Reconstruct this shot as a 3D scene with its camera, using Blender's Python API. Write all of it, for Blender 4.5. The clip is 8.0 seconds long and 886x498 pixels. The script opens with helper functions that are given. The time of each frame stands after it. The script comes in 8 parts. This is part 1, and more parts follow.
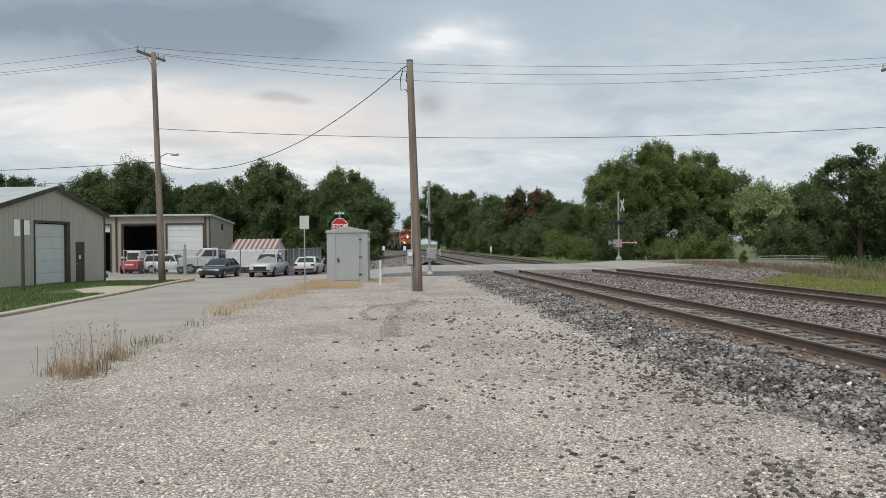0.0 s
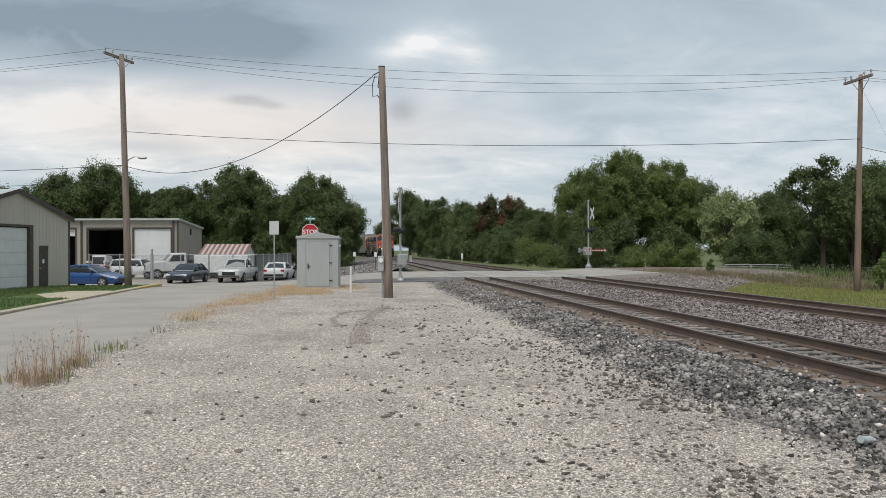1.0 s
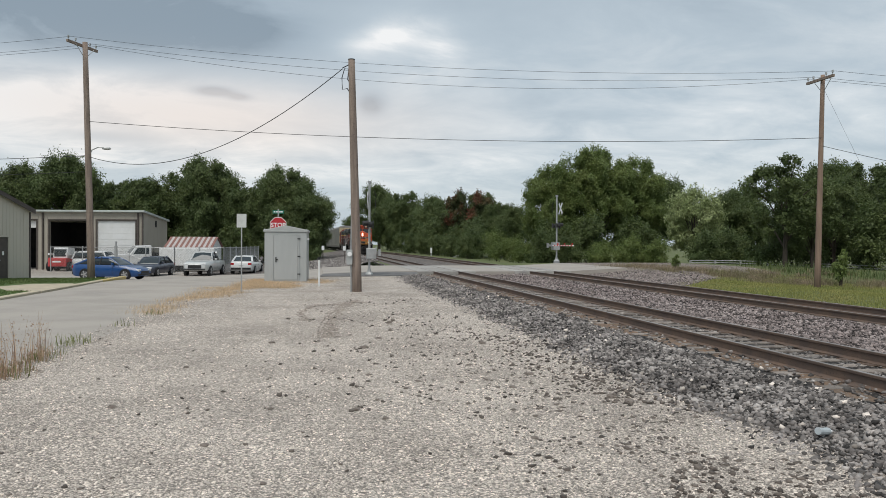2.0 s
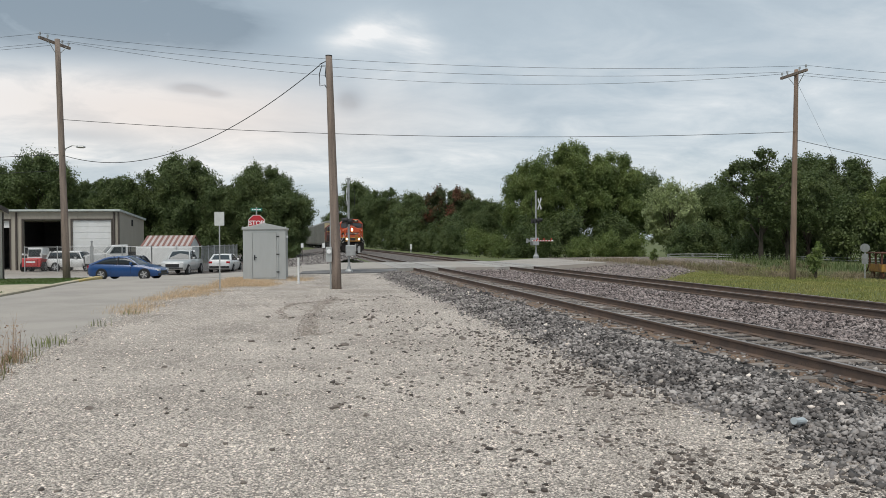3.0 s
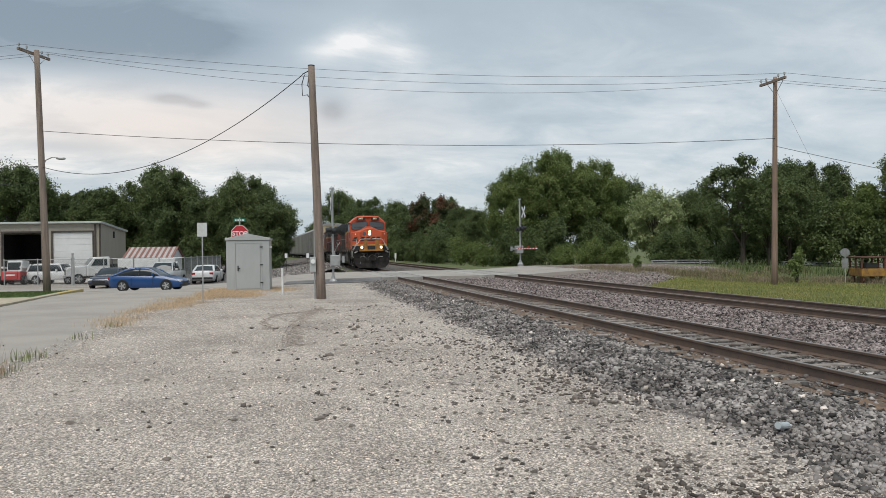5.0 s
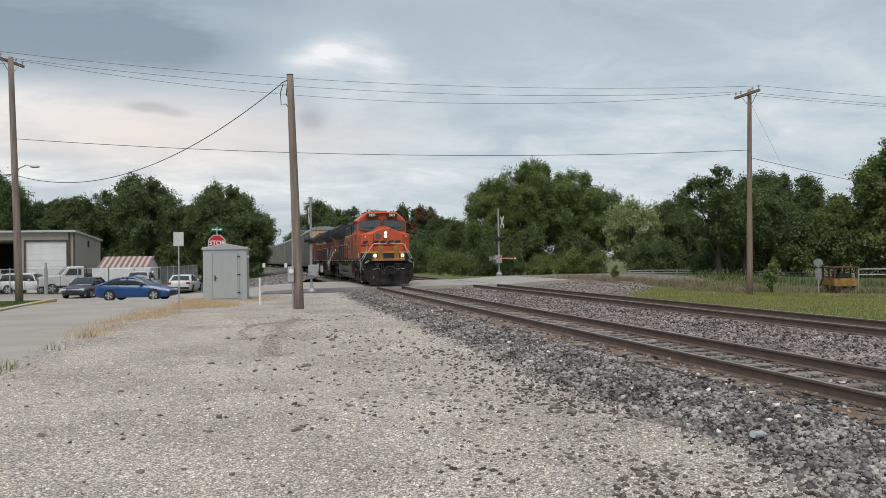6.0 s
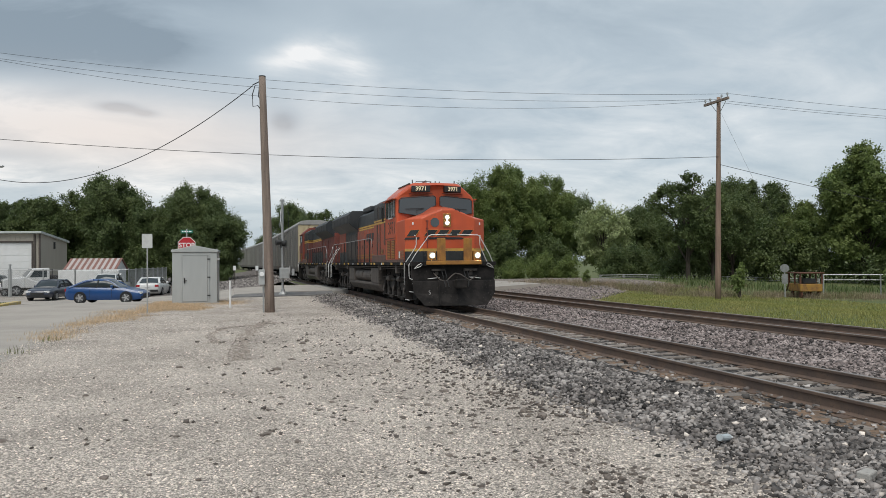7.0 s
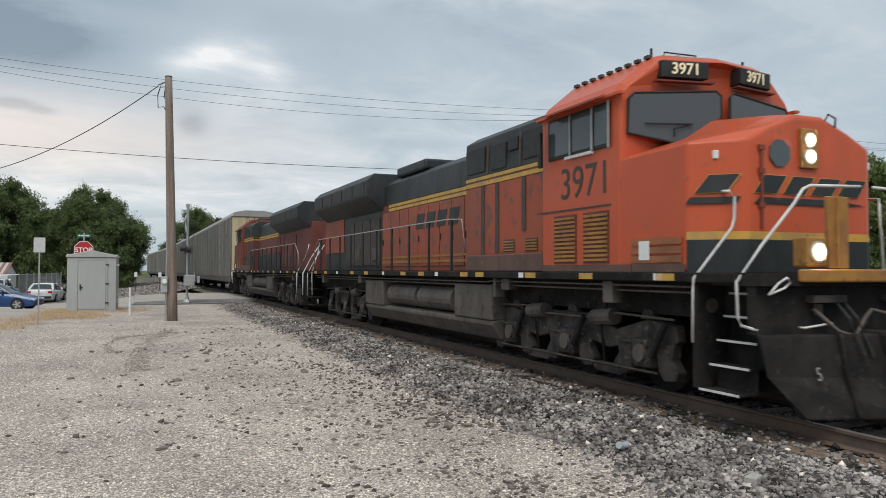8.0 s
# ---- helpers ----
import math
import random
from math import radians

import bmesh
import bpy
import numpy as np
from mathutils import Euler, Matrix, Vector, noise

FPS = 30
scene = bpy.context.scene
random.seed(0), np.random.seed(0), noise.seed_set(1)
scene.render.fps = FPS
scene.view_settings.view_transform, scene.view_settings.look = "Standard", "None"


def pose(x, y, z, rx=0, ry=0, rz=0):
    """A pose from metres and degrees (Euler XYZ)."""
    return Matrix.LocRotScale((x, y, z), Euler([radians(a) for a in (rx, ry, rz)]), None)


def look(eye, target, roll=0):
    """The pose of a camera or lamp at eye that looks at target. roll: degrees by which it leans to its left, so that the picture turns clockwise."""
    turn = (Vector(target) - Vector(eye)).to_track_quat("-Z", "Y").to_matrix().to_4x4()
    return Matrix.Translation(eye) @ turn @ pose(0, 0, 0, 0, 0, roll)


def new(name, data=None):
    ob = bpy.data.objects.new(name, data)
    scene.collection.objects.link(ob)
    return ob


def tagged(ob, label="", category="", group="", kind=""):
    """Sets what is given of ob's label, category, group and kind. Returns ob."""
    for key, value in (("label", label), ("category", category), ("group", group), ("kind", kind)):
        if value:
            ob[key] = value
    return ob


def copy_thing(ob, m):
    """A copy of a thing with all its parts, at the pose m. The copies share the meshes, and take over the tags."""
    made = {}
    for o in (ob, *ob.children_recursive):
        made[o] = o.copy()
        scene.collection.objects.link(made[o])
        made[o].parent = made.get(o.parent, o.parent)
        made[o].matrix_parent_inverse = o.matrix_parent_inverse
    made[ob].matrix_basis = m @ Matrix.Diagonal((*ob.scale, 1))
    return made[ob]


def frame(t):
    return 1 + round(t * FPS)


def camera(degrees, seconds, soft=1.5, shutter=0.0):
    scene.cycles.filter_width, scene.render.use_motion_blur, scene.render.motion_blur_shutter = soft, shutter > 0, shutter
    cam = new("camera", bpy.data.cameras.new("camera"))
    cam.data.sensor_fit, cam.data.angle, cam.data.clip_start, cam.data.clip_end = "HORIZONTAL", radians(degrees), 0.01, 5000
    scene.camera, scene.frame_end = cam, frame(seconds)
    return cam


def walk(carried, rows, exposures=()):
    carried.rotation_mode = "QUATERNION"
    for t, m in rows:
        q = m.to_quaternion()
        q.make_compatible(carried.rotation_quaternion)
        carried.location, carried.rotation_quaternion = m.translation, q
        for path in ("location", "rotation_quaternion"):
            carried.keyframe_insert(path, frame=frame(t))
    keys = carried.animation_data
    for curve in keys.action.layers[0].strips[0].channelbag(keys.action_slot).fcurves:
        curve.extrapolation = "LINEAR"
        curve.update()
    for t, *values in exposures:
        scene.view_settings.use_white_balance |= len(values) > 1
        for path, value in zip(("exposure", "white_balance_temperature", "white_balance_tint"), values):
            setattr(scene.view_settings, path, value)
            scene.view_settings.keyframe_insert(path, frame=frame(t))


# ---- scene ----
cam = camera(61.0, 8.0, soft=0.75, shutter=0.08)
PATH = [
    (0, (-0.02, 0.011, 1.85), (0.155, 2.004, 1.835), -0.5),
    (0.5, (-0.011, 0.013, 1.86), (0.189, 2.003, 1.852), -0.5),
    (1, (-0.004, 0.013, 1.854), (0.247, 1.997, 1.856), -0.1),
    (1.5, (-0.005, 0.006, 1.851), (0.29, 1.984, 1.847), 0.3),
    (3, (0.002, -0.005, 1.849), (0.387, 1.958, 1.826), -0.3),
    (3.5, (0.002, 0.005, 1.848), (0.399, 1.965, 1.828), -0.4),
    (4, (0.008, 0.018, 1.847), (0.413, 1.976, 1.827), -0.7),
    (4.5, (0.008, 0.011, 1.851), (0.419, 1.968, 1.837), -0.8),
    (6, (0.017, 0.002, 1.851), (0.497, 1.943, 1.876), -0.8),
    (6.5, (0.027, 0.011, 1.852), (0.541, 1.943, 1.88), -0.6),
    (7, (0.035, 0.006, 1.851), (0.585, 1.929, 1.885), -0.5),
    (7.5, (0.041, -0.003, 1.854), (0.661, 1.898, 1.893), -0.2),
    (8, (0.079, 0.016, 1.858), (0.848, 1.861, 1.916), 0.2),
]
walk(cam, [(t, look(eye, target, roll)) for t, eye, target, roll in PATH])

# ---------------------------------------------------------------- light
SUN_ELEV, SUN_AZ = 56.0, 207.0
sun = new("sun", bpy.data.lights.new("sun", "SUN"))
sun.data.energy, sun.data.angle, sun.data.color = 2.25, radians(40), (1.0, 0.96, 0.90)
sun.matrix_basis = look((-9.5, -18.8, 32), (0, 0, 0))

world = bpy.data.worlds.new("overcast_sky")
scene.world = world
world.use_nodes = True


def sky_nodes():
    nt = world.node_tree
    N, L = nt.nodes, nt.links
    N.clear()
    out = N.new("ShaderNodeOutputWorld")
    bg = N.new("ShaderNodeBackground")
    bg.inputs["Strength"].default_value = 1.0
    sky = N.new("ShaderNodeTexSky")
    sky.sky_type, sky.sun_disc = "NISHITA", False
    sky.sun_elevation, sky.sun_rotation = radians(SUN_ELEV), radians(SUN_AZ)
    tc = N.new("ShaderNodeTexCoord")
    sep = N.new("ShaderNodeSeparateXYZ")
    L.new(tc.outputs["Generated"], sep.inputs[0])

    def m(op, a, b=None, c=None):
        n = N.new("ShaderNodeMath")
        n.operation = op
        for i, v in enumerate((a, b, c)):
            if v is None:
                continue
            if isinstance(v, (int, float)):
                n.inputs[i].default_value = v
            else:
                L.new(v, n.inputs[i])
        return n.outputs[0]

    x, y, z = sep.outputs
    zc = m("ADD", m("MAXIMUM", z, 0.0), 0.22)
    px, py = m("DIVIDE", x, zc), m("DIVIDE", y, zc)
    comb = N.new("ShaderNodeCombineXYZ")
    L.new(px, comb.inputs[0]), L.new(py, comb.inputs[1])

    def noise_at(scale, detail, off, rough=0.5, dist=0.0):
        mp = N.new("ShaderNodeMapping")
        mp.inputs["Location"].default_value = off
        mp.inputs["Scale"].default_value = (0.75, 1.0, 1.0)
        L.new(comb.outputs[0], mp.inputs[0])
        t = N.new("ShaderNodeTexNoise")
        t.inputs["Scale"].default_value, t.inputs["Detail"].default_value = scale, detail
        t.inputs["Roughness"].default_value, t.inputs["Distortion"].default_value = rough, dist
        L.new(mp.outputs[0], t.inputs["Vector"])
        return t.outputs["Fac"]

    def blob(az, el, waz, wel):
        """A soft cloud bank round a direction (degrees from +y to the right, above the horizon)."""
        a = m("SUBTRACT", m("ARCTAN2", x, y), radians(az))
        e = m("SUBTRACT", m("ARCSINE", z), radians(el))
        a, e = m("DIVIDE", a, radians(waz)), m("DIVIDE", e, radians(wel))
        d = m("ADD", m("MULTIPLY", a, a), m("MULTIPLY", e, e))
        return m("EXPONENT", m("MULTIPLY", d, -1.0))

    big = noise_at(1.1, 5.0, (3.1, 1.7, 0.0), 0.55, 0.3)
    fine = noise_at(3.4, 6.0, (7.4, 2.2, 0.0), 0.6, 0.4)
    calm = m("MINIMUM", m("MULTIPLY", m("MAXIMUM", z, 0.0), 3.0), 1.0)
    v = m("MULTIPLY", calm, m("ADD", m("MULTIPLY", m("SUBTRACT", big, 0.5), 0.62), m("MULTIPLY", m("SUBTRACT", fine, 0.5), 0.34)))
    v = m("ADD", v, 0.50)
    edge = m("MAXIMUM", m("ADD", m("MULTIPLY", m("SUBTRACT", fine, 0.5), 4.2), 1.0), 0.05)
    for az, el, waz, wel, gain in ((3.4, 14.4, 2.0, 0.9, 0.24), (5.4, 15.4, 1.8, 0.9, 0.30), (7.6, 16.2, 2.0, 1.0, 0.26), (9.4, 14.4, 1.6, 1.5, 0.20), (7.4, 13.0, 3.0, 1.6, 0.22), (-16, 9.5, 14, 3.2, 0.42), (-4, 6.0, 22, 3.0, 0.22), (-15, 14.4, 13, 2.5, -0.40),
                                   (-8, 19.5, 10, 2.6, -0.34), (14, 18.5, 9, 2.0, -0.10), (24, 21.0, 14, 2.6, 0.16), (-7.4, 10.9, 1.3, 0.32, -1.0), (-5.6, 10.6, 0.8, 0.25, -0.7),
                                   (4.0, 10.4, 1.0, 0.8, -0.65), (-14, 7.4, 3, 0.4, -0.45), (-16, 14.5, 9, 1.4, -0.30), (-7, 16.0, 5, 1.2, -0.30), (36, 13, 22, 10, 0.10), (27, 6, 20, 6, 0.14)):
        v = m("ADD", v, m("MULTIPLY", m("MULTIPLY", blob(az, el, waz, wel), edge), gain))
    ramp = N.new("ShaderNodeValToRGB")
    L.new(v, ramp.inputs[0])
    el = ramp.color_ramp.elements
    el[0].position, el[0].color = 0.10, (0.250, 0.308, 0.358, 1)
    el[1].position, el[1].color = 1.0, (0.86, 0.86, 0.85, 1)
    for p, c in ((0.36, (0.358, 0.428, 0.485, 1)), (0.56, (0.455, 0.526, 0.578, 1)), (0.78, (0.622, 0.668, 0.695, 1))):
        e = el.new(p)
        e.color = c
    # warm haze low down on the side of the hidden sun
    warm = N.new("ShaderNodeMixRGB")
    warm.blend_type = "MIX"
    warm.inputs[2].default_value = (0.80, 0.715, 0.655, 1)
    L.new(m("MULTIPLY", blob(-8, 9.0, 16, 2.8), 0.85), warm.inputs[0])
    L.new(ramp.outputs[0], warm.inputs[1])
    blue = N.new("ShaderNodeMixRGB")
    blue.blend_type = "ADD"
    blue.inputs[0].default_value = 0.012
    L.new(warm.outputs[0], blue.inputs[1]), L.new(sky.outputs[0], blue.inputs[2])
    L.new(blue.outputs[0], bg.inputs[0]), L.new(bg.outputs[0], out.inputs[0])


sky_nodes()
scene.view_settings.exposure = 0.0


# ---------------------------------------------------------------- materials
def material(name, base, rough=0.7, metal=0.0, second=None, scale=4.0, detail=6.0, mix=(0.4, 0.65), fleck=None, fleck_scale=60.0, fleck_cut=0.6,
             bump=0.0, bump_scale=40.0, per="", spread=0.0, spec=0.4, streak=0.0, translucent=0.0, coat=0.0):
    """A surface with a broad variation (base to second), a fine one (fleck), relief, and a spread of value from piece to piece."""
    mt = bpy.data.materials.new(name)
    mt.use_nodes = True
    N, L = mt.node_tree.nodes, mt.node_tree.links
    b = N["Principled BSDF"]
    b.inputs["Roughness"].default_value, b.inputs["Metallic"].default_value = rough, metal
    b.inputs["Specular IOR Level"].default_value = spec
    b.inputs["Coat Weight"].default_value = coat
    b.inputs["Coat Roughness"].default_value = 0.15
    tc = N.new("ShaderNodeTexCoord")
    vec = tc.outputs["Object"]
    if streak:
        mp = N.new("ShaderNodeMapping")
        mp.inputs["Scale"].default_value = (1, 1, 1 / streak)
        L.new(vec, mp.inputs[0])
        vec = mp.outputs[0]
    col = None
    rgb = N.new("ShaderNodeRGB")
    rgb.outputs[0].default_value = (*base, 1)
    col = rgb.outputs[0]
    if second:
        t = N.new("ShaderNodeTexNoise")
        t.inputs["Scale"].default_value, t.inputs["Detail"].default_value, t.inputs["Roughness"].default_value = scale, detail, 0.6
        L.new(vec, t.inputs["Vector"])
        r = N.new("ShaderNodeMapRange")
        r.inputs[1].default_value, r.inputs[2].default_value = mix
        L.new(t.outputs["Fac"], r.inputs[0])
        mx = N.new("ShaderNodeMixRGB")
        mx.inputs[2].default_value = (*second, 1)
        L.new(r.outputs[0], mx.inputs[0]), L.new(col, mx.inputs[1])
        col = mx.outputs[0]
    if fleck:
        t = N.new("ShaderNodeTexNoise")
        t.inputs["Scale"].default_value, t.inputs["Detail"].default_value = fleck_scale, 3.0
        L.new(tc.outputs["Object"], t.inputs["Vector"])
        r = N.new("ShaderNodeMapRange")
        r.inputs[1].default_value, r.inputs[2].default_value = fleck_cut, fleck_cut + 0.12
        L.new(t.outputs["Fac"], r.inputs[0])
        mx = N.new("ShaderNodeMixRGB")
        mx.inputs[2].default_value = (*fleck, 1)
        L.new(r.outputs[0], mx.inputs[0]), L.new(col, mx.inputs[1])
        col = mx.outputs[0]
    if per:
        if per == "island":
            g = N.new("ShaderNodeNewGeometry")
            rnd = g.outputs["Random Per Island"]
        else:
            g = N.new("ShaderNodeObjectInfo")
            rnd = g.outputs["Random"]
        r = N.new("ShaderNodeMapRange")
        r.inputs[3].default_value, r.inputs[4].default_value = 1 - spread, 1 + spread
        L.new(rnd, r.inputs[0])
        hsv = N.new("ShaderNodeHueSaturation")
        L.new(r.outputs[0], hsv.inputs["Value"]), L.new(col, hsv.inputs["Color"])
        col = hsv.outputs[0]
    L.new(col, b.inputs["Base Color"])
    if bump:
        t = N.new("ShaderNodeTexNoise")
        t.inputs["Scale"].default_value, t.inputs["Detail"].default_value = bump_scale, 4.0
        L.new(tc.outputs["Object"], t.inputs["Vector"])
        bp = N.new("ShaderNodeBump")
        bp.inputs["Strength"].default_value, bp.inputs["Distance"].default_value = min(1.0, bump), 0.02
        L.new(t.outputs["Fac"], bp.inputs["Height"]), L.new(bp.outputs[0], b.inputs["Normal"])
    if translucent:
        tr = N.new("ShaderNodeBsdfTranslucent")
        L.new(col, tr.inputs[0])
        ms = N.new("ShaderNodeMixShader")
        ms.inputs[0].default_value = translucent
        L.new(b.outputs[0], ms.inputs[1]), L.new(tr.outputs[0], ms.inputs[2])
        L.new(ms.outputs[0], N["Material Output"].inputs[0])
    return mt


def glow(name, colour, strength):
    mt = bpy.data.materials.new(name)
    mt.use_nodes = True
    b = mt.node_tree.nodes["Principled BSDF"]
    b.inputs["Base Color"].default_value = (*colour, 1)
    b.inputs["Emission Color"].default_value = (*colour, 1)
    b.inputs["Emission Strength"].default_value = strength
    return mt


def glass(name, tint, rough=0.06):
    mt = bpy.data.materials.new(name)
    mt.use_nodes = True
    b = mt.node_tree.nodes["Principled BSDF"]
    b.inputs["Base Color"].default_value = (*tint, 1)
    b.inputs["Roughness"].default_value = rough
    b.inputs["Specular IOR Level"].default_value = 0.5
    return mt


def stony(name, base, second, cell, gap, contrast=0.35, patch=0.5, patch2=None, bump=1.0, big=0.25):
    """A bed of small stones: a value for each stone, shade painted into the gaps, broad worn patches."""
    mt = material(name, base, 0.95, second=second, scale=patch, mix=(0.40, 0.66), detail=7)
    N, L = mt.node_tree.nodes, mt.node_tree.links
    b = N["Principled BSDF"]
    col = b.inputs["Base Color"].links[0].from_socket
    tc = N.new("ShaderNodeTexCoord")
    height = None
    for scale, amount in ((cell, contrast), (cell * 2.3, contrast * 0.6)):
        v = N.new("ShaderNodeTexVoronoi")
        v.inputs["Scale"].default_value = scale
        L.new(tc.outputs["Object"], v.inputs["Vector"])
        sp = N.new("ShaderNodeSeparateColor")
        L.new(v.outputs["Color"], sp.inputs[0])
        r = N.new("ShaderNodeMapRange")
        r.inputs[3].default_value, r.inputs[4].default_value = 1 - amount, 1 + amount
        L.new(sp.outputs[0], r.inputs[0])
        g = N.new("ShaderNodeMapRange")
        g.inputs[1].default_value, g.inputs[2].default_value = 0.35, 0.75
        g.inputs[3].default_value, g.inputs[4].default_value = 1.0, 1 - gap
        L.new(v.outputs["Distance"], g.inputs[0])
        mu = N.new("ShaderNodeMath")
        mu.operation = "MULTIPLY"
        L.new(r.outputs[0], mu.inputs[0]), L.new(g.outputs[0], mu.inputs[1])
        h = N.new("ShaderNodeHueSaturation")
        L.new(mu.outputs[0], h.inputs["Value"]), L.new(col, h.inputs["Color"])
        col = h.outputs[0]
        height = height or v.outputs["Distance"]
    L.new(col, b.inputs["Base Color"])
    bp = N.new("ShaderNodeBump")
    bp.invert = True
    bp.inputs["Strength"].default_value, bp.inputs["Distance"].default_value = bump, 0.35 / cell
    L.new(height, bp.inputs["Height"]), L.new(bp.outputs[0], b.inputs["Normal"])
    return mt


M_SOIL = material("grass_and_soil", (0.085, 0.112, 0.036), 0.95, second=(0.135, 0.140, 0.055), scale=0.35, fleck=(0.05, 0.075, 0.022), fleck_scale=9, bump=0.8, bump_scale=14)
M_LAWN = material("mown_lawn", (0.062, 0.108, 0.026), 0.95, second=(0.10, 0.135, 0.040), scale=0.8, fleck=(0.03, 0.058, 0.016), fleck_scale=26, bump=0.8, bump_scale=30)
M_GRAVEL = stony("limestone_gravel", (0.78, 0.685, 0.595), (0.53, 0.46, 0.395), 50, 0.56, 0.50, 0.42)
M_TYREMARK = material("darker_packed_grit", (0.400, 0.342, 0.295), 0.95, second=(0.28, 0.238, 0.205), scale=2.0, per="island", spread=0.45)
M_PATCH = stony("dusty_gravel", (0.46, 0.41, 0.355), (0.36, 0.32, 0.28), 30, 0.3, 0.22, 0.6)
M_BANK = stony("pinkish_gravel_bank", (0.43, 0.362, 0.315), (0.28, 0.232, 0.20), 11, 0.6, 0.5, 0.9)
# shade between the loose stones is put into this dark bed colour
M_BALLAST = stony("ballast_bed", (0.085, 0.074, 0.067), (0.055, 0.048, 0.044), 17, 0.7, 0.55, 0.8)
# the same ballast in a lit tone, for beds beyond the crossing
M_BALLAST_FAR = stony("lit_tone_ballast", (0.265, 0.232, 0.208), (0.19, 0.165, 0.148), 14, 0.55, 0.5, 0.5)
M_STONE = material("crushed_stone", (0.285, 0.260, 0.243), 0.9, second=(0.108, 0.096, 0.090), scale=1.4, per="island", spread=0.92, bump=0.3, bump_scale=90)
M_STONE_PINK = material("crushed_quartzite", (0.262, 0.222, 0.210), 0.9, second=(0.155, 0.125, 0.117), scale=0.8, per="island", spread=0.92)
M_PEBBLE = material("limestone_pebble", (0.66, 0.585, 0.515), 0.95, per="island", spread=0.62, second=(0.50, 0.44, 0.39), scale=0.8)
M_ROCK = material("dark_rock", (0.112, 0.092, 0.079), 0.9, second=(0.165, 0.140, 0.121), scale=9, per="island", spread=0.5, bump=0.5, bump_scale=60)
M_ROAD = material("worn_road", (0.385, 0.348, 0.305), 0.9, second=(0.315, 0.286, 0.255), scale=0.45, fleck=(0.42, 0.40, 0.38), fleck_scale=70, bump=0.25, bump_scale=120)
M_ASPHALT = material("old_asphalt", (0.115, 0.112, 0.112), 0.9, second=(0.19, 0.185, 0.18), scale=1.4, fleck=(0.26, 0.25, 0.24), fleck_scale=60, bump=0.4, bump_scale=90)
M_CONCRETE = material("weathered_concrete", (0.40, 0.38, 0.35), 0.9, second=(0.28, 0.265, 0.245), scale=1.6, fleck=(0.22, 0.2, 0.19), fleck_scale=35, bump=0.35, bump_scale=60, per="object", spread=0.12)
M_KERB = material("kerb_concrete", (0.50, 0.435, 0.32), 0.9, second=(0.38, 0.33, 0.25), scale=2.2, bump=0.4, bump_scale=40)
M_KERB_YELLOW = material("yellow_kerb_paint", (0.52, 0.38, 0.10), 0.85, second=(0.42, 0.36, 0.24), scale=3.5, bump=0.3, bump_scale=40)
M_RAIL = material("rusty_rail_steel", (0.115, 0.083, 0.068), 0.75, second=(0.165, 0.11, 0.08), scale=3.0, fleck=(0.08, 0.06, 0.05), fleck_scale=40, bump=0.2, bump_scale=60)
M_RAILTOP = material("worn_rail_head", (0.36, 0.33, 0.31), 0.38, 0.7, second=(0.26, 0.22, 0.19), scale=5)
M_TIE = material("weathered_tie_wood", (0.300, 0.262, 0.230), 0.95, second=(0.175, 0.145, 0.125), scale=5.0, fleck=(0.11, 0.088, 0.075), fleck_scale=30, bump=0.7, bump_scale=25, per="object", spread=0.28)
M_RUSTDUST = material("rusty_dirt", (0.215, 0.138, 0.088), 0.95, second=(0.105, 0.085, 0.07), scale=7, fleck=(0.28, 0.245, 0.22), fleck_scale=30, bump=0.7, bump_scale=40)
M_POLE = material("weathered_pole_wood", (0.285, 0.222, 0.182), 0.9, second=(0.185, 0.145, 0.122), scale=9, streak=14, fleck=(0.10, 0.078, 0.066), fleck_scale=22, bump=0.6, bump_scale=30)
M_POLE_RED = material("brown_pole_wood", (0.285, 0.198, 0.150), 0.9, second=(0.20, 0.138, 0.105), scale=9, streak=14, bump=0.6, bump_scale=30)
M_GALV = material("galvanised_steel", (0.44, 0.445, 0.44), 0.5, 0.55, second=(0.36, 0.365, 0.36), scale=6, mix=(0.35, 0.7))
M_HUT = material("grey_galvanised_sheet", (0.445, 0.455, 0.445), 0.42, 0.25, second=(0.385, 0.395, 0.385), scale=1.1, bump=0.06, bump_scale=8, streak=4)
M_WIRE = material("black_wire", (0.028, 0.028, 0.03), 0.7)
M_TAN = material("tan_steel_siding", (0.375, 0.340, 0.285), 0.6, second=(0.335, 0.305, 0.255), scale=0.7, streak=5, bump=0.05, bump_scale=10)
# tan siding lightened to make up for weak sun on the workshop wall
M_TAN_PALE = material("lightened_steel_siding", (0.53, 0.49, 0.415), 0.6, second=(0.48, 0.445, 0.38), scale=0.6, streak=5, bump=0.04, bump_scale=10)
M_BROWN = material("dark_brown_trim", (0.06, 0.048, 0.042), 0.6, second=(0.08, 0.066, 0.056), scale=3)
M_ROOF = material("pale_roof_steel", (0.46, 0.50, 0.47), 0.5, second=(0.38, 0.40, 0.38), scale=0.9)
M_DOORW = material("white_overhead_door", (0.70, 0.70, 0.69), 0.55, second=(0.64, 0.64, 0.62), scale=1.5)
# near-black colour carrying the shade of enclosed spaces
M_DARK = material("dark_interior_shade", (0.022, 0.021, 0.022), 0.9, second=(0.032, 0.030, 0.028), scale=2)
M_WHITE = material("white_paint", (0.72, 0.72, 0.71), 0.55, second=(0.62, 0.62, 0.60), scale=3)
M_BARK = material("tree_bark", (0.075, 0.060, 0.048), 0.95, second=(0.045, 0.037, 0.03), scale=8, streak=4, bump=0.8, bump_scale=20)
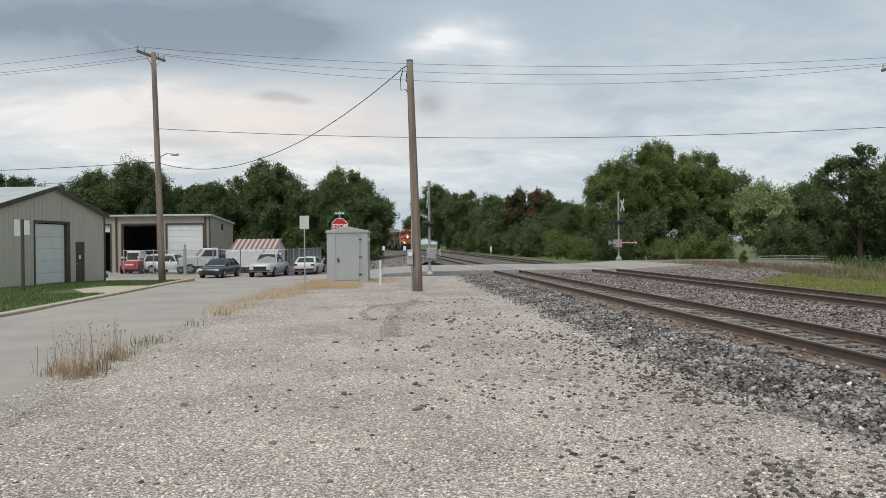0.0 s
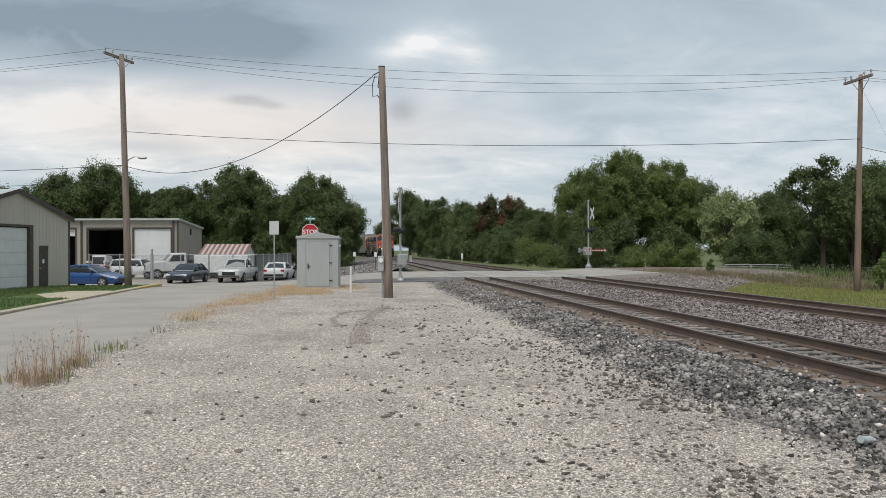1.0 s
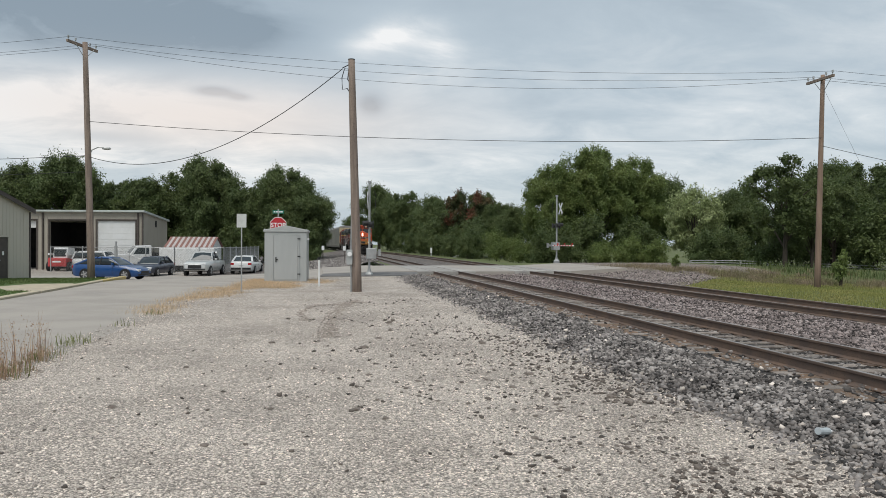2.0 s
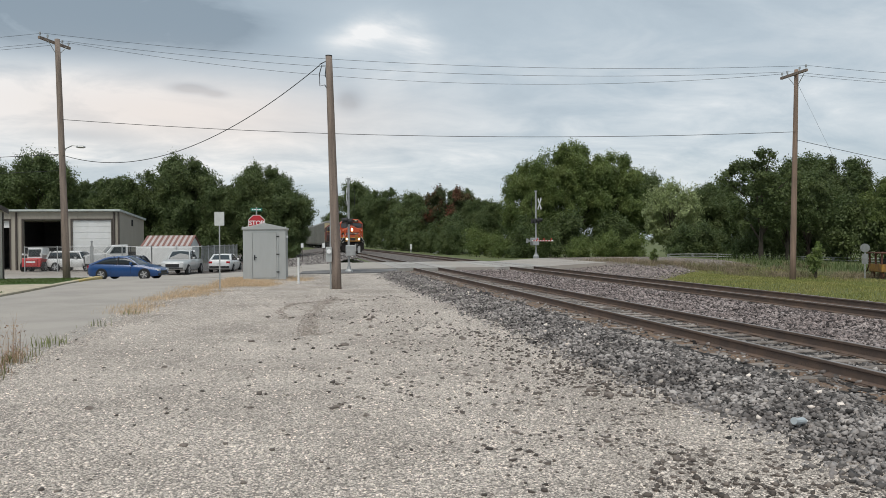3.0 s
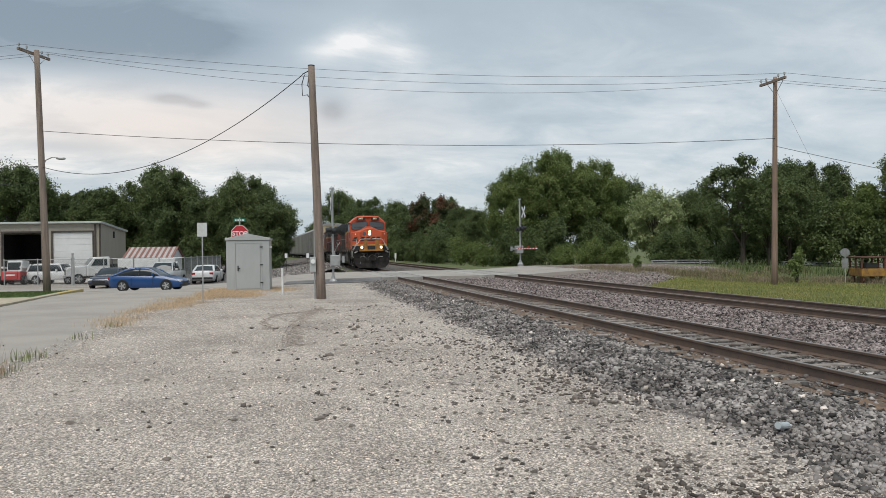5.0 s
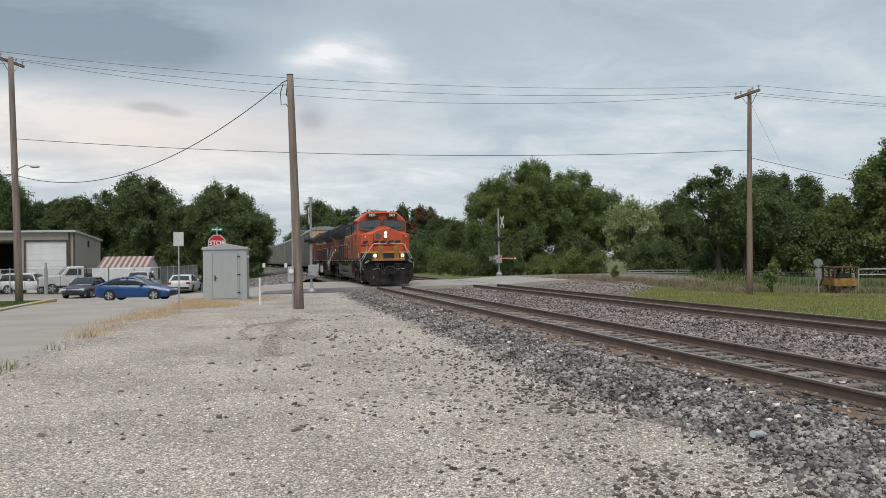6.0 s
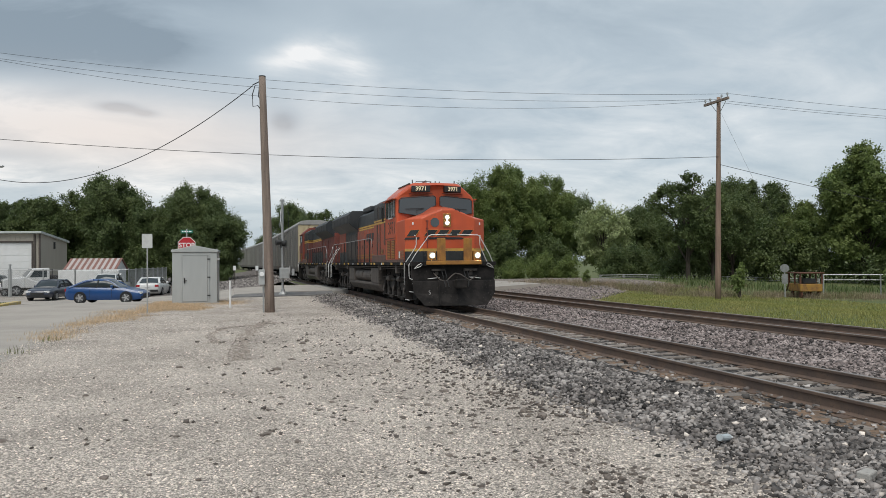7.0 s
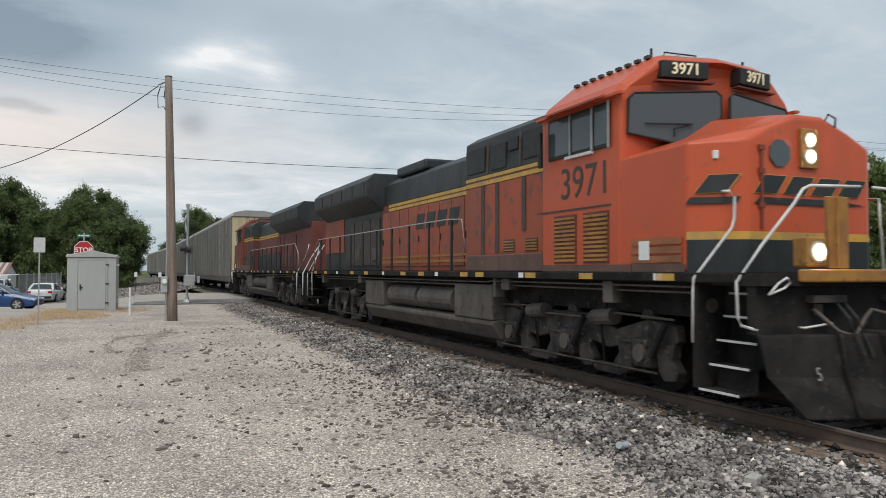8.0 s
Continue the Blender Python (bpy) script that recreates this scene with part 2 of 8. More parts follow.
M_LEAF = material("green_leaves", (0.138, 0.190, 0.056), 0.6, second=(0.185, 0.225, 0.068), scale=0.35, per="island", spread=0.30, translucent=0.36)
# dark species tone; also puts shade into the colour of oaks and thickets
M_LEAF_DARK = material("dark_and_shaded_leaves", (0.088, 0.124, 0.043), 0.6, second=(0.128, 0.160, 0.055), scale=0.30, per="island", spread=0.32, translucent=0.32)
M_LEAF_PALE = material("silvery_green_leaves", (0.36, 0.41, 0.20), 0.6, second=(0.24, 0.29, 0.115), scale=0.5, per="island", spread=0.40, translucent=0.38)
M_LEAF_RED = material("reddening_leaves", (0.066, 0.085, 0.032), 0.7, second=(0.200, 0.062, 0.040), scale=0.22, mix=(0.46, 0.62), per="island", spread=0.5, translucent=0.3)
M_DRY = material("dry_grass", (0.60, 0.445, 0.285), 0.9, per="island", spread=0.35, translucent=0.3)
M_WEED = material("brown_weeds", (0.30, 0.235, 0.165), 0.9, second=(0.20, 0.20, 0.09), scale=0.5, per="island", spread=0.45, translucent=0.3)
M_STRAW = material("straw_coloured_weeds", (0.46, 0.335, 0.225), 0.9, second=(0.34, 0.21, 0.15), scale=5, per="island", spread=0.35, translucent=0.3)
M_GREENWEED = material("green_weed_leaves", (0.20, 0.215, 0.085), 0.85, per="island", spread=0.4, translucent=0.3)
M_BLADE = material("grass_blades", (0.250, 0.265, 0.078), 0.85, per="island", spread=0.3, second=(0.34, 0.31, 0.115), scale=0.4, translucent=0.35)
M_BLADE_LAWN = material("lawn_blades", (0.085, 0.135, 0.036), 0.85, per="island", spread=0.35, second=(0.12, 0.15, 0.05), scale=0.4, translucent=0.35)


# ---------------------------------------------------------------- mesh tools
class Mesh:
    """Collects vertices and faces in metres."""

    def __init__(self):
        self.v, self.f, self.smooth = [], [], False

    def add(self, verts, faces):
        n = len(self.v)
        self.v += [tuple(p) for p in verts]
        self.f += [tuple(i + n for i in f) for f in faces]
        return self

    def box(self, x0, x1, y0, y1, z0, z1):
        return self.add([(x0, y0, z0), (x1, y0, z0), (x1, y1, z0), (x0, y1, z0), (x0, y0, z1), (x1, y0, z1), (x1, y1, z1), (x0, y1, z1)],
                        [(3, 2, 1, 0), (4, 5, 6, 7), (0, 1, 5, 4), (1, 2, 6, 5), (2, 3, 7, 6), (3, 0, 4, 7)])

    def prism(self, outline, a, b, axis="y"):
        """Extrudes an outline of (u, w) from a to b. axis y: u is x, w is z; axis x: u is y, w is z; axis z: u is x, w is y."""
        put = {"y": lambda u, w, s: (u, s, w), "x": lambda u, w, s: (s, u, w), "z": lambda u, w, s: (u, w, s)}[axis]
        n = len(outline)
        area = sum(outline[i][0] * outline[(i + 1) % n][1] - outline[(i + 1) % n][0] * outline[i][1] for i in range(n))
        if (area > 0) == (axis == "y"):
            outline = outline[::-1]
        if b < a:
            a, b = b, a
        vs = [put(u, w, a) for u, w in outline] + [put(u, w, b) for u, w in outline]
        return self.add(vs, [tuple(range(n))[::-1], tuple(range(n, 2 * n))] + [(i, (i + 1) % n, n + (i + 1) % n, n + i) for i in range(n)])

    def loft(self, rings, cap=True):
        n = len(rings[0])
        vs = [p for r in rings for p in r]
        fs = [(k * n + i, k * n + (i + 1) % n, (k + 1) * n + (i + 1) % n, (k + 1) * n + i) for k in range(len(rings) - 1) for i in range(n)]
        if cap:
            fs += [tuple(range(n))[::-1], tuple((len(rings) - 1) * n + i for i in range(n))]
        return self.add(vs, fs)

    def tube(self, pts, r, sides=8, r_end=None):
        pts = [Vector(p) for p in pts]
        rings = []
        for i, p in enumerate(pts):
            d = (pts[min(i + 1, len(pts) - 1)] - pts[max(i - 1, 0)]).normalized()
            u = d.cross(Vector((0, 0, 1)) if abs(d.z) < 0.9 else Vector((0, 1, 0))).normalized()
            w = d.cross(u)
            rr = r if r_end is None else r + (r_end - r) * i / max(1, len(pts) - 1)
            rings.append([p + (u * math.cos(2 * math.pi * k / sides) + w * math.sin(2 * math.pi * k / sides)) * rr for k in range(sides)])
        return self.loft(rings)

    def cyl(self, a, b, r, sides=20):
        return self.tube([a, b], r, sides)

    def disc(self, c, r, axis, depth, sides=20):
        d = {"x": Vector((1, 0, 0)), "y": Vector((0, 1, 0)), "z": Vector((0, 0, 1))}[axis] * depth / 2
        return self.cyl(Vector(c) - d, Vector(c) + d, r, sides)

    def data(self, name, mt):
        me = bpy.data.meshes.new(name)
        me.from_pydata(self.v, [], self.f)
        bm = bmesh.new()
        bm.from_mesh(me)
        bmesh.ops.recalc_face_normals(bm, faces=bm.faces)
        bm.to_mesh(me)
        bm.free()
        if self.smooth:
            me.polygons.foreach_set("use_smooth", [True] * len(me.polygons))
        for one in (mt if isinstance(mt, (list, tuple)) else [mt]):
            me.materials.append(one)
        return me


def part(name, ms, mt, parent=None, label="", bevel=0.0, at=None):
    """One mesh object, under a thing or a part of it."""
    ob = new(name, ms.data(name, mt) if isinstance(ms, Mesh) else ms)
    if parent:
        ob.parent = parent
    if at is not None:
        ob.matrix_basis = at
    if label:
        tagged(ob, label)
    if bevel:
        b = ob.modifiers.new("edges", "BEVEL")
        b.width, b.segments, b.limit_method, b.angle_limit = bevel, 2, "ANGLE", radians(40)
    return ob


def thing(name, m, label, category, group="", kind=""):
    e = new(name)
    e.empty_display_size = 0.3
    e.matrix_basis = m
    return tagged(e, label, category, group, kind)


def structure(name, ms, mt, label, category=""):
    return tagged(part(name, ms, mt), label, category or name.replace("_", " "), kind="structure")


def step(a, b, v):
    t = min(1.0, max(0.0, (v - a) / (b - a)))
    return t * t * (3 - 2 * t)


def ground_z(x, y):
    """Height of the ground: flat gravel, a lower yard behind, a low field beyond the tracks, and the road's rise to the crossing."""
    z = -0.55 * step(38, 54, y) * step(3.0, -7.0, x) + 0.20 * step(41, 45, y) * step(-3, 5, x) * step(8.0, 5.0, x)
    field = step(15.5, 20, x)
    z += field * (-0.30 * step(20, 26, x) * step(50, 38, y) + 0.40 * step(38, 47, y) * step(46, 30, x) - 0.75 * step(58, 75, y) * step(15, 24, x))
    return z + 0.02 * noise.noise((x * 0.35, y * 0.35, 0.0))


def sheet(xs, ys, height, lift=0.0):
    ms = Mesh()
    n = len(xs)
    ms.add([(x, y, height(x, y) + lift) for y in ys for x in xs],
           [(j * n + i, j * n + i + 1, (j + 1) * n + i + 1, (j + 1) * n + i) for j in range(len(ys) - 1) for i in range(n - 1)])
    ms.smooth = True
    return ms


def many(name, verts, faces_per, count, mt, label="", category="", kind="stuff", parent=None, smooth=False):
    """One mesh out of count equal small pieces; verts is (count, k, 3), faces_per the faces of one piece."""
    k = verts.shape[1]
    me = bpy.data.meshes.new(name)
    fs = np.asarray(faces_per)
    loops = (fs[None, :, :] + (np.arange(count) * k)[:, None, None]).reshape(-1)
    nf, sides = count * fs.shape[0], fs.shape[1]
    me.vertices.add(count * k)
    me.vertices.foreach_set("co", verts.reshape(-1).astype(np.float32))
    me.loops.add(nf * sides)
    me.loops.foreach_set("vertex_index", loops.astype(np.int32))
    me.polygons.add(nf)
    me.polygons.foreach_set("loop_start", (np.arange(nf) * sides).astype(np.int32))
    me.update(calc_edges=True)
    if smooth:
        me.polygons.foreach_set("use_smooth", np.ones(nf, bool))
    me.materials.append(mt)
    ob = new(name, me)
    if parent:
        ob.parent = parent
    return tagged(ob, label, category, kind=kind)


CUBE_V = np.array([(x, y, z) for x in (-1, 1) for y in (-1, 1) for z in (-1, 1)], float) * 0.62
CUBE_F = [(0, 1, 3, 2), (4, 6, 7, 5), (0, 4, 5, 1), (2, 3, 7, 6), (0, 2, 6, 4), (1, 5, 7, 3)]
OCTA_V = np.array([(1, 0, 0), (-1, 0, 0), (0, 1, 0), (0, -1, 0), (0, 0, 1), (0, 0, -1)], float)
OCTA_F = [(0, 2, 4), (2, 1, 4), (1, 3, 4), (3, 0, 4), (2, 0, 5), (1, 2, 5), (3, 1, 5), (0, 3, 5)]


def turned(rng, n):
    q = rng.normal(size=(n, 4))
    q /= np.linalg.norm(q, axis=1)[:, None]
    w, x, y, z = q.T
    return np.stack([1 - 2 * (y * y + z * z), 2 * (x * y - z * w), 2 * (x * z + y * w), 2 * (x * y + z * w), 1 - 2 * (x * x + z * z), 2 * (y * z - x * w),
                     2 * (x * z - y * w), 2 * (y * z + x * w), 1 - 2 * (x * x + y * y)], -1).reshape(n, 3, 3)


def stones(name, seed, xyz, size, mt, label, category, flat=0.7, shape="cube", lo=0.6, hi=1.5):
    """Loose angular stones, each lying where xyz says."""
    rng = np.random.default_rng(seed)
    base, faces = (CUBE_V, CUBE_F) if shape == "cube" else (OCTA_V * 0.8, OCTA_F)
    n = len(xyz)
    s = size * rng.uniform(lo, hi, n) ** 1.3
    v = base[None] * rng.uniform(0.55, 1.25, (n, 1, 3)) * (1 + 0.28 * rng.normal(size=(n, len(base), 1)))
    v = np.einsum("nij,nkj->nki", turned(rng, n), v) * (s[:, None, None] * 0.5)
    v[:, :, 2] *= flat
    return many(name, v + np.asarray(xyz)[:, None, :], faces, n, mt, label, category)


# ---------------------------------------------------------------- ground
TRACK_1, TRACK_2, RAIL_TOP = 7.59, 13.46, 0.25


def spaced(stops):
    out = []
    for a, b, n in stops:
        out += [a + (b - a) * i / n for i in range(n)]
    return out + [stops[-1][1]]


def build_ground():
    xs = spaced([(-2500, -300, 4), (-300, -40, 12), (-40, 50, 90), (50, 300, 12), (300, 2500, 4)])
    ys = spaced([(-2500, -200, 4), (-200, -10, 10), (-10, 90, 100), (90, 300, 14), (300, 2500, 6)])
    structure("ground", sheet(xs, ys, ground_z, -0.05), M_SOIL, "rough green and yellowing grass over level soil", "ground")

    def lot_edge(y):
        return -4.35 + 0.16 * noise.noise((y * 0.5, 3.0, 0)) + 0.10 * noise.noise((y * 1.7, 5.0, 0)) + 0.9 * step(26, 34, y) - 0.5 * step(34, 40, y)

    ms = Mesh()
    ys = spaced([(-30, 2, 10), (2, 42, 100)])
    for i, y in enumerate(ys):
        row = [(lot_edge(y) + (4.9 - lot_edge(y)) * k / 14, y) for k in range(15)]
        ms.v += [(x, yy, ground_z(x, yy) + (-0.03 if k == 0 else 0.004)) for k, (x, yy) in enumerate(row)]
    ms.f = [(j * 15 + i, j * 15 + i + 1, (j + 1) * 15 + i + 1, (j + 1) * 15 + i) for j in range(len(ys) - 1) for i in range(14)]
    ms.smooth = True
    structure("gravel_lot", ms, M_GRAVEL, "pale limestone gravel lot with darker worn patches", "gravel")

    # street on the far side of the gravel, widening into the yard
    ms = Mesh()
    ys = spaced([(-60, 0, 12), (0, 42, 42)])
    ms.v = [(x, y, ground_z(x, y) - 0.022 + 0.02 * (1 - abs(x + 7.1) / 3)) for y in ys for x in (-10.0, -8.5, -7.1, -5.6, -4.1, -2.9)]
    ms.f = [(j * 6 + i, j * 6 + i + 1, (j + 1) * 6 + i + 1, (j + 1) * 6 + i) for j in range(len(ys) - 1) for i in range(5)]
    ms.smooth = True
    structure("road", ms, M_ROAD, "worn pale grey street with a faded surface", "road")
    ms = sheet(spaced([(-34, 4.2, 38)]), spaced([(42, 58.5, 22)]), ground_z, -0.012)
    structure("road_junction", ms, M_ROAD, "worn pale street running up to the crossing", "road")
    ms = sheet(spaced([(-60, -10.0, 30)]), spaced([(58.5, 82, 20)]), ground_z, -0.02)
    structure("yard", ms, M_PATCH, "gravelled yard behind the fence", "yard")
    ms = sheet(spaced([(-34, -13.0, 20)]), spaced([(43.5, 48.0, 4)]), ground_z, 0.01)
    structure("driveway", ms, M_PATCH, "pale gravel driveway beside the metal building", "driveway")
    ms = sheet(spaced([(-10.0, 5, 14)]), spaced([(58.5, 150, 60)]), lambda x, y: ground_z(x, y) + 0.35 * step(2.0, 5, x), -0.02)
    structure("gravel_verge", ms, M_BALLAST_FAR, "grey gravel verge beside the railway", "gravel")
    # lawn in front of the metal building
    ms = sheet(spaced([(-40, -10.35, 40)]), spaced([(5, 43.0, 50)]), ground_z, 0.035)
    structure("lawn", ms, M_LAWN, "mown green lawn in front of the metal building", "lawn")
    # the far side: road surface and pale gravel beyond the tracks
    ms = sheet(spaced([(15.8, 29, 16)]), spaced([(43.5, 57.5, 16)]), ground_z, 0.012)
    structure("far_road", ms, M_BANK, "pale gravel road beyond the railway crossing", "road")
    ms, ys = Mesh(), spaced([(30, 43.5, 40)])
    for y in ys:
        far = 15.9 + 0.75 * (y - 31) + 0.5 * noise.noise((y * 0.9, 1.0, 0)) + 0.35 * noise.noise((y * 2.3, 7.0, 0))
        ms.v += [(x, y, ground_z(x, y) - (0.048 if k in (0, 8) else 0.0)) for k, x in enumerate(15.6 + max(0.3, far - 15.6) * i / 8 for i in range(9))]
    ms.f = [(j * 9 + i, j * 9 + i + 1, (j + 1) * 9 + i + 1, (j + 1) * 9 + i) for j in range(len(ys) - 1) for i in range(8)]
    ms.smooth = True
    structure("far_verge", ms, M_BANK, "pinkish gravel bank beside the far track", "gravel")


def build_kerbs():
    for y0, y1, mt, lab in ((6, 30, M_KERB, "weathered concrete kerb along the lawn"), (34.5, 38.2, M_KERB, "weathered concrete kerb along the lawn"),
                            (38.2, 42.6, M_KERB_YELLOW, "kerb with faded yellow paint")):
        n = int((y1 - y0) / 3) or 1
        for i in range(n):
            a, b = y0 + (y1 - y0) * i / n, y0 + (y1 - y0) * (i + 1) / n - 0.012
            ms = Mesh().box(-10.38, -10.05, a, b, -0.3, 0.055 + ground_z(-10.2, a))
            tagged(part("kerb", ms, mt, bevel=0.025), lab, "kerb", "kerb stones along the street", "structure")
    ms = Mesh().prism([(-11.4, 30.4), (-10.05, 30.02), (-10.05, 34.45), (-10.6, 35.4), (-12.2, 35.2), (-12.8, 33.0)], -0.3, 0.045, "z")
    structure("driveway_apron", ms, M_KERB, "dusty tan driveway apron", "driveway")


def bed_z(x):
    """The railway bed: shoulder, flat under both tracks, a shallow dip between them."""
    z = -0.03 + 0.11 * step(4.0, 5.6, x) - 0.12 * step(15.0, 16.4, x)
    return z - 0.05 * math.exp(-((x - 10.5) / 0.8) ** 2)


def bend(y):
    """Sideways shift of the tracks where they curve far beyond the crossing."""
    return -2.25e-4 * max(0.0, y - 90.0) ** 2


def build_bed():
    ms = sheet(spaced([(3.75, 5.8, 12), (5.8, 15.0, 24), (15.0, 16.6, 8)]), spaced([(-60, 43.5, 90)]), lambda x, y: bed_z(x) + 0.02 * noise.noise((x * 2, y * 1.3, 0)) - 0.03 * step(6.0, 6.4, x) * step(15.2, 14.6, x))
    structure("railway_bed", ms, M_BALLAST, "bed of crushed grey ballast under two tracks", "ballast")
    for cx in (TRACK_1, TRACK_2):
        sunk = 0.0 if cx == TRACK_1 else 0.05
        for a, b in ((cx - 1.62, cx - 0.62), (cx + 0.62, cx + 1.5)):
            ms = sheet(spaced([(a, b, 6)]), spaced([(-10, 43.4, 110)]), lambda x, y: bed_z(x) - 0.016 - sunk + 0.04 * noise.noise((x * 3.1, y * 2.3, 4.0)) - 0.05 * abs((x - (a + b) / 2) / (b - a)) ** 2)
            structure("rusty_dirt", ms, M_RUSTDUST, "rusty brown dirt and debris beside the rail", "dirt")
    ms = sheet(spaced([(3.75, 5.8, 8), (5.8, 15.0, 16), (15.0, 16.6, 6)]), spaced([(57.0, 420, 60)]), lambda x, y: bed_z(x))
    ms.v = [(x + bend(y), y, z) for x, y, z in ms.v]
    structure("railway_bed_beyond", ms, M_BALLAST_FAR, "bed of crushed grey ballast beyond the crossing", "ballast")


RAIL_OUTLINE = [(-0.075, 0), (0.075, 0), (0.075, 0.012), (0.012, 0.035), (0.010, 0.135), (0.036, 0.148), (0.037, 0.178), (0.028, 0.182),
                (-0.028, 0.182), (-0.037, 0.178), (-0.036, 0.148), (-0.010, 0.135), (-0.012, 0.035), (-0.075, 0.012)]


def build_track(cx, seed):
    rng = random.Random(seed)
    track = thing("railway_track", pose(cx, 0, 0), "rusty steel rails on weathered wooden ties in ballast", "railway track", "the two railway tracks")
    for s in (-1, 1):
        stops = [-60, 90] + [90 + 10 * k for k in range(1, 34)]
        rail = part("rail", Mesh().loft([[(u + s * 0.7525 + bend(y), y, w + RAIL_TOP - 0.182) for u, w in RAIL_OUTLINE] for y in stops]), M_RAIL, track, "brown rusty steel rail")
        part("worn_head", Mesh().loft([[(s * 0.7525 + u + bend(y), y, RAIL_TOP + w) for u, w in ((-0.026, 0), (0.026, 0), (0.022, 0.003), (-0.022, 0.003))] for y in stops]),
             M_RAILTOP, rail, "polished running surface")
    ms = Mesh().box(-1.29, 1.29, -0.112, 0.112, -0.10, 0.0)
    ms.v = [(x + 0.01 * math.sin(9 * y), y, z) for x, y, z in ms.v]
    tie = ms.data("tie", M_TIE)
    plate = Mesh().box(-0.17, 0.17, -0.09, 0.09, 0.0, 0.012).data("tie_plate", M_RAIL)
    y, far = -4.0, []
    while y < 190:
        z = 0.066 + rng.uniform(-0.012, 0.012)
        if 43.2 < y < 57.3:
            y += 0.52
            continue
        if y < 105:
            t = part("tie", tie, None, track, at=pose(bend(y) + rng.uniform(-0.06, 0.06), y, z, 0, 0, rng.uniform(-1.2, 1.2)))
            if y < 18:
                for s in (-1, 1):
                    part("tie_plate", plate, None, t, at=pose(s * 0.7525, 0, 0))
        else:
            far.append((bend(y) + rng.uniform(-0.06, 0.06), y, z))
        y += 0.52 + rng.uniform(-0.02, 0.02)
    box = np.array(Mesh().box(-1.29, 1.29, -0.112, 0.112, -0.10, 0).v)
    many("far_ties", box[None] + np.array(far)[:, None, :], [(3, 2, 1, 0), (4, 5, 6, 7), (0, 1, 5, 4), (1, 2, 6, 5), (2, 3, 7, 6), (3, 0, 4, 7)], len(far), M_TIE, parent=track)
    return track


def build_crossing():
    """Concrete panels between and beside the rails, with asphalt ramps."""
    x = thing("level_crossing", pose(0, 0, 0), "concrete panel level crossing with asphalt approaches", "level crossing")
    for cx in (TRACK_1, TRACK_2):
        for a, b in ((cx - 1.75, cx - 0.80), (cx - 0.69, cx + 0.69), (cx + 0.80, cx + 1.75)):
            me = Mesh().box(a, b, -1.21, 1.21, -0.2, RAIL_TOP - 0.006).data("panel", M_CONCRETE)
            for k in range(5):
                part("panel", me, None, x, at=pose(0, 44.85 + k * 2.44, 0.0, 0, 0, 0))
    ms = Mesh().prism([(TRACK_1 + 1.76, RAIL_TOP - 0.012), (TRACK_2 - 1.76, RAIL_TOP - 0.012), (TRACK_2 - 1.76, -0.1), (TRACK_1 + 1.76, -0.1)], 43.7, 56.3, "y")
    part("asphalt_strip", ms, M_ROAD, x, "asphalt between the two tracks")
    ms = Mesh().prism([(TRACK_1 - 1.76, RAIL_TOP - 0.012), (TRACK_1 - 1.76, -0.2), (0.4, -0.2), (0.4, 0.085), (3.0, 0.205)], 44.0, 56.2, "y")
    part("ramp", ms, M_ROAD, x, "asphalt ramp up to the rails")
    ms = Mesh().prism([(TRACK_2 + 1.76, RAIL_TOP - 0.012), (TRACK_2 + 1.76, -0.3), (19, -0.3), (19, 0.43)], 44.0, 56.2, "y")
    part("ramp", ms, M_ROAD, x, "pale ramp on the far side")
    ms = Mesh()
    ms.add([(0.2, 42.6, 0.05), (2.4, 42.0, 0.06), (4.6, 42.1, 0.09), (5.80, 43.0, 0.11), (5.80, 44.3, 0.243), (3.0, 44.3, 0.212), (0.4, 44.3, 0.10),
            (0.2, 42.6, -0.2), (2.4, 42.0, -0.2), (4.6, 42.1, -0.2), (5.80, 43.0, -0.2), (5.80, 44.3, -0.2), (3.0, 44.3, -0.2), (0.4, 44.3, -0.2)],
           [(0, 1, 2, 3, 4, 5, 6)] + [(i, (i + 1) % 7, 7 + (i + 1) % 7, 7 + i) for i in range(7)])
    part("shoulder", ms, M_ASPHALT, x, "dark crumbling asphalt shoulder")


build_ground()
build_kerbs()
build_bed()
build_track(TRACK_1, 3)
build_track(TRACK_2, 4)
build_crossing()


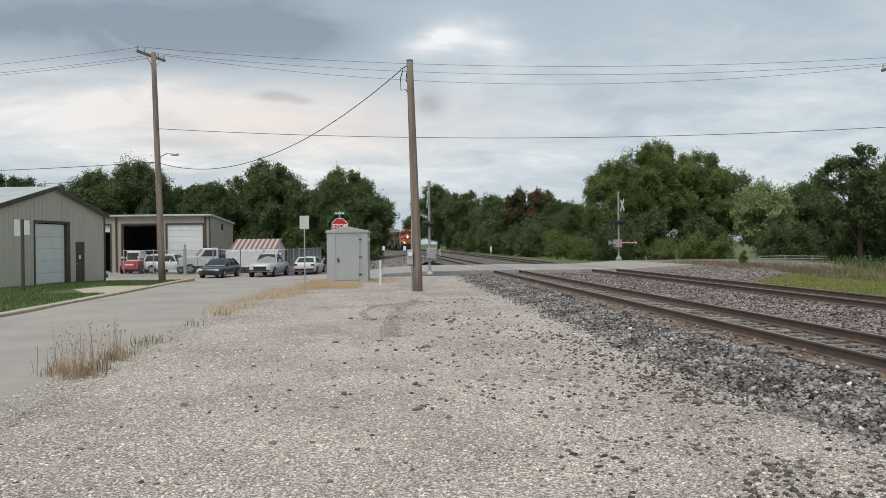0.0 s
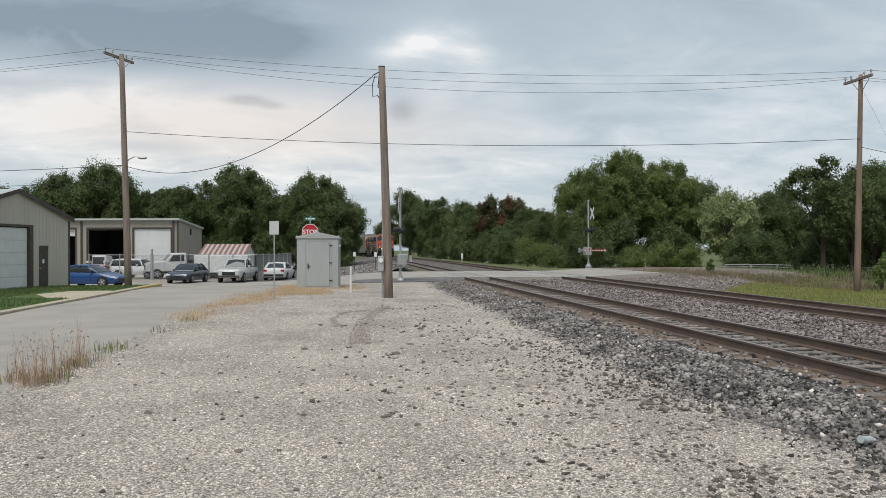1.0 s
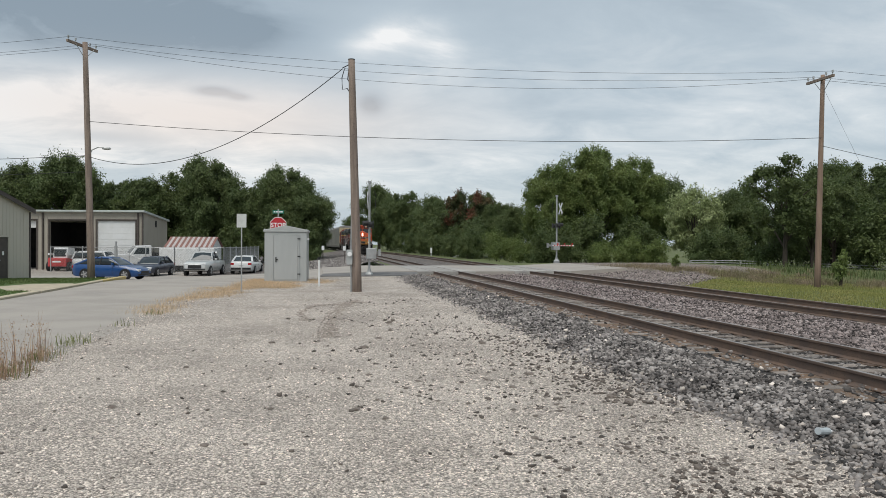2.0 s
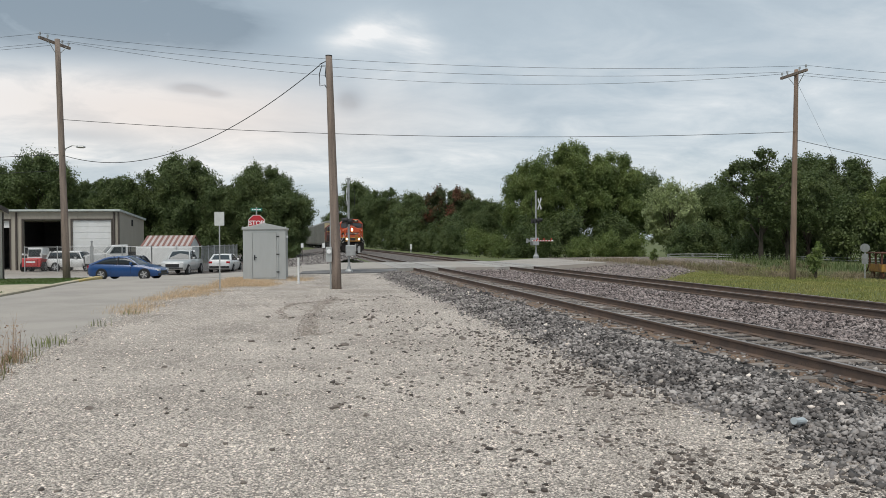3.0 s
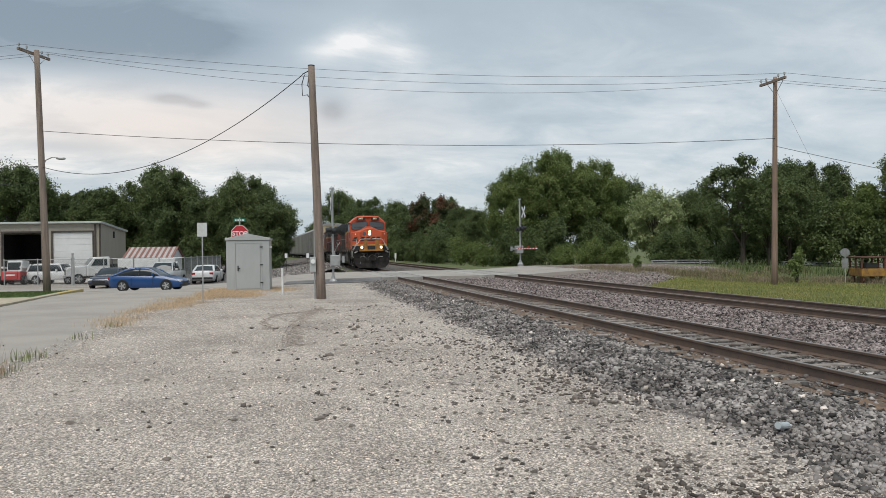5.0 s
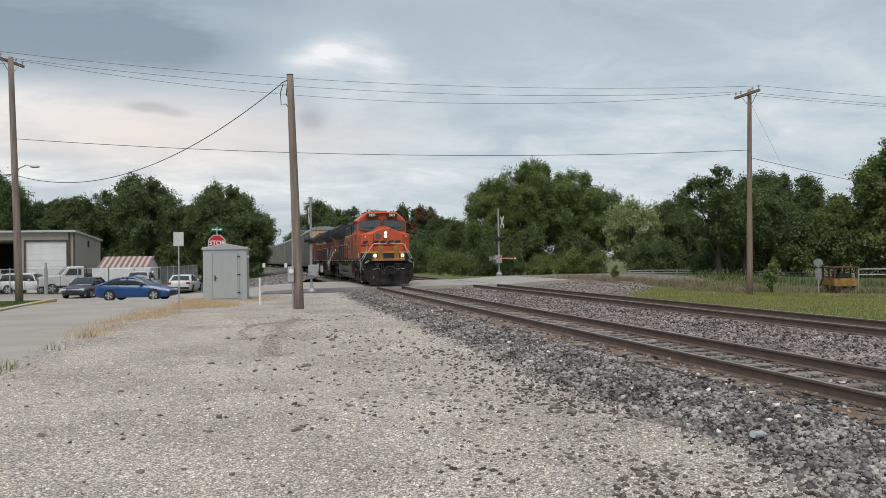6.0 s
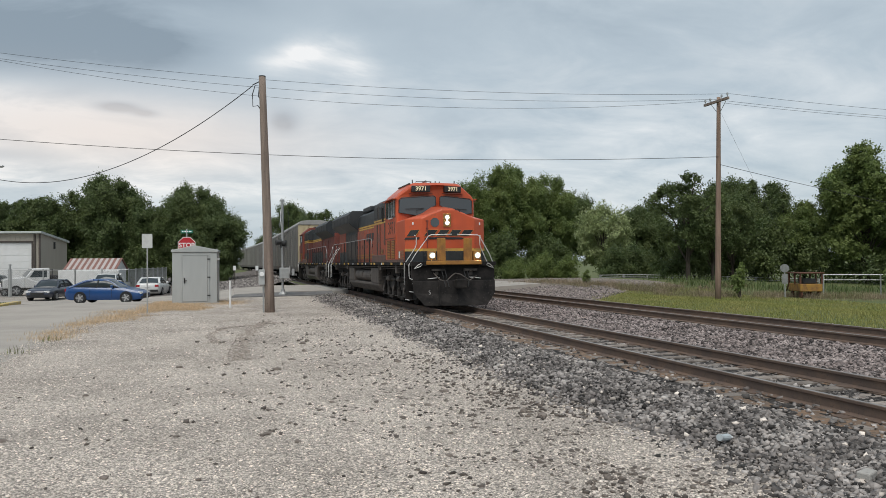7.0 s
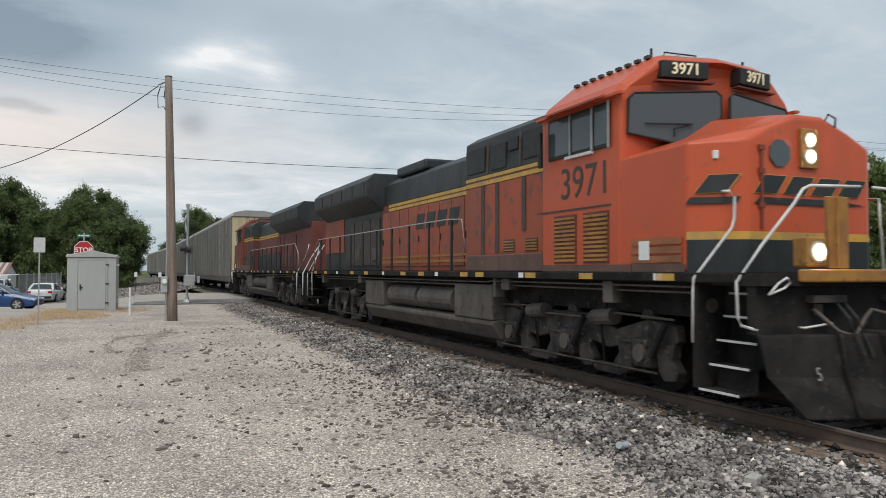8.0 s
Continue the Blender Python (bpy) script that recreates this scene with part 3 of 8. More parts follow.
# ---------------------------------------------------------------- loose stone
def scatter():
    rng = np.random.default_rng(11)

    def bed(n, x0, x1, y0, y1, lift=0.0):
        u = rng.uniform(0, 1, n)
        y = y0 * (y1 / y0) ** u
        x = rng.uniform(x0, x1, n)
        z = np.array([bed_z(a) for a in x]) + lift + rng.uniform(-0.014, 0.032, n)
        return np.stack([x, y, z], -1)

    a = bed(60000, 3.7, 6.0, 4.2, 44)
    a = a[(a[:, 0] > 4.45 + 0.24 * rng.normal(size=len(a)))]
    a[:, 2] = np.maximum(a[:, 2], 0.006)
    stones("shoulder_ballast", 1, a, 0.051, M_STONE, "angular grey ballast stones on the railway shoulder", "ballast", 0.8)
    p = bed(420, 4.2, 6.2, 4.2, 40, 0.012)
    p = p[p[:, 0] > 4.45]
    stones("pale_ballast", 9, p, 0.055, M_PEBBLE, "pale stones among the grey ballast", "ballast", 0.8)
    b = bed(46000, 8.95, 12.2, 6, 44)
    stones("ballast_between_tracks", 2, b, 0.058, M_STONE_PINK, "pinkish grey ballast stones between the tracks", "ballast", 0.8)
    c = bed(11000, 6.88, 8.3, 4.5, 44, -0.058)
    stones("crib_ballast", 3, c, 0.055, M_STONE, "small ballast stones between the ties", "ballast", 0.7)
    k = bed(1700, 5.85, 6.95, 4.2, 44, -0.02)
    stones("rail_side_stones", 12, k, 0.058, M_STONE, "loose stones over the rusty dirt beside the rail", "ballast", 0.7)
    d = bed(6000, 14.6, 16.2, 10, 44)
    stones("outer_ballast", 4, d, 0.08, M_STONE_PINK, "ballast stones on the outer shoulder", "ballast", 0.7)
    f = np.stack([rng.uniform(-1, 5.4, 9000), rng.uniform(57.5, 110, 9000), np.zeros(9000)], -1)
    f[:, 2] = [ground_z(x, y) + 0.35 * step(2, 5, x) * (x < 5) - 0.01 for x, y, _ in f]
    stones("verge_stones", 5, f, 0.11, M_STONE, "grey stones on the gravel verge", "gravel")
    h = np.stack([rng.uniform(15.8, 23, 5000), rng.uniform(31, 44, 5000), np.zeros(5000)], -1)
    h = h[h[:, 0] < 15.9 + 0.75 * (h[:, 1] - 31)]
    h[:, 2] = [ground_z(x, y) for x, y, _ in h]
    stones("bank_stones", 14, h, 0.075, M_STONE_PINK, "pinkish stones on the bank beside the far track", "gravel")
    # the lot: fine pale chips, denser near by, and dark rocks strewn towards the rails
    n = 75000
    y = 2.2 * (26 / 2.2) ** rng.uniform(0, 1, n)
    x = rng.uniform(-4.6, 4.8, n)
    e = np.stack([x, y, np.array([ground_z(p, q) for p, q in zip(x, y)]) + 0.004], -1)
    stones("gravel_chips", 6, e, 0.026, M_PEBBLE, "loose pale limestone chips", "gravel", 0.6, "octa", 0.5, 1.7)
    n = 4600
    y = 3.0 * (17 / 3.0) ** rng.uniform(0, 1, n)
    x = 3.35 + 0.95 * rng.normal(size=n)
    patchy = np.array([noise.noise((p * 0.9, q * 0.45, 3.0)) + 0.7 * noise.noise((p * 2.3, q * 1.3, 8.0)) for p, q in zip(x, y)])
    keep = (x > -3.5) & (x < 4.7) & (patchy > rng.normal(size=n) * 0.22 - 0.02)
    x, y = x[keep], y[keep]
    g = np.stack([x, y, np.full(len(x), 0.008)], -1)
    stones("strewn_ballast", 7, g, 0.034, M_ROCK, "dark stones strewn over the pale gravel", "gravel", 0.6, "cube", 0.35, 1.9)
    n = 520
    y = 8.0 * (25 / 8.0) ** rng.uniform(0, 1, n)
    x = 2.1 + 1.25 * rng.normal(size=n)
    keep = (x > -3.2) & (x < 4.6)
    g = np.stack([x[keep], y[keep], np.full(keep.sum(), 0.008)], -1)
    stones("strewn_stones", 13, g, 0.056, M_ROCK, "dark stones strewn over the far part of the lot", "gravel", 0.6, "cube", 0.5, 1.5)
    n = 430
    y = 3.0 * (28 / 3.0) ** rng.uniform(0, 1, n)
    x = rng.uniform(-4.2, 4.0, n)
    g = np.stack([x, y, np.full(n, 0.01)], -1)
    stones("dark_pebbles", 8, g, 0.035, M_ROCK, "scattered dark pebbles on the lot", "gravel", 0.6, "cube", 0.4, 1.6)

    # two curved tyre tracks, pressed into the lot as darker grit
    spots = []
    for pts, w, n in ((((0.20, 14.8), (0.26, 16.4), (0.36, 19.0), (0.80, 22.2), (1.30, 25.0)), 0.12, 2000), (((-0.22, 18.3), (-0.42, 20.4), (-0.05, 22.5), (0.80, 23.3), (1.5, 23.9)), 0.07, 800)):
        u = rng.uniform(0, len(pts) - 1.001, n)
        i, f = u.astype(int), (u % 1.0)[:, None]
        p = np.array(pts)
        q = p[i] * (1 - f) + p[i + 1] * f + rng.normal(size=(n, 2)) * w
        spots.append(np.column_stack([q, np.array([ground_z(x, y) for x, y in q]) + 0.010]))
    stones("tyre_track_grit", 15, np.concatenate(spots), 0.036, M_TYREMARK, "darker grit in two curved tyre tracks", "tyre track", 0.45, "octa", 0.5, 1.5)


scatter()


# ---------------------------------------------------------------- trees
def crown_points(rng, h, r, low, lobes, n, spread=0.34):
    """Points and outward directions over the surfaces of many overlapping lobes of a crown."""
    c = []
    while len(c) < lobes:
        p = rng.uniform(-1, 1, 3)
        if 0.15 < np.linalg.norm(p) < 1.0:
            c.append(p)
    c = np.array(c)
    mid, half = (h + low) / 2, (h - low) / 2
    c[:, :2] *= r * (1 - spread * 0.6)
    c[:, 2] = mid + c[:, 2] * half * (1 - spread * 0.7)
    size = r * spread * rng.uniform(0.6, 1.25, lobes)
    twigs = 20
    k, j = rng.integers(0, lobes, n), rng.integers(0, twigs, n)
    t = rng.normal(size=(lobes, twigs, 3)) + np.array([0, 0, 0.25])
    t /= np.linalg.norm(t, axis=2)[:, :, None]
    reach = rng.uniform(0.75, 1.35, (lobes, twigs))[k, j]
    along_twig = t[k, j] * (size[k] * reach * rng.uniform(0.04, 1.0, n) ** 0.55)[:, None]
    p = c[k] + along_twig + rng.normal(size=(n, 3)) * (size[k] * 0.17)[:, None]
    d = t[k, j] + rng.normal(size=(n, 3)) * 0.5
    d /= np.linalg.norm(d, axis=1)[:, None]
    return p, d, c, size


def leaves(name, rng, p, d, size, mt, parent, long=1.7):
    n = len(p)
    a = d * 1.3 + rng.normal(size=(n, 3)) * 0.55 + np.array([0, 0, 0.25])
    a /= np.linalg.norm(a, axis=1)[:, None]
    u = np.cross(a, rng.normal(size=(n, 3)))
    u /= np.linalg.norm(u, axis=1)[:, None]
    w = np.cross(a, u)
    s = (size * rng.uniform(0.6, 1.4, n))[:, None]
    v = np.stack([p - u * s * long * 0.55, p + u * s * long * 0.25 + w * s * 0.62 + a * s * 0.10, p + u * s * long * 0.45 - w * s * 0.50], 1)
    return many(name, v, [(0, 1, 2)], n, mt, parent=parent)


def tree(seed, h, r, low, mt, label, n=9000, size=0.30, lobes=26, spread=0.34, trunk=0.22):
    rng = np.random.default_rng(seed)
    t = thing("tree", pose(0, 0, 0), label, "tree", "trees round the crossing")
    p, d, c, cs = crown_points(rng, h, r, low, lobes, n, spread)
    ms = Mesh()
    lean = rng.normal(size=2) * 0.15
    top = (lean[0], lean[1], h * 0.72)
    ms.tube([(0, 0, -0.3), (lean[0] * 0.2, lean[1] * 0.2, h * 0.2), (lean[0] * 0.6, lean[1] * 0.6, h * 0.45), top], trunk, 8, trunk * 0.25)
    for q in c[:16]:
        z0 = max(low * 0.6, q[2] * rng.uniform(0.3, 0.6))
        ms.tube([(0, 0, z0), (q[0] * 0.45, q[1] * 0.45, z0 + (q[2] - z0) * 0.6), tuple(q)], trunk * 0.38, 5, trunk * 0.06)
    part("trunk", ms, M_BARK, t, "dark bark trunk with limbs")
    leaves("crown", rng, p, d, size, mt, t)
    return t


def bush(seed, h, r, mt, label, n=5200, size=0.13):
    rng = np.random.default_rng(seed)
    t = thing("bush", pose(0, 0, 0), label, "bush", "undergrowth along the trees")
    p, d, c, cs = crown_points(rng, h, r, -0.2, 12, n, 0.45)
    p[:, 2] = np.abs(p[:, 2])
    for q in c[:5]:
        part("stem", Mesh().tube([(q[0] * 0.1, q[1] * 0.1, -0.2), (q[0] * 0.5, q[1] * 0.5, abs(q[2]) * 0.6), (q[0], q[1], abs(q[2]))], 0.035, 5, 0.01), M_BARK, t, "thin dark stem")
    leaves("foliage", rng, p, d, size, mt, t)
    return t


def planted(kind, spots, rng, tall=1.0):
    """Sets the kinds out: the first spot takes the original, the others copies with their own turn and size."""
    for i, (x, y, s) in enumerate(spots):
        m = pose(x, y, ground_z(x, y) - 0.05, 0, 0, rng.uniform(0, 360))
        if i == 0:
            kind.scale = (s, s, s * rng.uniform(1.0, 1.1) * tall)
            kind.matrix_basis = m @ Matrix.Diagonal((*kind.scale, 1))
        else:
            ob = copy_thing(kind, m)
            ob.scale = (s, s, s * rng.uniform(0.98, 1.1) * tall)


def build_trees():
    rng = random.Random(5)
    # oaks take the darker leaves to dim a wood the sun lights frontally
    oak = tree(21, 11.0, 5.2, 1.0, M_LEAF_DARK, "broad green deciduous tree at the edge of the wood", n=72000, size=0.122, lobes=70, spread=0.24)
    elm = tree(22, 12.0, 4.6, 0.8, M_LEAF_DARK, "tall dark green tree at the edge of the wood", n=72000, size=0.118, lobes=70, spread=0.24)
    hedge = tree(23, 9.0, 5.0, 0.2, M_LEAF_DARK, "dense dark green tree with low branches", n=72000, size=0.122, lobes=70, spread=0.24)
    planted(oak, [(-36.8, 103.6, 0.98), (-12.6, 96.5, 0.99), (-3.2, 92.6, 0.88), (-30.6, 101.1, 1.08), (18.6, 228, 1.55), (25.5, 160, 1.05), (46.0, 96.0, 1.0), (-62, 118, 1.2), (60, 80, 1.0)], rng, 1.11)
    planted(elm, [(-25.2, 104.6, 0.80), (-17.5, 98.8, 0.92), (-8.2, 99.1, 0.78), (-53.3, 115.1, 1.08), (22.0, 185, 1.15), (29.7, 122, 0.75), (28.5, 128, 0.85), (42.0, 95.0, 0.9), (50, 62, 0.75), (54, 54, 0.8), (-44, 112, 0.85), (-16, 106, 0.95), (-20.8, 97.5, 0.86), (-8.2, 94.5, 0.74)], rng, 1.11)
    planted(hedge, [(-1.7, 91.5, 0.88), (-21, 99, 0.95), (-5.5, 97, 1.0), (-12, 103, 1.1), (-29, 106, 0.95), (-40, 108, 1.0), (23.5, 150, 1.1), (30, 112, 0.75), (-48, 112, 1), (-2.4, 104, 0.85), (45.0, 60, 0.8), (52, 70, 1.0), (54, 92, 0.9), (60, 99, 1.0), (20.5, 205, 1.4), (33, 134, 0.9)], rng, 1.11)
    big = tree(31, 13.2, 5.6, 0.6, M_LEAF, "large round-topped green tree", n=112000, size=0.122, lobes=110, spread=0.2, trunk=0.3)
    planted(big, [(33.0, 87.0, 0.93), (27.9, 86.3, 0.77), (38.6, 88.0, 0.86)], rng, 1.11)
    red = tree(32, 10.0, 3.6, 0.8, M_LEAF_RED, "tree with leaves turning red at the top", n=40000, size=0.141, lobes=50, spread=0.25)
    planted(red, [(27.0, 125.0, 1.0), (24.6, 128.0, 0.98)], rng, 1.11)
    silver = tree(33, 8.4, 3.8, 1.0, M_LEAF_PALE, "airy silver-leaved tree with upright shoots", n=22000, size=0.126, lobes=60, spread=0.22)
    planted(silver, [(41.0, 77.0, 0.93), (42.0, 79.5, 0.8)], rng, 1.11)
    walnut = tree(34, 9.2, 3.5, 1.4, M_LEAF_DARK, "dark spreading tree with gaps in its crown", n=21000, size=0.115, lobes=60, spread=0.19)
    planted(walnut, [(33.4, 49.5, 0.90), (37.0, 51.5, 0.70), (41.4, 54.9, 0.74), (45.6, 53.5, 0.80)], rng)
    lime = tree(35, 10.6, 3.7, 0.5, M_LEAF, "full green tree with dense foliage", n=72000, size=0.115, lobes=70, spread=0.24)
    planted(lime, [(47.2, 46.5, 1.0), (51.5, 45.5, 0.95), (50.5, 39.5, 1.0), (44.2, 49.8, 0.62)], rng)
    shrub = bush(41, 3.4, 2.4, M_LEAF, "dense green bush at the edge of the wood", n=10400, size=0.096)
    planted(shrub, [(20.9, 86.0, 0.92), (22.9, 83.5, 0.8), (29.2, 75.0, 0.72), (31.2, 72.5, 0.8), (33.6, 71.0, 0.72)], rng)
    # lit bushes keep M_LEAF; these have shade put into their leaf colour
    thicket = bush(42, 4.2, 3.0, M_LEAF_DARK, "thicket under the trees, leaves darkened as shade", n=12000, size=0.126)
    planted(thicket, [(36.2, 66.5, 0.7), (38.8, 67.5, 0.75), (41.5, 69.0, 0.7), (24.8, 80.0, 0.75), (27.0, 78.5, 0.65), (18.9, 93, 0.6), (18.8, 104, 0.65), (18.9, 116, 0.7), (19.0, 128, 0.8), (18.6, 143, 0.8), (18.4, 162, 0.9), (20.6, 100, 0.9), (20.8, 112, 0.9), (-1.4, 88, 0.85), (-4, 90, 1.0), (-9, 92, 1.0), (-14, 93, 1.0), (-19, 95, 1.0), (26, 82, 1.0), (30, 80, 1.1), (35, 78, 1.1), (30, 100, 1.3), (24, 116, 1.3), (21, 130, 1.3), (20.5, 145, 1.2),
                      (38, 55, 0.85), (42, 51, 1.0), (45, 48.5, 1.0), (48, 44, 1.05), (35.2, 53.5, 0.75), (49, 40.5, 1.0), (50, 36, 1.0), (52, 32, 1.1)], rng)
    for kind, x, y, s in ((oak, 17, 320, 1.3), (oak, 25, 300, 1.3), (hedge, -0.5, 97, 0.5)):
        ob = copy_thing(kind, pose(x, y, ground_z(x, y) - 0.05, 0, 0, 3 * y))
        ob.scale = (s, s, s)


build_trees()


# ---------------------------------------------------------------- writing
def writing(name, text, size, mt, parent, m, label="", depth=0.004, bold=0.0):
    """Letters of the built-in font as a mesh, standing in the local xz plane and read from -y."""
    cu = bpy.data.curves.new(name, "FONT")
    cu.body, cu.size, cu.extrude, cu.offset = text, size, depth, bold
    cu.align_x, cu.align_y = "CENTER", "CENTER"
    tmp = new(name, cu)
    dg = bpy.context.evaluated_depsgraph_get()
    me = bpy.data.meshes.new_from_object(tmp.evaluated_get(dg))
    bpy.data.objects.remove(tmp)
    me.materials.clear()
    me.materials.append(mt)
    ob = new(name, me)
    ob.parent = parent
    ob.matrix_basis = m @ pose(0, 0, 0, 90, 0, 0)
    return tagged(ob, label)


# ---------------------------------------------------------------- roadside things
M_RED = material("stop_sign_red", (0.50, 0.025, 0.035), 0.45, second=(0.42, 0.03, 0.035), scale=4)
M_SIGNWHITE = material("sign_white", (0.78, 0.78, 0.77), 0.5)
M_SIGNBACK = material("bare_sign_back", (0.55, 0.56, 0.54), 0.5, second=(0.48, 0.49, 0.47), scale=5)
M_OLDSIGN = material("dull_sign_back", (0.24, 0.25, 0.245), 0.6, second=(0.18, 0.18, 0.17), scale=6)
M_SIGNGREEN = material("street_sign_green", (0.02, 0.18, 0.12), 0.5)
M_BLACK = material("black_paint", (0.018, 0.018, 0.019), 0.55, second=(0.03, 0.03, 0.03), scale=5)
M_REDPAINT = material("red_stripe_paint", (0.5, 0.05, 0.04), 0.5)


def build_hut():
    h = thing("equipment_hut", pose(-1.46, 37.0, 0.0, 0, 0, -2), "pale grey metal railway equipment hut in dry grass", "equipment hut")
    ms = Mesh().prism([(-1.0, 0.0), (1.0, 0.0), (1.0, 2.40), (-1.0, 2.40)], 0, 2.3, "y")
    part("cabin", ms, M_HUT, h, bevel=0.02)
    ms = Mesh().prism([(-1.05, 2.405), (1.05, 2.405), (1.05, 2.50), (0.0, 2.72), (-1.05, 2.50)], -0.05, 2.35, "y")
    part("roof", ms, M_HUT, h, "low gabled grey metal roof", bevel=0.012)
    d = part("door", Mesh().box(-0.55, 0.57, -0.03, -0.002, 0.10, 2.24), M_HUT, h, "flush grey steel door", bevel=0.008)
    part("door_frame", Mesh().box(-0.62, -0.57, -0.036, 0.0, 0.05, 2.30).box(0.59, 0.64, -0.036, 0.0, 0.05, 2.30).box(-0.565, 0.585, -0.036, 0.0, 2.26, 2.30), M_HUT, h)
    part("handle", Mesh().box(-0.48, -0.43, -0.07, -0.03, 0.95, 1.2).box(-0.48, -0.35, -0.085, -0.068, 1.05, 1.09), M_BLACK, d, "dark door handle")
    for z in (0.35, 1.2, 2.05):
        part("hinge", Mesh().box(0.56, 0.70, -0.055, -0.032, z, z + 0.05), M_BLACK, d)
    for x in (-1.0, 1.0):
        part("lifting_eye", Mesh().tube([(x, 0.05, 2.4), (x, 0.05, 2.56)], 0.025, 6), M_HUT, h)
    part("wall_lamp", Mesh().box(1.0, 1.1, 0.2, 0.34, 2.02, 2.12), M_SIGNWHITE, h, "small white lamp box")
    part("plinth", Mesh().box(-1.08, 1.08, -0.08, 2.4, -0.2, 0.03), M_CONCRETE, h, "concrete footing")


def build_signs():
    s = thing("blank_road_sign", pose(-2.82, 29.6, 0), "pale back of a small road sign on a thin post", "road sign")
    part("post", Mesh().box(-0.022, 0.022, -0.02, 0.02, -0.3, 2.92), M_GALV, s)
    part("plate", Mesh().prism([(-0.165, 2.45), (0.165, 2.45), (0.18, 2.465), (0.18, 2.955), (0.165, 2.97), (-0.165, 2.97), (-0.18, 2.955), (-0.18, 2.465)], -0.026, -0.022, "y"), M_SIGNBACK, s, "pale blank sign plate")

    s = thing("stop_sign", pose(-2.06, 42.0, -0.14, 0, 0, -2), "red octagonal stop sign with a green street name sign above", "stop sign")
    part("post", Mesh().box(-0.03, 0.03, -0.02, 0.03, -0.3, 3.85), M_GALV, s)
    oc = lambda r: [(r * math.cos(math.pi / 8 + k * math.pi / 4), 2.98 + r * math.sin(math.pi / 8 + k * math.pi / 4)) for k in range(8)]
    part("border", Mesh().prism(oc(0.475), -0.030, -0.024, "y"), M_SIGNWHITE, s, "white border")
    face = part("face", Mesh().prism(oc(0.445), -0.036, -0.031, "y"), M_RED, s, "red octagonal face")
    writing("lettering", "STOP", 0.33, M_SIGNWHITE, face, pose(0, -0.042, 2.98), "white letters", bold=0.006)
    p = part("street_name_sign", Mesh().box(-0.30, 0.30, -0.012, 0.012, 3.62, 3.80), M_SIGNGREEN, s, "small green street name sign")
    for a, b in ((-0.24, -0.16), (-0.12, 0.08), (0.11, 0.24)):
        part("bar", Mesh().box(a, b, -0.018, -0.013, 3.68, 3.745), M_SIGNWHITE, p, "white bar")

    s = thing("marker_post", pose(0.12, 32.8, 0), "slim white marker post with a dark band", "marker post")
    part("post", Mesh().cyl((0, 0, -0.3), (0, 0, 1.15), 0.045, 12), M_WHITE, s)
    part("cap", Mesh().cyl((0, 0, 1.15), (0, 0, 1.20), 0.047, 12).cyl((0, 0, 1.20), (0, 0, 1.27), 0.045, 12), M_BLACK, s, "dark band at the top")

    s = thing("double_sign_post", pose(-14.7, 32.7, 0), "post with two pale panels beside the metal building", "sign post")
    part("post", Mesh().box(-0.05, 0.05, -0.05, 0.05, -0.2, 3.0), M_BROWN, s)
    part("panel", Mesh().box(-0.32, -0.07, -0.02, 0.02, 2.3, 3.0), M_SIGNBACK, s, "pale panel")
    part("panel", Mesh().box(0.07, 0.30, -0.02, 0.02, 2.35, 2.95), M_SIGNBACK, s, "pale panel")

    for x, y in ((2.4, 66.0), (0.6, 70.0)):
        s = thing("trackside_marker", pose(x, y, 0.05), "small white plate on a post beside the track", "track marker", "trackside markers")
        part("post", Mesh().box(-0.03, 0.03, -0.03, 0.03, -0.2, 1.35), M_BROWN, s)
        part("plate", Mesh().box(-0.12, 0.12, -0.045, -0.032, 1.2, 1.6), M_SIGNWHITE, s)
    s = thing("trackside_marker", pose(17.2, 113, 0.0), "small white plate on a post beside the track", "track marker", "trackside markers")
    part("post", Mesh().box(-0.05, 0.05, -0.05, 0.05, -0.2, 0.9), M_WHITE, s)
    part("plate", Mesh().box(-0.14, 0.14, -0.07, -0.052, 0.5, 1.3), M_SIGNWHITE, s)
    s = thing("fallen_board", pose(20.0, 104, 0.1, 0, -25, 20), "pale board lying at the edge of the wood", "board")
    part("plank", Mesh().box(-1.3, 1.3, -0.5, 0.5, 0.3, 0.38), M_SIGNBACK, s, bevel=0.02)

    s = thing("round_track_sign", pose(30.3, 35.6, -0.3, 0, 0, -38), "grey back of a round sign over a small plate", "railway sign")
    part("post", Mesh().box(-0.025, 0.025, -0.02, 0.02, -0.2, 1.6), M_GALV, s)
    part("disc", Mesh().disc((0, -0.03, 1.62), 0.235, "y", 0.012, 24), M_OLDSIGN, s, "round grey plate")
    part("plate", Mesh().box(-0.15, 0.15, -0.036, -0.024, 0.75, 1.30), M_OLDSIGN, s, "dull rectangular plate")


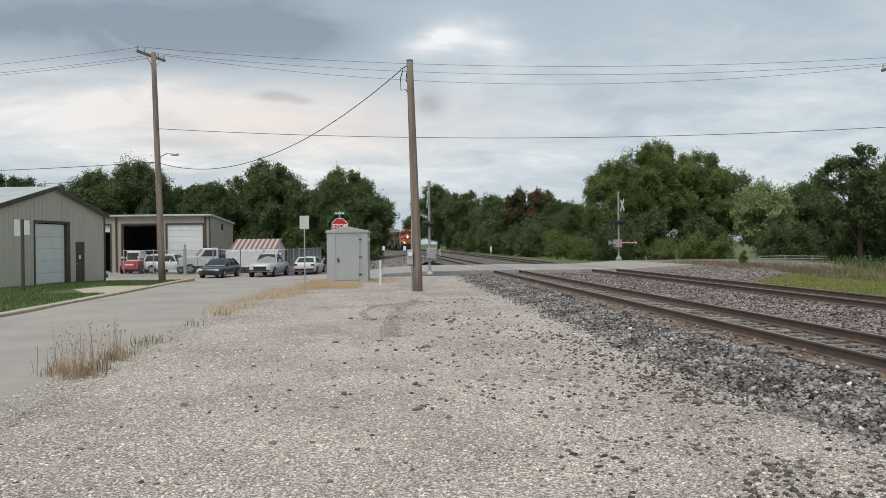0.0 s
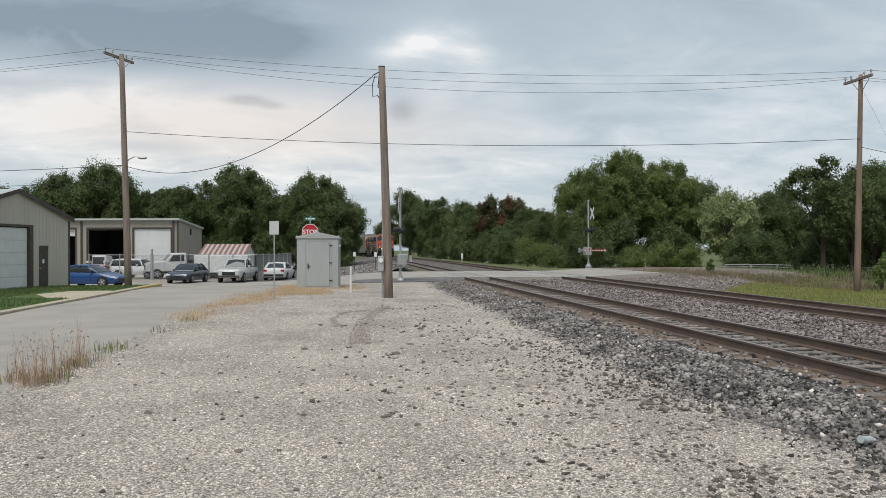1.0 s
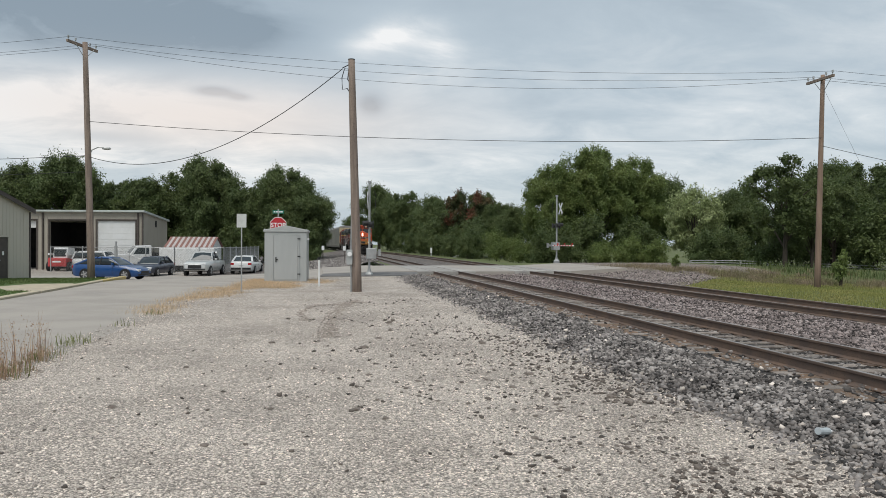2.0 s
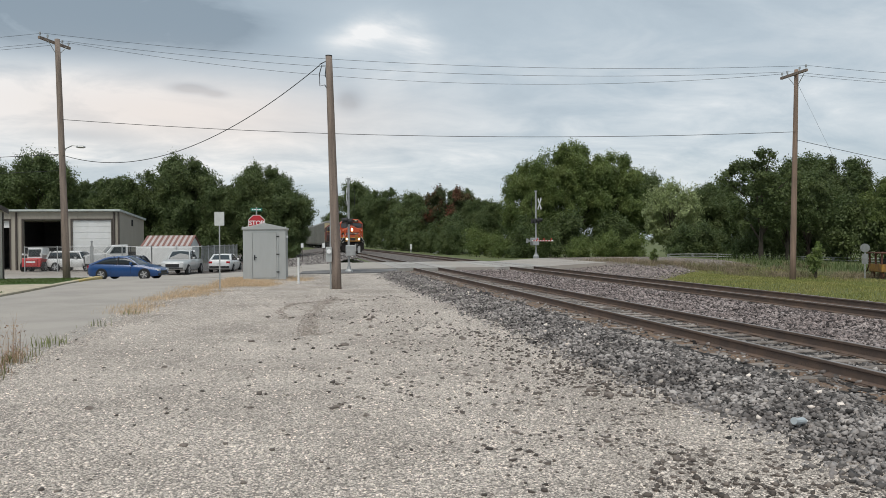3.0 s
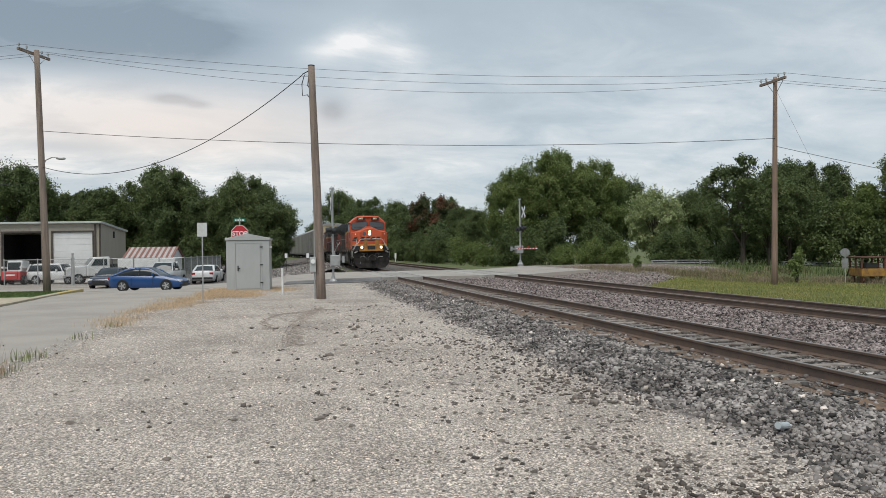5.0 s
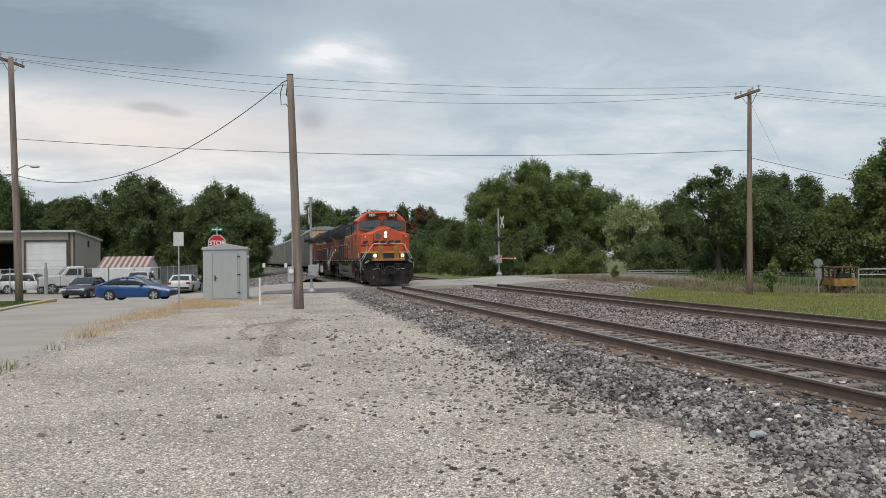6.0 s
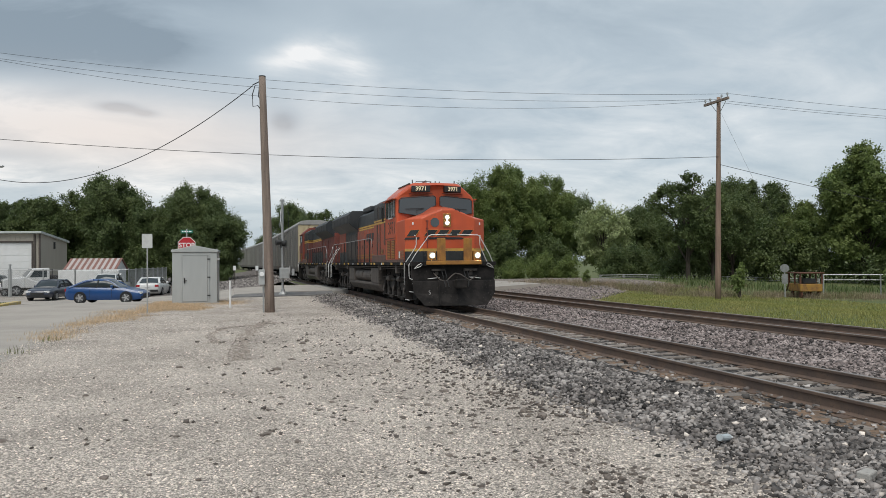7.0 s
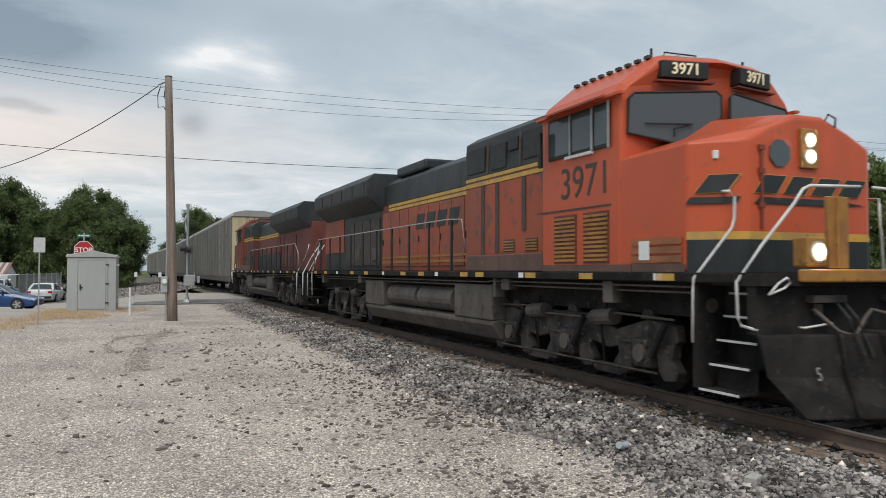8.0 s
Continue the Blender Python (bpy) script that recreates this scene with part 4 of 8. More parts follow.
def build_poles():
    def pole(name, base, top, r0, r1, mt, label):
        t = thing(name, pose(*base), label, "utility pole", "utility poles")
        d = Vector(top) - Vector(base)
        ms = Mesh()
        ms.tube([d * k / 8 - (Vector((0, 0, 0.4)) if k == 0 else Vector()) for k in range(9)], r0, 14, r1)
        ms.smooth = True
        part("shaft", ms, mt, t)
        return t, d

    t, d = pole("utility_pole", (1.56, 29.15, 0), (1.30, 29.0, 8.88), 0.185, 0.125, M_POLE, "weathered brown wooden utility pole with a conduit riser")
    part("conduit", Mesh().tube([(-0.24, -0.05, -0.1), (-0.25, -0.05, 1.0), (-0.23, -0.05, 3.0), (-0.28, -0.06, 7.6)], 0.03, 8), M_GALV, t, "grey conduit running up the pole")
    part("meter_box", Mesh().box(-0.42, -0.20, -0.22, -0.02, 1.05, 1.62), M_HUT, t, "grey meter box", bevel=0.015)
    part("meter", Mesh().disc((-0.31, -0.25, 1.45), 0.085, "y", 0.10, 16), M_SIGNWHITE, t, "round white meter")
    ms = Mesh().tube([(-0.28, -0.06, 7.6), (-0.42, -0.08, 7.8), (-0.60, -0.08, 7.75), (-0.62, -0.08, 8.2), (-0.52, -0.08, 8.55), (-0.36, -0.06, 8.55), (-0.40, -0.06, 8.15), (-0.28, -0.05, 7.95)], 0.018, 6)
    part("drip_loop", ms, M_WIRE, t, "black looping service wires")
    part("cap", Mesh().disc((d.x, d.y, d.z + 0.015), 0.13, "z", 0.03, 14), M_BLACK, t)

    t, d = pole("utility_pole", (-11.75, 42.4, -0.1), (-12.12, 42.5, 12.45), 0.19, 0.13, M_POLE, "tall grey-brown utility pole with a crossarm and street lamp")
    a = Vector((0.46, 1.0, -0.02))
    arm(t, d - Vector((0, 0, 0.18)), a)
    ms = Mesh().tube([(d.x * 0.5, d.y * 0.5, 6.4), (d.x * 0.5 + 0.2, 0.0, 6.85), (d.x * 0.5 + 0.55, -0.1, 7.0), (d.x * 0.5 + 0.8, -0.12, 6.98)], 0.028, 6)
    lamp = part("lamp_arm", ms, M_GALV, t, "curved grey lamp bracket")
    x0 = d.x * 0.5 + 0.8
    part("lamp_head", Mesh().loft([[(x0 + u, -0.12 + 0.11 * w * math.cos(k * math.pi / 4), 6.93 + 0.07 * w * math.sin(k * math.pi / 4)) for k in range(8)] for u, w in ((-0.06, 0.5), (0.06, 1.0), (0.3, 1.0), (0.38, 0.5))]), M_GALV, lamp, "grey cobra-head lamp")

    t, d = pole("utility_pole", (25.75, 35.4, -0.4), (25.98, 35.4, 10.75), 0.165, 0.105, M_POLE_RED, "reddish brown wooden utility pole with a crossarm")
    arm(t, d - Vector((0, 0, 0.25)), Vector((0.0, 1.05, 0.0)))


def arm(t, at, half):
    ms = Mesh()
    n = half.normalized()
    side = Vector((n.y, -n.x, 0)) * 0.06
    up = Vector((0, 0, 0.065))
    ms.loft([[at + half * k + side * sx * 1.0 + up * sz + Vector((n.y, -n.x, 0)) * -0.16 for sx, sz in ((-1, -1), (1, -1), (1, 1), (-1, 1))] for k in (-1, 1)])
    bar = part("crossarm", ms, M_POLE, t, "wooden crossarm")
    for k in (-0.92, -0.45, 0.5, 0.92):
        p = at + half * k + Vector((n.y, -n.x, 0)) * -0.16
        part("insulator", Mesh().cyl(p + up, p + up + Vector((0, 0, 0.12)), 0.02, 6).cyl(p + up + Vector((0, 0, 0.10)), p + up + Vector((0, 0, 0.22)), 0.05, 8), M_GALV, bar, "grey insulator")
    for k in (-0.6, 0.6):
        part("brace", Mesh().tube([at + half * k - up, at - Vector((0, 0, 0.7))], 0.018, 5), M_GALV, bar)


def span(name, a, b, sag, r, label, n=28):
    a, b = Vector(a), Vector(b)
    pts = [a.lerp(b, i / n) - Vector((0, 0, 4 * sag * (i / n) * (1 - i / n))) for i in range(n + 1)]
    return tagged(part(name, Mesh().tube(pts, r, 5), M_WIRE), label, "cable", "overhead wires")


def build_wires():
    L, R = Vector((-12.12, 42.5, 12.45)), Vector((25.98, 35.4, 10.72))
    la, ra = Vector((0.46, 1.0, 0)), Vector((0, 1.05, 0))
    for k, q, sag in ((-0.92, -0.92, 0.75), (0.5, 0.45, 0.85), (0.92, 0.92, 1.25)):
        a, b = L + la * k + Vector((0, 0, 0.05)), R + ra * q + Vector((0, 0, 0.02))
        span("overhead_wire", a, b, sag, 0.0085, "thin dark overhead power line between poles")
        span("overhead_wire", a, a + Vector((-42, 8, -0.3)), 1.0, 0.0085, "thin dark overhead power line between poles")
        span("overhead_wire", b, b + Vector((40, -8.0, -0.8)), 0.9, 0.0085, "thin dark overhead power line between poles")
    span("overhead_wire", (-11.95, 42.4, 8.26), (25.85, 35.3, 7.46), 0.54, 0.014, "heavier communication cable between the poles")
    span("overhead_wire", (25.85, 35.3, 7.05), (46, 30.0, 2.75), 0.25, 0.013, "heavier communication cable between the poles")
    span("overhead_wire", (-11.95, 42.4, 6.45), (-40, 46, 6.4), 0.4, 0.016, "service cable running back from the pole")
    span("overhead_wire", (-11.95, 42.4, 5.6), (-40, 52, 5.6), 0.2, 0.012, "service cable running back from the pole")
    span("overhead_wire", (0.95, 29.0, 8.52), (-11.9, 42.4, 6.4), 1.62, 0.016, "twisted service drop sagging between two poles", 40)
    span("overhead_wire", (0.95, 29.0, 8.55), (1.3, 29.0, 8.75), 0.0, 0.02, "short service wire at the pole top", 4)
    span("guy_wire", (26.0, 35.4, 10.1), (29.8, 33.0, -0.3), 0.0, 0.005, "thin guy wire from the pole to the ground", 6)


def build_signals():
    """Crossing signals: mast, crossbuck, a pair of lamps, the gate machine and its arm."""
    for x, y, z, h, turn, far in ((2.95, 42.6, 0.08, 5.2, -90, False), (18.75, 57.2, 0.50, 5.15, 90, True)):
        s = thing("crossing_signal", pose(x, y, z, 0, 0, turn), "silver level crossing signal with crossbuck, lamps and gate" + (", its gate lowered" if far else ""), "crossing signal", "crossing signals")
        part("mast", Mesh().cyl((0, 0, 0.2), (0, 0, h), 0.065, 14), M_GALV, s, "silver tubular mast")
        part("base", Mesh().loft([[(r * math.cos(k * math.pi / 4 + 0.4), r * math.sin(k * math.pi / 4 + 0.4), zz) for k in range(8)] for r, zz in ((0.24, -0.2), (0.24, 0.06), (0.12, 0.2), (0.11, 0.34))]), M_GALV, s, "bolted foot")
        zc = h - 0.95
        cb = part("crossbuck", Mesh().box(-0.6, 0.6, -0.105, -0.095, -0.11, 0.11), M_SIGNWHITE, s, "white crossbuck blades", at=pose(0, -0.2 if far else 0, zc, 0, 45, 0))
        part("blade", Mesh().box(-0.6, 0.6, -0.117, -0.107, -0.11, 0.11), M_SIGNWHITE, s, "white crossbuck blade", at=pose(0, -0.2 if far else 0, zc, 0, -45, 0))
        for b, dx in ((cb, 0),):
            for q in (-0.42, -0.28, 0.28, 0.42):
                part("bar", Mesh().box(q - 0.045, q + 0.045, -0.111, -0.1055, -0.05, 0.05), M_BLACK, b, "dark bar")
        lampbar = part("lamp_crossarm", Mesh().cyl((-0.48, 0, 2.95), (0.48, 0, 2.95), 0.035, 8), M_GALV, s, "crossarm for the lamps")
        for sx in (-0.42, 0.42):
            part("lamp_target", Mesh().disc((sx, -0.09, 2.85), 0.27, "y", 0.015, 20), M_BLACK, lampbar, "round black lamp target")
            part("lamp_housing", Mesh().cyl((sx, -0.08, 2.85), (sx, 0.12, 2.85), 0.16, 14), M_BLACK, lampbar, "black lamp housing")
            part("visor", Mesh().tube([(sx, -0.10, 2.93), (sx, -0.36, 2.91)], 0.14, 12), M_BLACK, lampbar, "black visor")
            part("rear_lamp", Mesh().disc((sx, 0.20, 2.85), 0.22, "y", 0.015, 20), M_BLACK, lampbar, "round black lamp target")
        box = part("gate_machine", Mesh().box(-0.34, 0.34, -0.16, 0.36, 0.92, 1.52), M_GALV, s, "silver gate machine box", bevel=0.03)
        part("cover", Mesh().box(-0.29, 0.29, 0.365, 0.385, 0.98, 1.46), M_GALV, box, bevel=0.008)
        part("bell", Mesh().disc((0, 0, h + 0.05), 0.11, "z", 0.12, 12), M_GALV, s, "bell on the mast top")
        part("counterweight", Mesh().box(-0.25, 0.75, 0.48, 0.54, 1.20, 1.36).box(0.5, 0.78, 0.46, 0.58, 1.1, 1.46), M_GALV, s, "counterweight arm")
        if far:
            g = part("gate_arm", Mesh().box(-5.2, -0.3, 0.40, 0.45, 1.24, 1.33), M_SIGNWHITE, s, "red and white striped gate arm", at=pose(0, 0, 0))
            for k in range(7):
                part("stripe", Mesh().box(-1.07 - k * 0.64, -0.75 - k * 0.64, 0.396, 0.454, 1.237, 1.333), M_REDPAINT, g, "red stripe")
            for yy in (1.6, 3.2, 4.9):
                part("gate_lamp", Mesh().cyl((-yy, 0.425, 1.335), (-yy, 0.425, 1.46), 0.05, 8), M_REDPAINT, g, "small red lamp")
        else:
            g = part("gate_arm", Mesh().box(0.40, 0.45, 0.32, 0.38, 1.2, 1.6), M_GALV, s, "raised gate arm stub")
        part("antenna_bracket", Mesh().cyl((-0.34, 0, h - 0.42), (0.34, 0, h - 0.42), 0.02, 6).cyl((-0.22, 0, h - 0.30), (0.26, 0, h - 0.30), 0.015, 6), M_GALV, s, "bracket near the top")
        part("cable", Mesh().tube([(0.0, 0.25, h - 0.42), (0.03, 0.36, h - 0.7), (0.0, 0.34, h - 1.2), (0, 0.30, h - 1.7), (0, 0.08, h - 2.0)], 0.014, 6), M_WIRE, s, "hanging cable loop")


build_hut()
build_signs()
build_poles()
build_wires()
build_signals()


# ---------------------------------------------------------------- buildings
M_RUSTROOF = material("rusty_roof_sheet", (0.25, 0.125, 0.105), 0.85, second=(0.20, 0.11, 0.09), scale=3)
M_PALEROOF = material("pale_roof_sheet", (0.46, 0.42, 0.40), 0.7, second=(0.40, 0.35, 0.33), scale=3)
M_MESHWIRE = material("fence_wire", (0.26, 0.265, 0.265), 0.55, 0.5)


def ribs(u0, u1, z0, z1, put, pitch=0.3, holes=()):
    """Siding ribs between u0 and u1, left out where an opening is."""
    ms = Mesh()
    u = u0 + pitch
    while u < u1 - 0.05:
        top = z1(u) if callable(z1) else z1
        lo = z0
        for a, b, h0, h1 in holes:
            if a - 0.08 < u < b + 0.08:
                lo = h1 + 0.1
        if top - lo > 0.2:
            put(ms, u, lo, top)
        u += pitch
    return ms


def build_gable_building():
    """Metal workshop with its gable end to the street. Local x runs along the gable wall, y goes back into it."""
    b = thing("metal_workshop", pose(-16.57, 33.9, -0.05, 0, 0, 79.8), "tan steel-sided workshop with a low gabled roof", "building")
    W, H, R, D = 9.15, 3.58, 4.78, 16.0
    slope = lambda u: H + (R - H) * (1 - abs(u - W / 2) / (W / 2))
    holes = ((3.05, 5.85, 0.0, 3.05), (6.35, 7.2, 0.0, 2.15))
    panels = [Mesh() for _ in range(5)]
    ms, m2, m3, m4, m5 = panels
    ms.prism([(0, 0), (3.05, 0), (3.05, slope(3.05)), (0, H)], 0.0, 0.2, "y")
    m2.prism([(3.05, 3.05), (5.85, 3.05), (5.85, slope(5.85)), (W / 2, R), (3.05, slope(3.05))], 0.0, 0.2, "y")
    m3.prism([(5.85, 0), (6.35, 0), (6.35, slope(6.35)), (5.85, slope(5.85))], 0.0, 0.2, "y")
    m4.prism([(6.35, 2.15), (7.2, 2.15), (7.2, slope(7.2)), (6.35, slope(6.35))], 0.0, 0.2, "y")
    m5.prism([(7.2, 0), (W, 0), (W, H), (7.2, slope(7.2))], 0.0, 0.2, "y")
    for one in panels:
        part("gable_wall", one, M_TAN_PALE, b)
    part("siding_ribs", ribs(0, W, 0.0, lambda u: slope(u) - 0.1, lambda m, u, lo, hi: m.box(u - 0.012, u + 0.012, -0.010, -0.001, lo, hi), 0.305, holes), M_TAN_PALE, b)
    part("side_wall", Mesh().box(W - 0.2, W, 0.205, D, 0, H), M_TAN_PALE, b)
    part("side_wall", Mesh().box(0, 0.2, 0.205, D, 0, H), M_TAN_PALE, b)
    part("back_wall", Mesh().prism([(0.205, 0), (W - 0.205, 0), (W - 0.205, H), (W / 2, R - 0.02), (0.205, H)], D - 0.2, D, "y"), M_TAN_PALE, b)
    for s in (0, 1):
        e = 0 if s == 0 else W
        o = -0.18 if s == 0 else 0.18
        part("roof", Mesh().prism([(e + o, H - 0.04), (W / 2, R), (W / 2, R + 0.08), (e + o, H + 0.05)], -0.15, D + 0.1, "y"), M_ROOF, b, "pale green-white steel roof")
        part("rake_trim", Mesh().prism([(e + o * 1.1, H - 0.17), (W / 2, R - 0.10), (W / 2, R + 0.10), (e + o * 1.1, H + 0.07)], -0.19, -0.152, "y"), M_BROWN, b, "dark brown roof trim")
    part("corner_trim", Mesh().box(W - 0.1, W + 0.02, -0.03, 0.1, 0, H - 0.1), M_BROWN, b, "dark brown corner trim")
    door = part("overhead_door", Mesh().box(3.06, 5.55, 0.11, 0.16, 0.0, 3.0), M_DOORW, b, "white overhead door")
    for k in range(5):
        part("panel", Mesh().box(3.10, 5.50, 0.09, 0.108, 0.04 + k * 0.59, 0.58 + k * 0.59), M_DOORW, door, bevel=0.012)
    part("door_trim", Mesh().box(2.96, 3.05, -0.03, 0.1, 0, 3.16).box(3.052, 5.85, -0.03, 0.1, 3.055, 3.16).box(5.555, 5.85, -0.03, 0.16, 0, 3.05), M_BROWN, b, "dark brown door trim")
    d = part("entrance_door", Mesh().box(6.36, 7.19, 0.03, 0.08, 0.02, 2.14), M_BROWN, b, "dark brown entrance door", bevel=0.006)
    part("notice", Mesh().box(6.70, 6.86, 0.018, 0.028, 1.25, 1.45), M_SIGNWHITE, d, "small white notice")
    part("knob", Mesh().disc((6.45, 0.0, 1.0), 0.035, "y", 0.06, 10), M_GALV, d)


def build_yard_building():
    """Long low garage across the yard. Local x runs along its front to the left, y goes back."""
    b = thing("metal_garage", pose(-15.2, 70.5, -0.60, 0, 0, 180 - 7.5), "tan steel garage with open bays and a white overhead door", "building")
    W, H, D = 21.0, 5.12, 6.2
    holes = [(0.7, 4.05, 0, 4.4), (5.0, 8.2, 0, 4.4), (9.35, 11.9, 0, 4.4), (14.4, 18, 0, 4.4)]
    x = 0.0
    for a, c, _, top in holes:
        part("front_wall", Mesh().box(x, a, -0.2, 0, 0, H), M_TAN, b)
        part("lintel", Mesh().box(a, c, -0.2, 0, top, H), M_TAN, b)
        x = c
    part("front_wall", Mesh().box(x, W, -0.2, 0, 0, H), M_TAN, b)
    part("siding_ribs", ribs(0, W, 0, H - 0.25, lambda m, u, lo, hi: m.box(u - 0.025, u + 0.025, 0.001, 0.025, lo, hi), 0.4, holes), M_TAN, b)
    part("side_wall", Mesh().prism([(0, 0), (0, H + 0.12), (-D, H - 0.55), (-D, 0)], 0.0, 0.2, "x"), M_TAN, b).matrix_basis = pose(0, -0.205, 0)
    part("side_wall", Mesh().box(W - 0.2, W, -D, -0.205, 0, H - 0.5), M_TAN, b)
    part("back_wall", Mesh().box(0.205, W - 0.205, -D, -D + 0.2, 0, H - 0.6), M_TAN, b)
    part("roof", Mesh().prism([(0.25, H + 0.02), (0.25, H + 0.20), (-D - 0.3, H - 0.42), (-D - 0.3, H - 0.60)], -0.2, W + 0.2, "x"), M_ROOF, b, "pale low-pitched steel roof")
    part("gutter", Mesh().box(-0.2, W + 0.2, 0.255, 0.40, H + 0.04, H + 0.20), M_ROOF, b, "pale gutter along the eave", bevel=0.02)
    for x in (-0.02, 0.38, 8.7, 13.2):
        part("downspout", Mesh().box(x, x + 0.13, 0.03, 0.14, 0, H - 0.03), M_BROWN, b, "dark brown downspout")
    for a, c, _, top in holes:
        part("bay_trim", Mesh().box(a - 0.12, a - 0.002, 0.004, 0.06, 0, top).box(c + 0.002, c + 0.12, 0.004, 0.06, 0, top).box(a - 0.12, c + 0.12, 0.004, 0.06, top + 0.002, top + 0.12), M_BROWN, b, "dark brown bay trim")
    door = part("overhead_door", Mesh().box(0.71, 4.04, -0.16, -0.11, 0, 4.38), M_DOORW, b, "white overhead door")
    for k in range(8):
        part("panel", Mesh().box(0.74, 4.01, -0.108, -0.09, 0.03 + k * 0.545, 0.545 + k * 0.545), M_DOORW, door, bevel=0.012)
    part("rolled_door", Mesh().box(9.4, 11.85, -0.3, -0.21, 3.75, 4.38), M_DOORW, b, "white door rolled up in the bay")
    part("floor", Mesh().box(0.2, W - 0.2, -D + 0.2, 0.0, -0.05, 0.03), M_CONCRETE, b)
    # near-black inner walls: the shade in the open bays put into their colour
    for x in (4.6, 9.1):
        part("partition", Mesh().box(x, x + 0.15, -D + 0.26, -0.205, 0.035, H - 0.8), M_DARK, b, "inner wall, the bay's shade put into its colour")
    part("inner_lining", Mesh().box(0.21, W - 0.21, -D + 0.21, -D + 0.25, 0, H - 0.75), M_DARK, b, "back lining, the bay's shade put into its colour")
    part("wall_vent", Mesh().box(-0.03, -0.002, -3.4, -3.0, 3.9, 4.5), M_DARK, b, "small dark wall vent")


def build_shed():
    b = thing("small_shed", pose(-12.9, 68.6, -0.58, 0, 0, -6), "small white shed with a striped rusty roof", "shed")
    W, H, R, D = 3.9, 2.12, 2.95, 3.6
    part("cabin", Mesh().box(0, W, 0, D, 0, H), M_WHITE, b)
    part("gable", Mesh().prism([(0, H), (D, H), (D / 2, R - 0.05)], 0.0, W, "x"), M_WHITE, b)
    for s in (0, 1):
        n = 19
        for k in range(n):
            x0, x1 = -0.15 + (W + 0.3) * k / n, -0.15 + (W + 0.3) * (k + 1) / n - 0.01
            ys = (-0.2, D / 2) if s == 0 else (D + 0.2, D / 2)
            part("roof_sheet", Mesh().prism([(ys[0], H - 0.08), (ys[1], R), (ys[1], R + 0.04), (ys[0], H - 0.03)], x0, x1, "x"), (M_RUSTROOF, M_PALEROOF)[k % 2], b, ("rust-red roof sheet", "pale roof sheet")[k % 2])
    part("door_panel", Mesh().box(2.4, 3.3, -0.03, -0.002, 0, 1.95), M_WHITE, b, "white door")
    s = thing("storage_trailer", pose(-8.7, 66.0, -0.58, 0, 0, -6), "low white box trailer behind the fence", "trailer")
    part("box", Mesh().box(-4.4, 0.2, 0, 1.4, 0.5, 2.0), M_WHITE, s, bevel=0.05)
    part("skirt", Mesh().box(-4.2, 0.0, 0.1, 1.3, 0.3, 0.495), M_BLACK, s, "dark frame")
    for x in (-3.2, -2.3):
        part("wheel", Mesh().disc((x, 0.12, 0.32), 0.32, "y", 0.2, 16), M_BLACK, s, "black wheel")


def fence_run(f, a, b, h, posts, z):
    a, b = Vector((*a, 0)), Vector((*b, 0))
    n, d = posts, b - a
    for k in range(n + 1):
        p = a + d * k / n
        q = part("post", Mesh().cyl((p.x, p.y, z - 0.3), (p.x, p.y, z + h + 0.05), 0.045, 8), M_GALV, f)
        part("cap", Mesh().disc((p.x, p.y, z + h + 0.07), 0.055, "z", 0.04, 8), M_GALV, q)
    part("top_rail", Mesh().cyl((a.x, a.y, z + h), (b.x, b.y, z + h), 0.028, 6), M_GALV, f)
    part("bottom_wire", Mesh().cyl((a.x, a.y, z + 0.06), (b.x, b.y, z + 0.06), 0.008, 4), M_GALV, f)
    ms, L, t = Mesh(), d.length, 0.0
    u = d.normalized()
    while t < L + h:
        for s in (1, -1):
            t0, t1 = (t - h, t) if s == 1 else (t, t - h)
            z0, z1 = z + 0.05, z + h
            if min(t0, t1) < 0:
                k = (0 - min(t0, t1)) / h
                if s == 1:
                    t0, z0 = 0, z + 0.05 + h * k
                else:
                    t1, z1 = 0, z + h - h * k
            if max(t0, t1) > L:
                k = (max(t0, t1) - L) / h
                if s == 1:
                    t1, z1 = L, z + h - h * k
                else:
                    t0, z0 = L, z + 0.05 + h * k
            p, q = a + u * t0, a + u * t1
            ms.tube([(p.x, p.y, z0), (q.x, q.y, z1)], 0.0045, 3)
        t += 0.13
    tagged(part("wire_mesh", ms, M_MESHWIRE, f), kind="stuff")


M_OLDWHITE = material("weathered_white_boards", (0.40, 0.40, 0.385), 0.8, second=(0.28, 0.28, 0.27), scale=3)


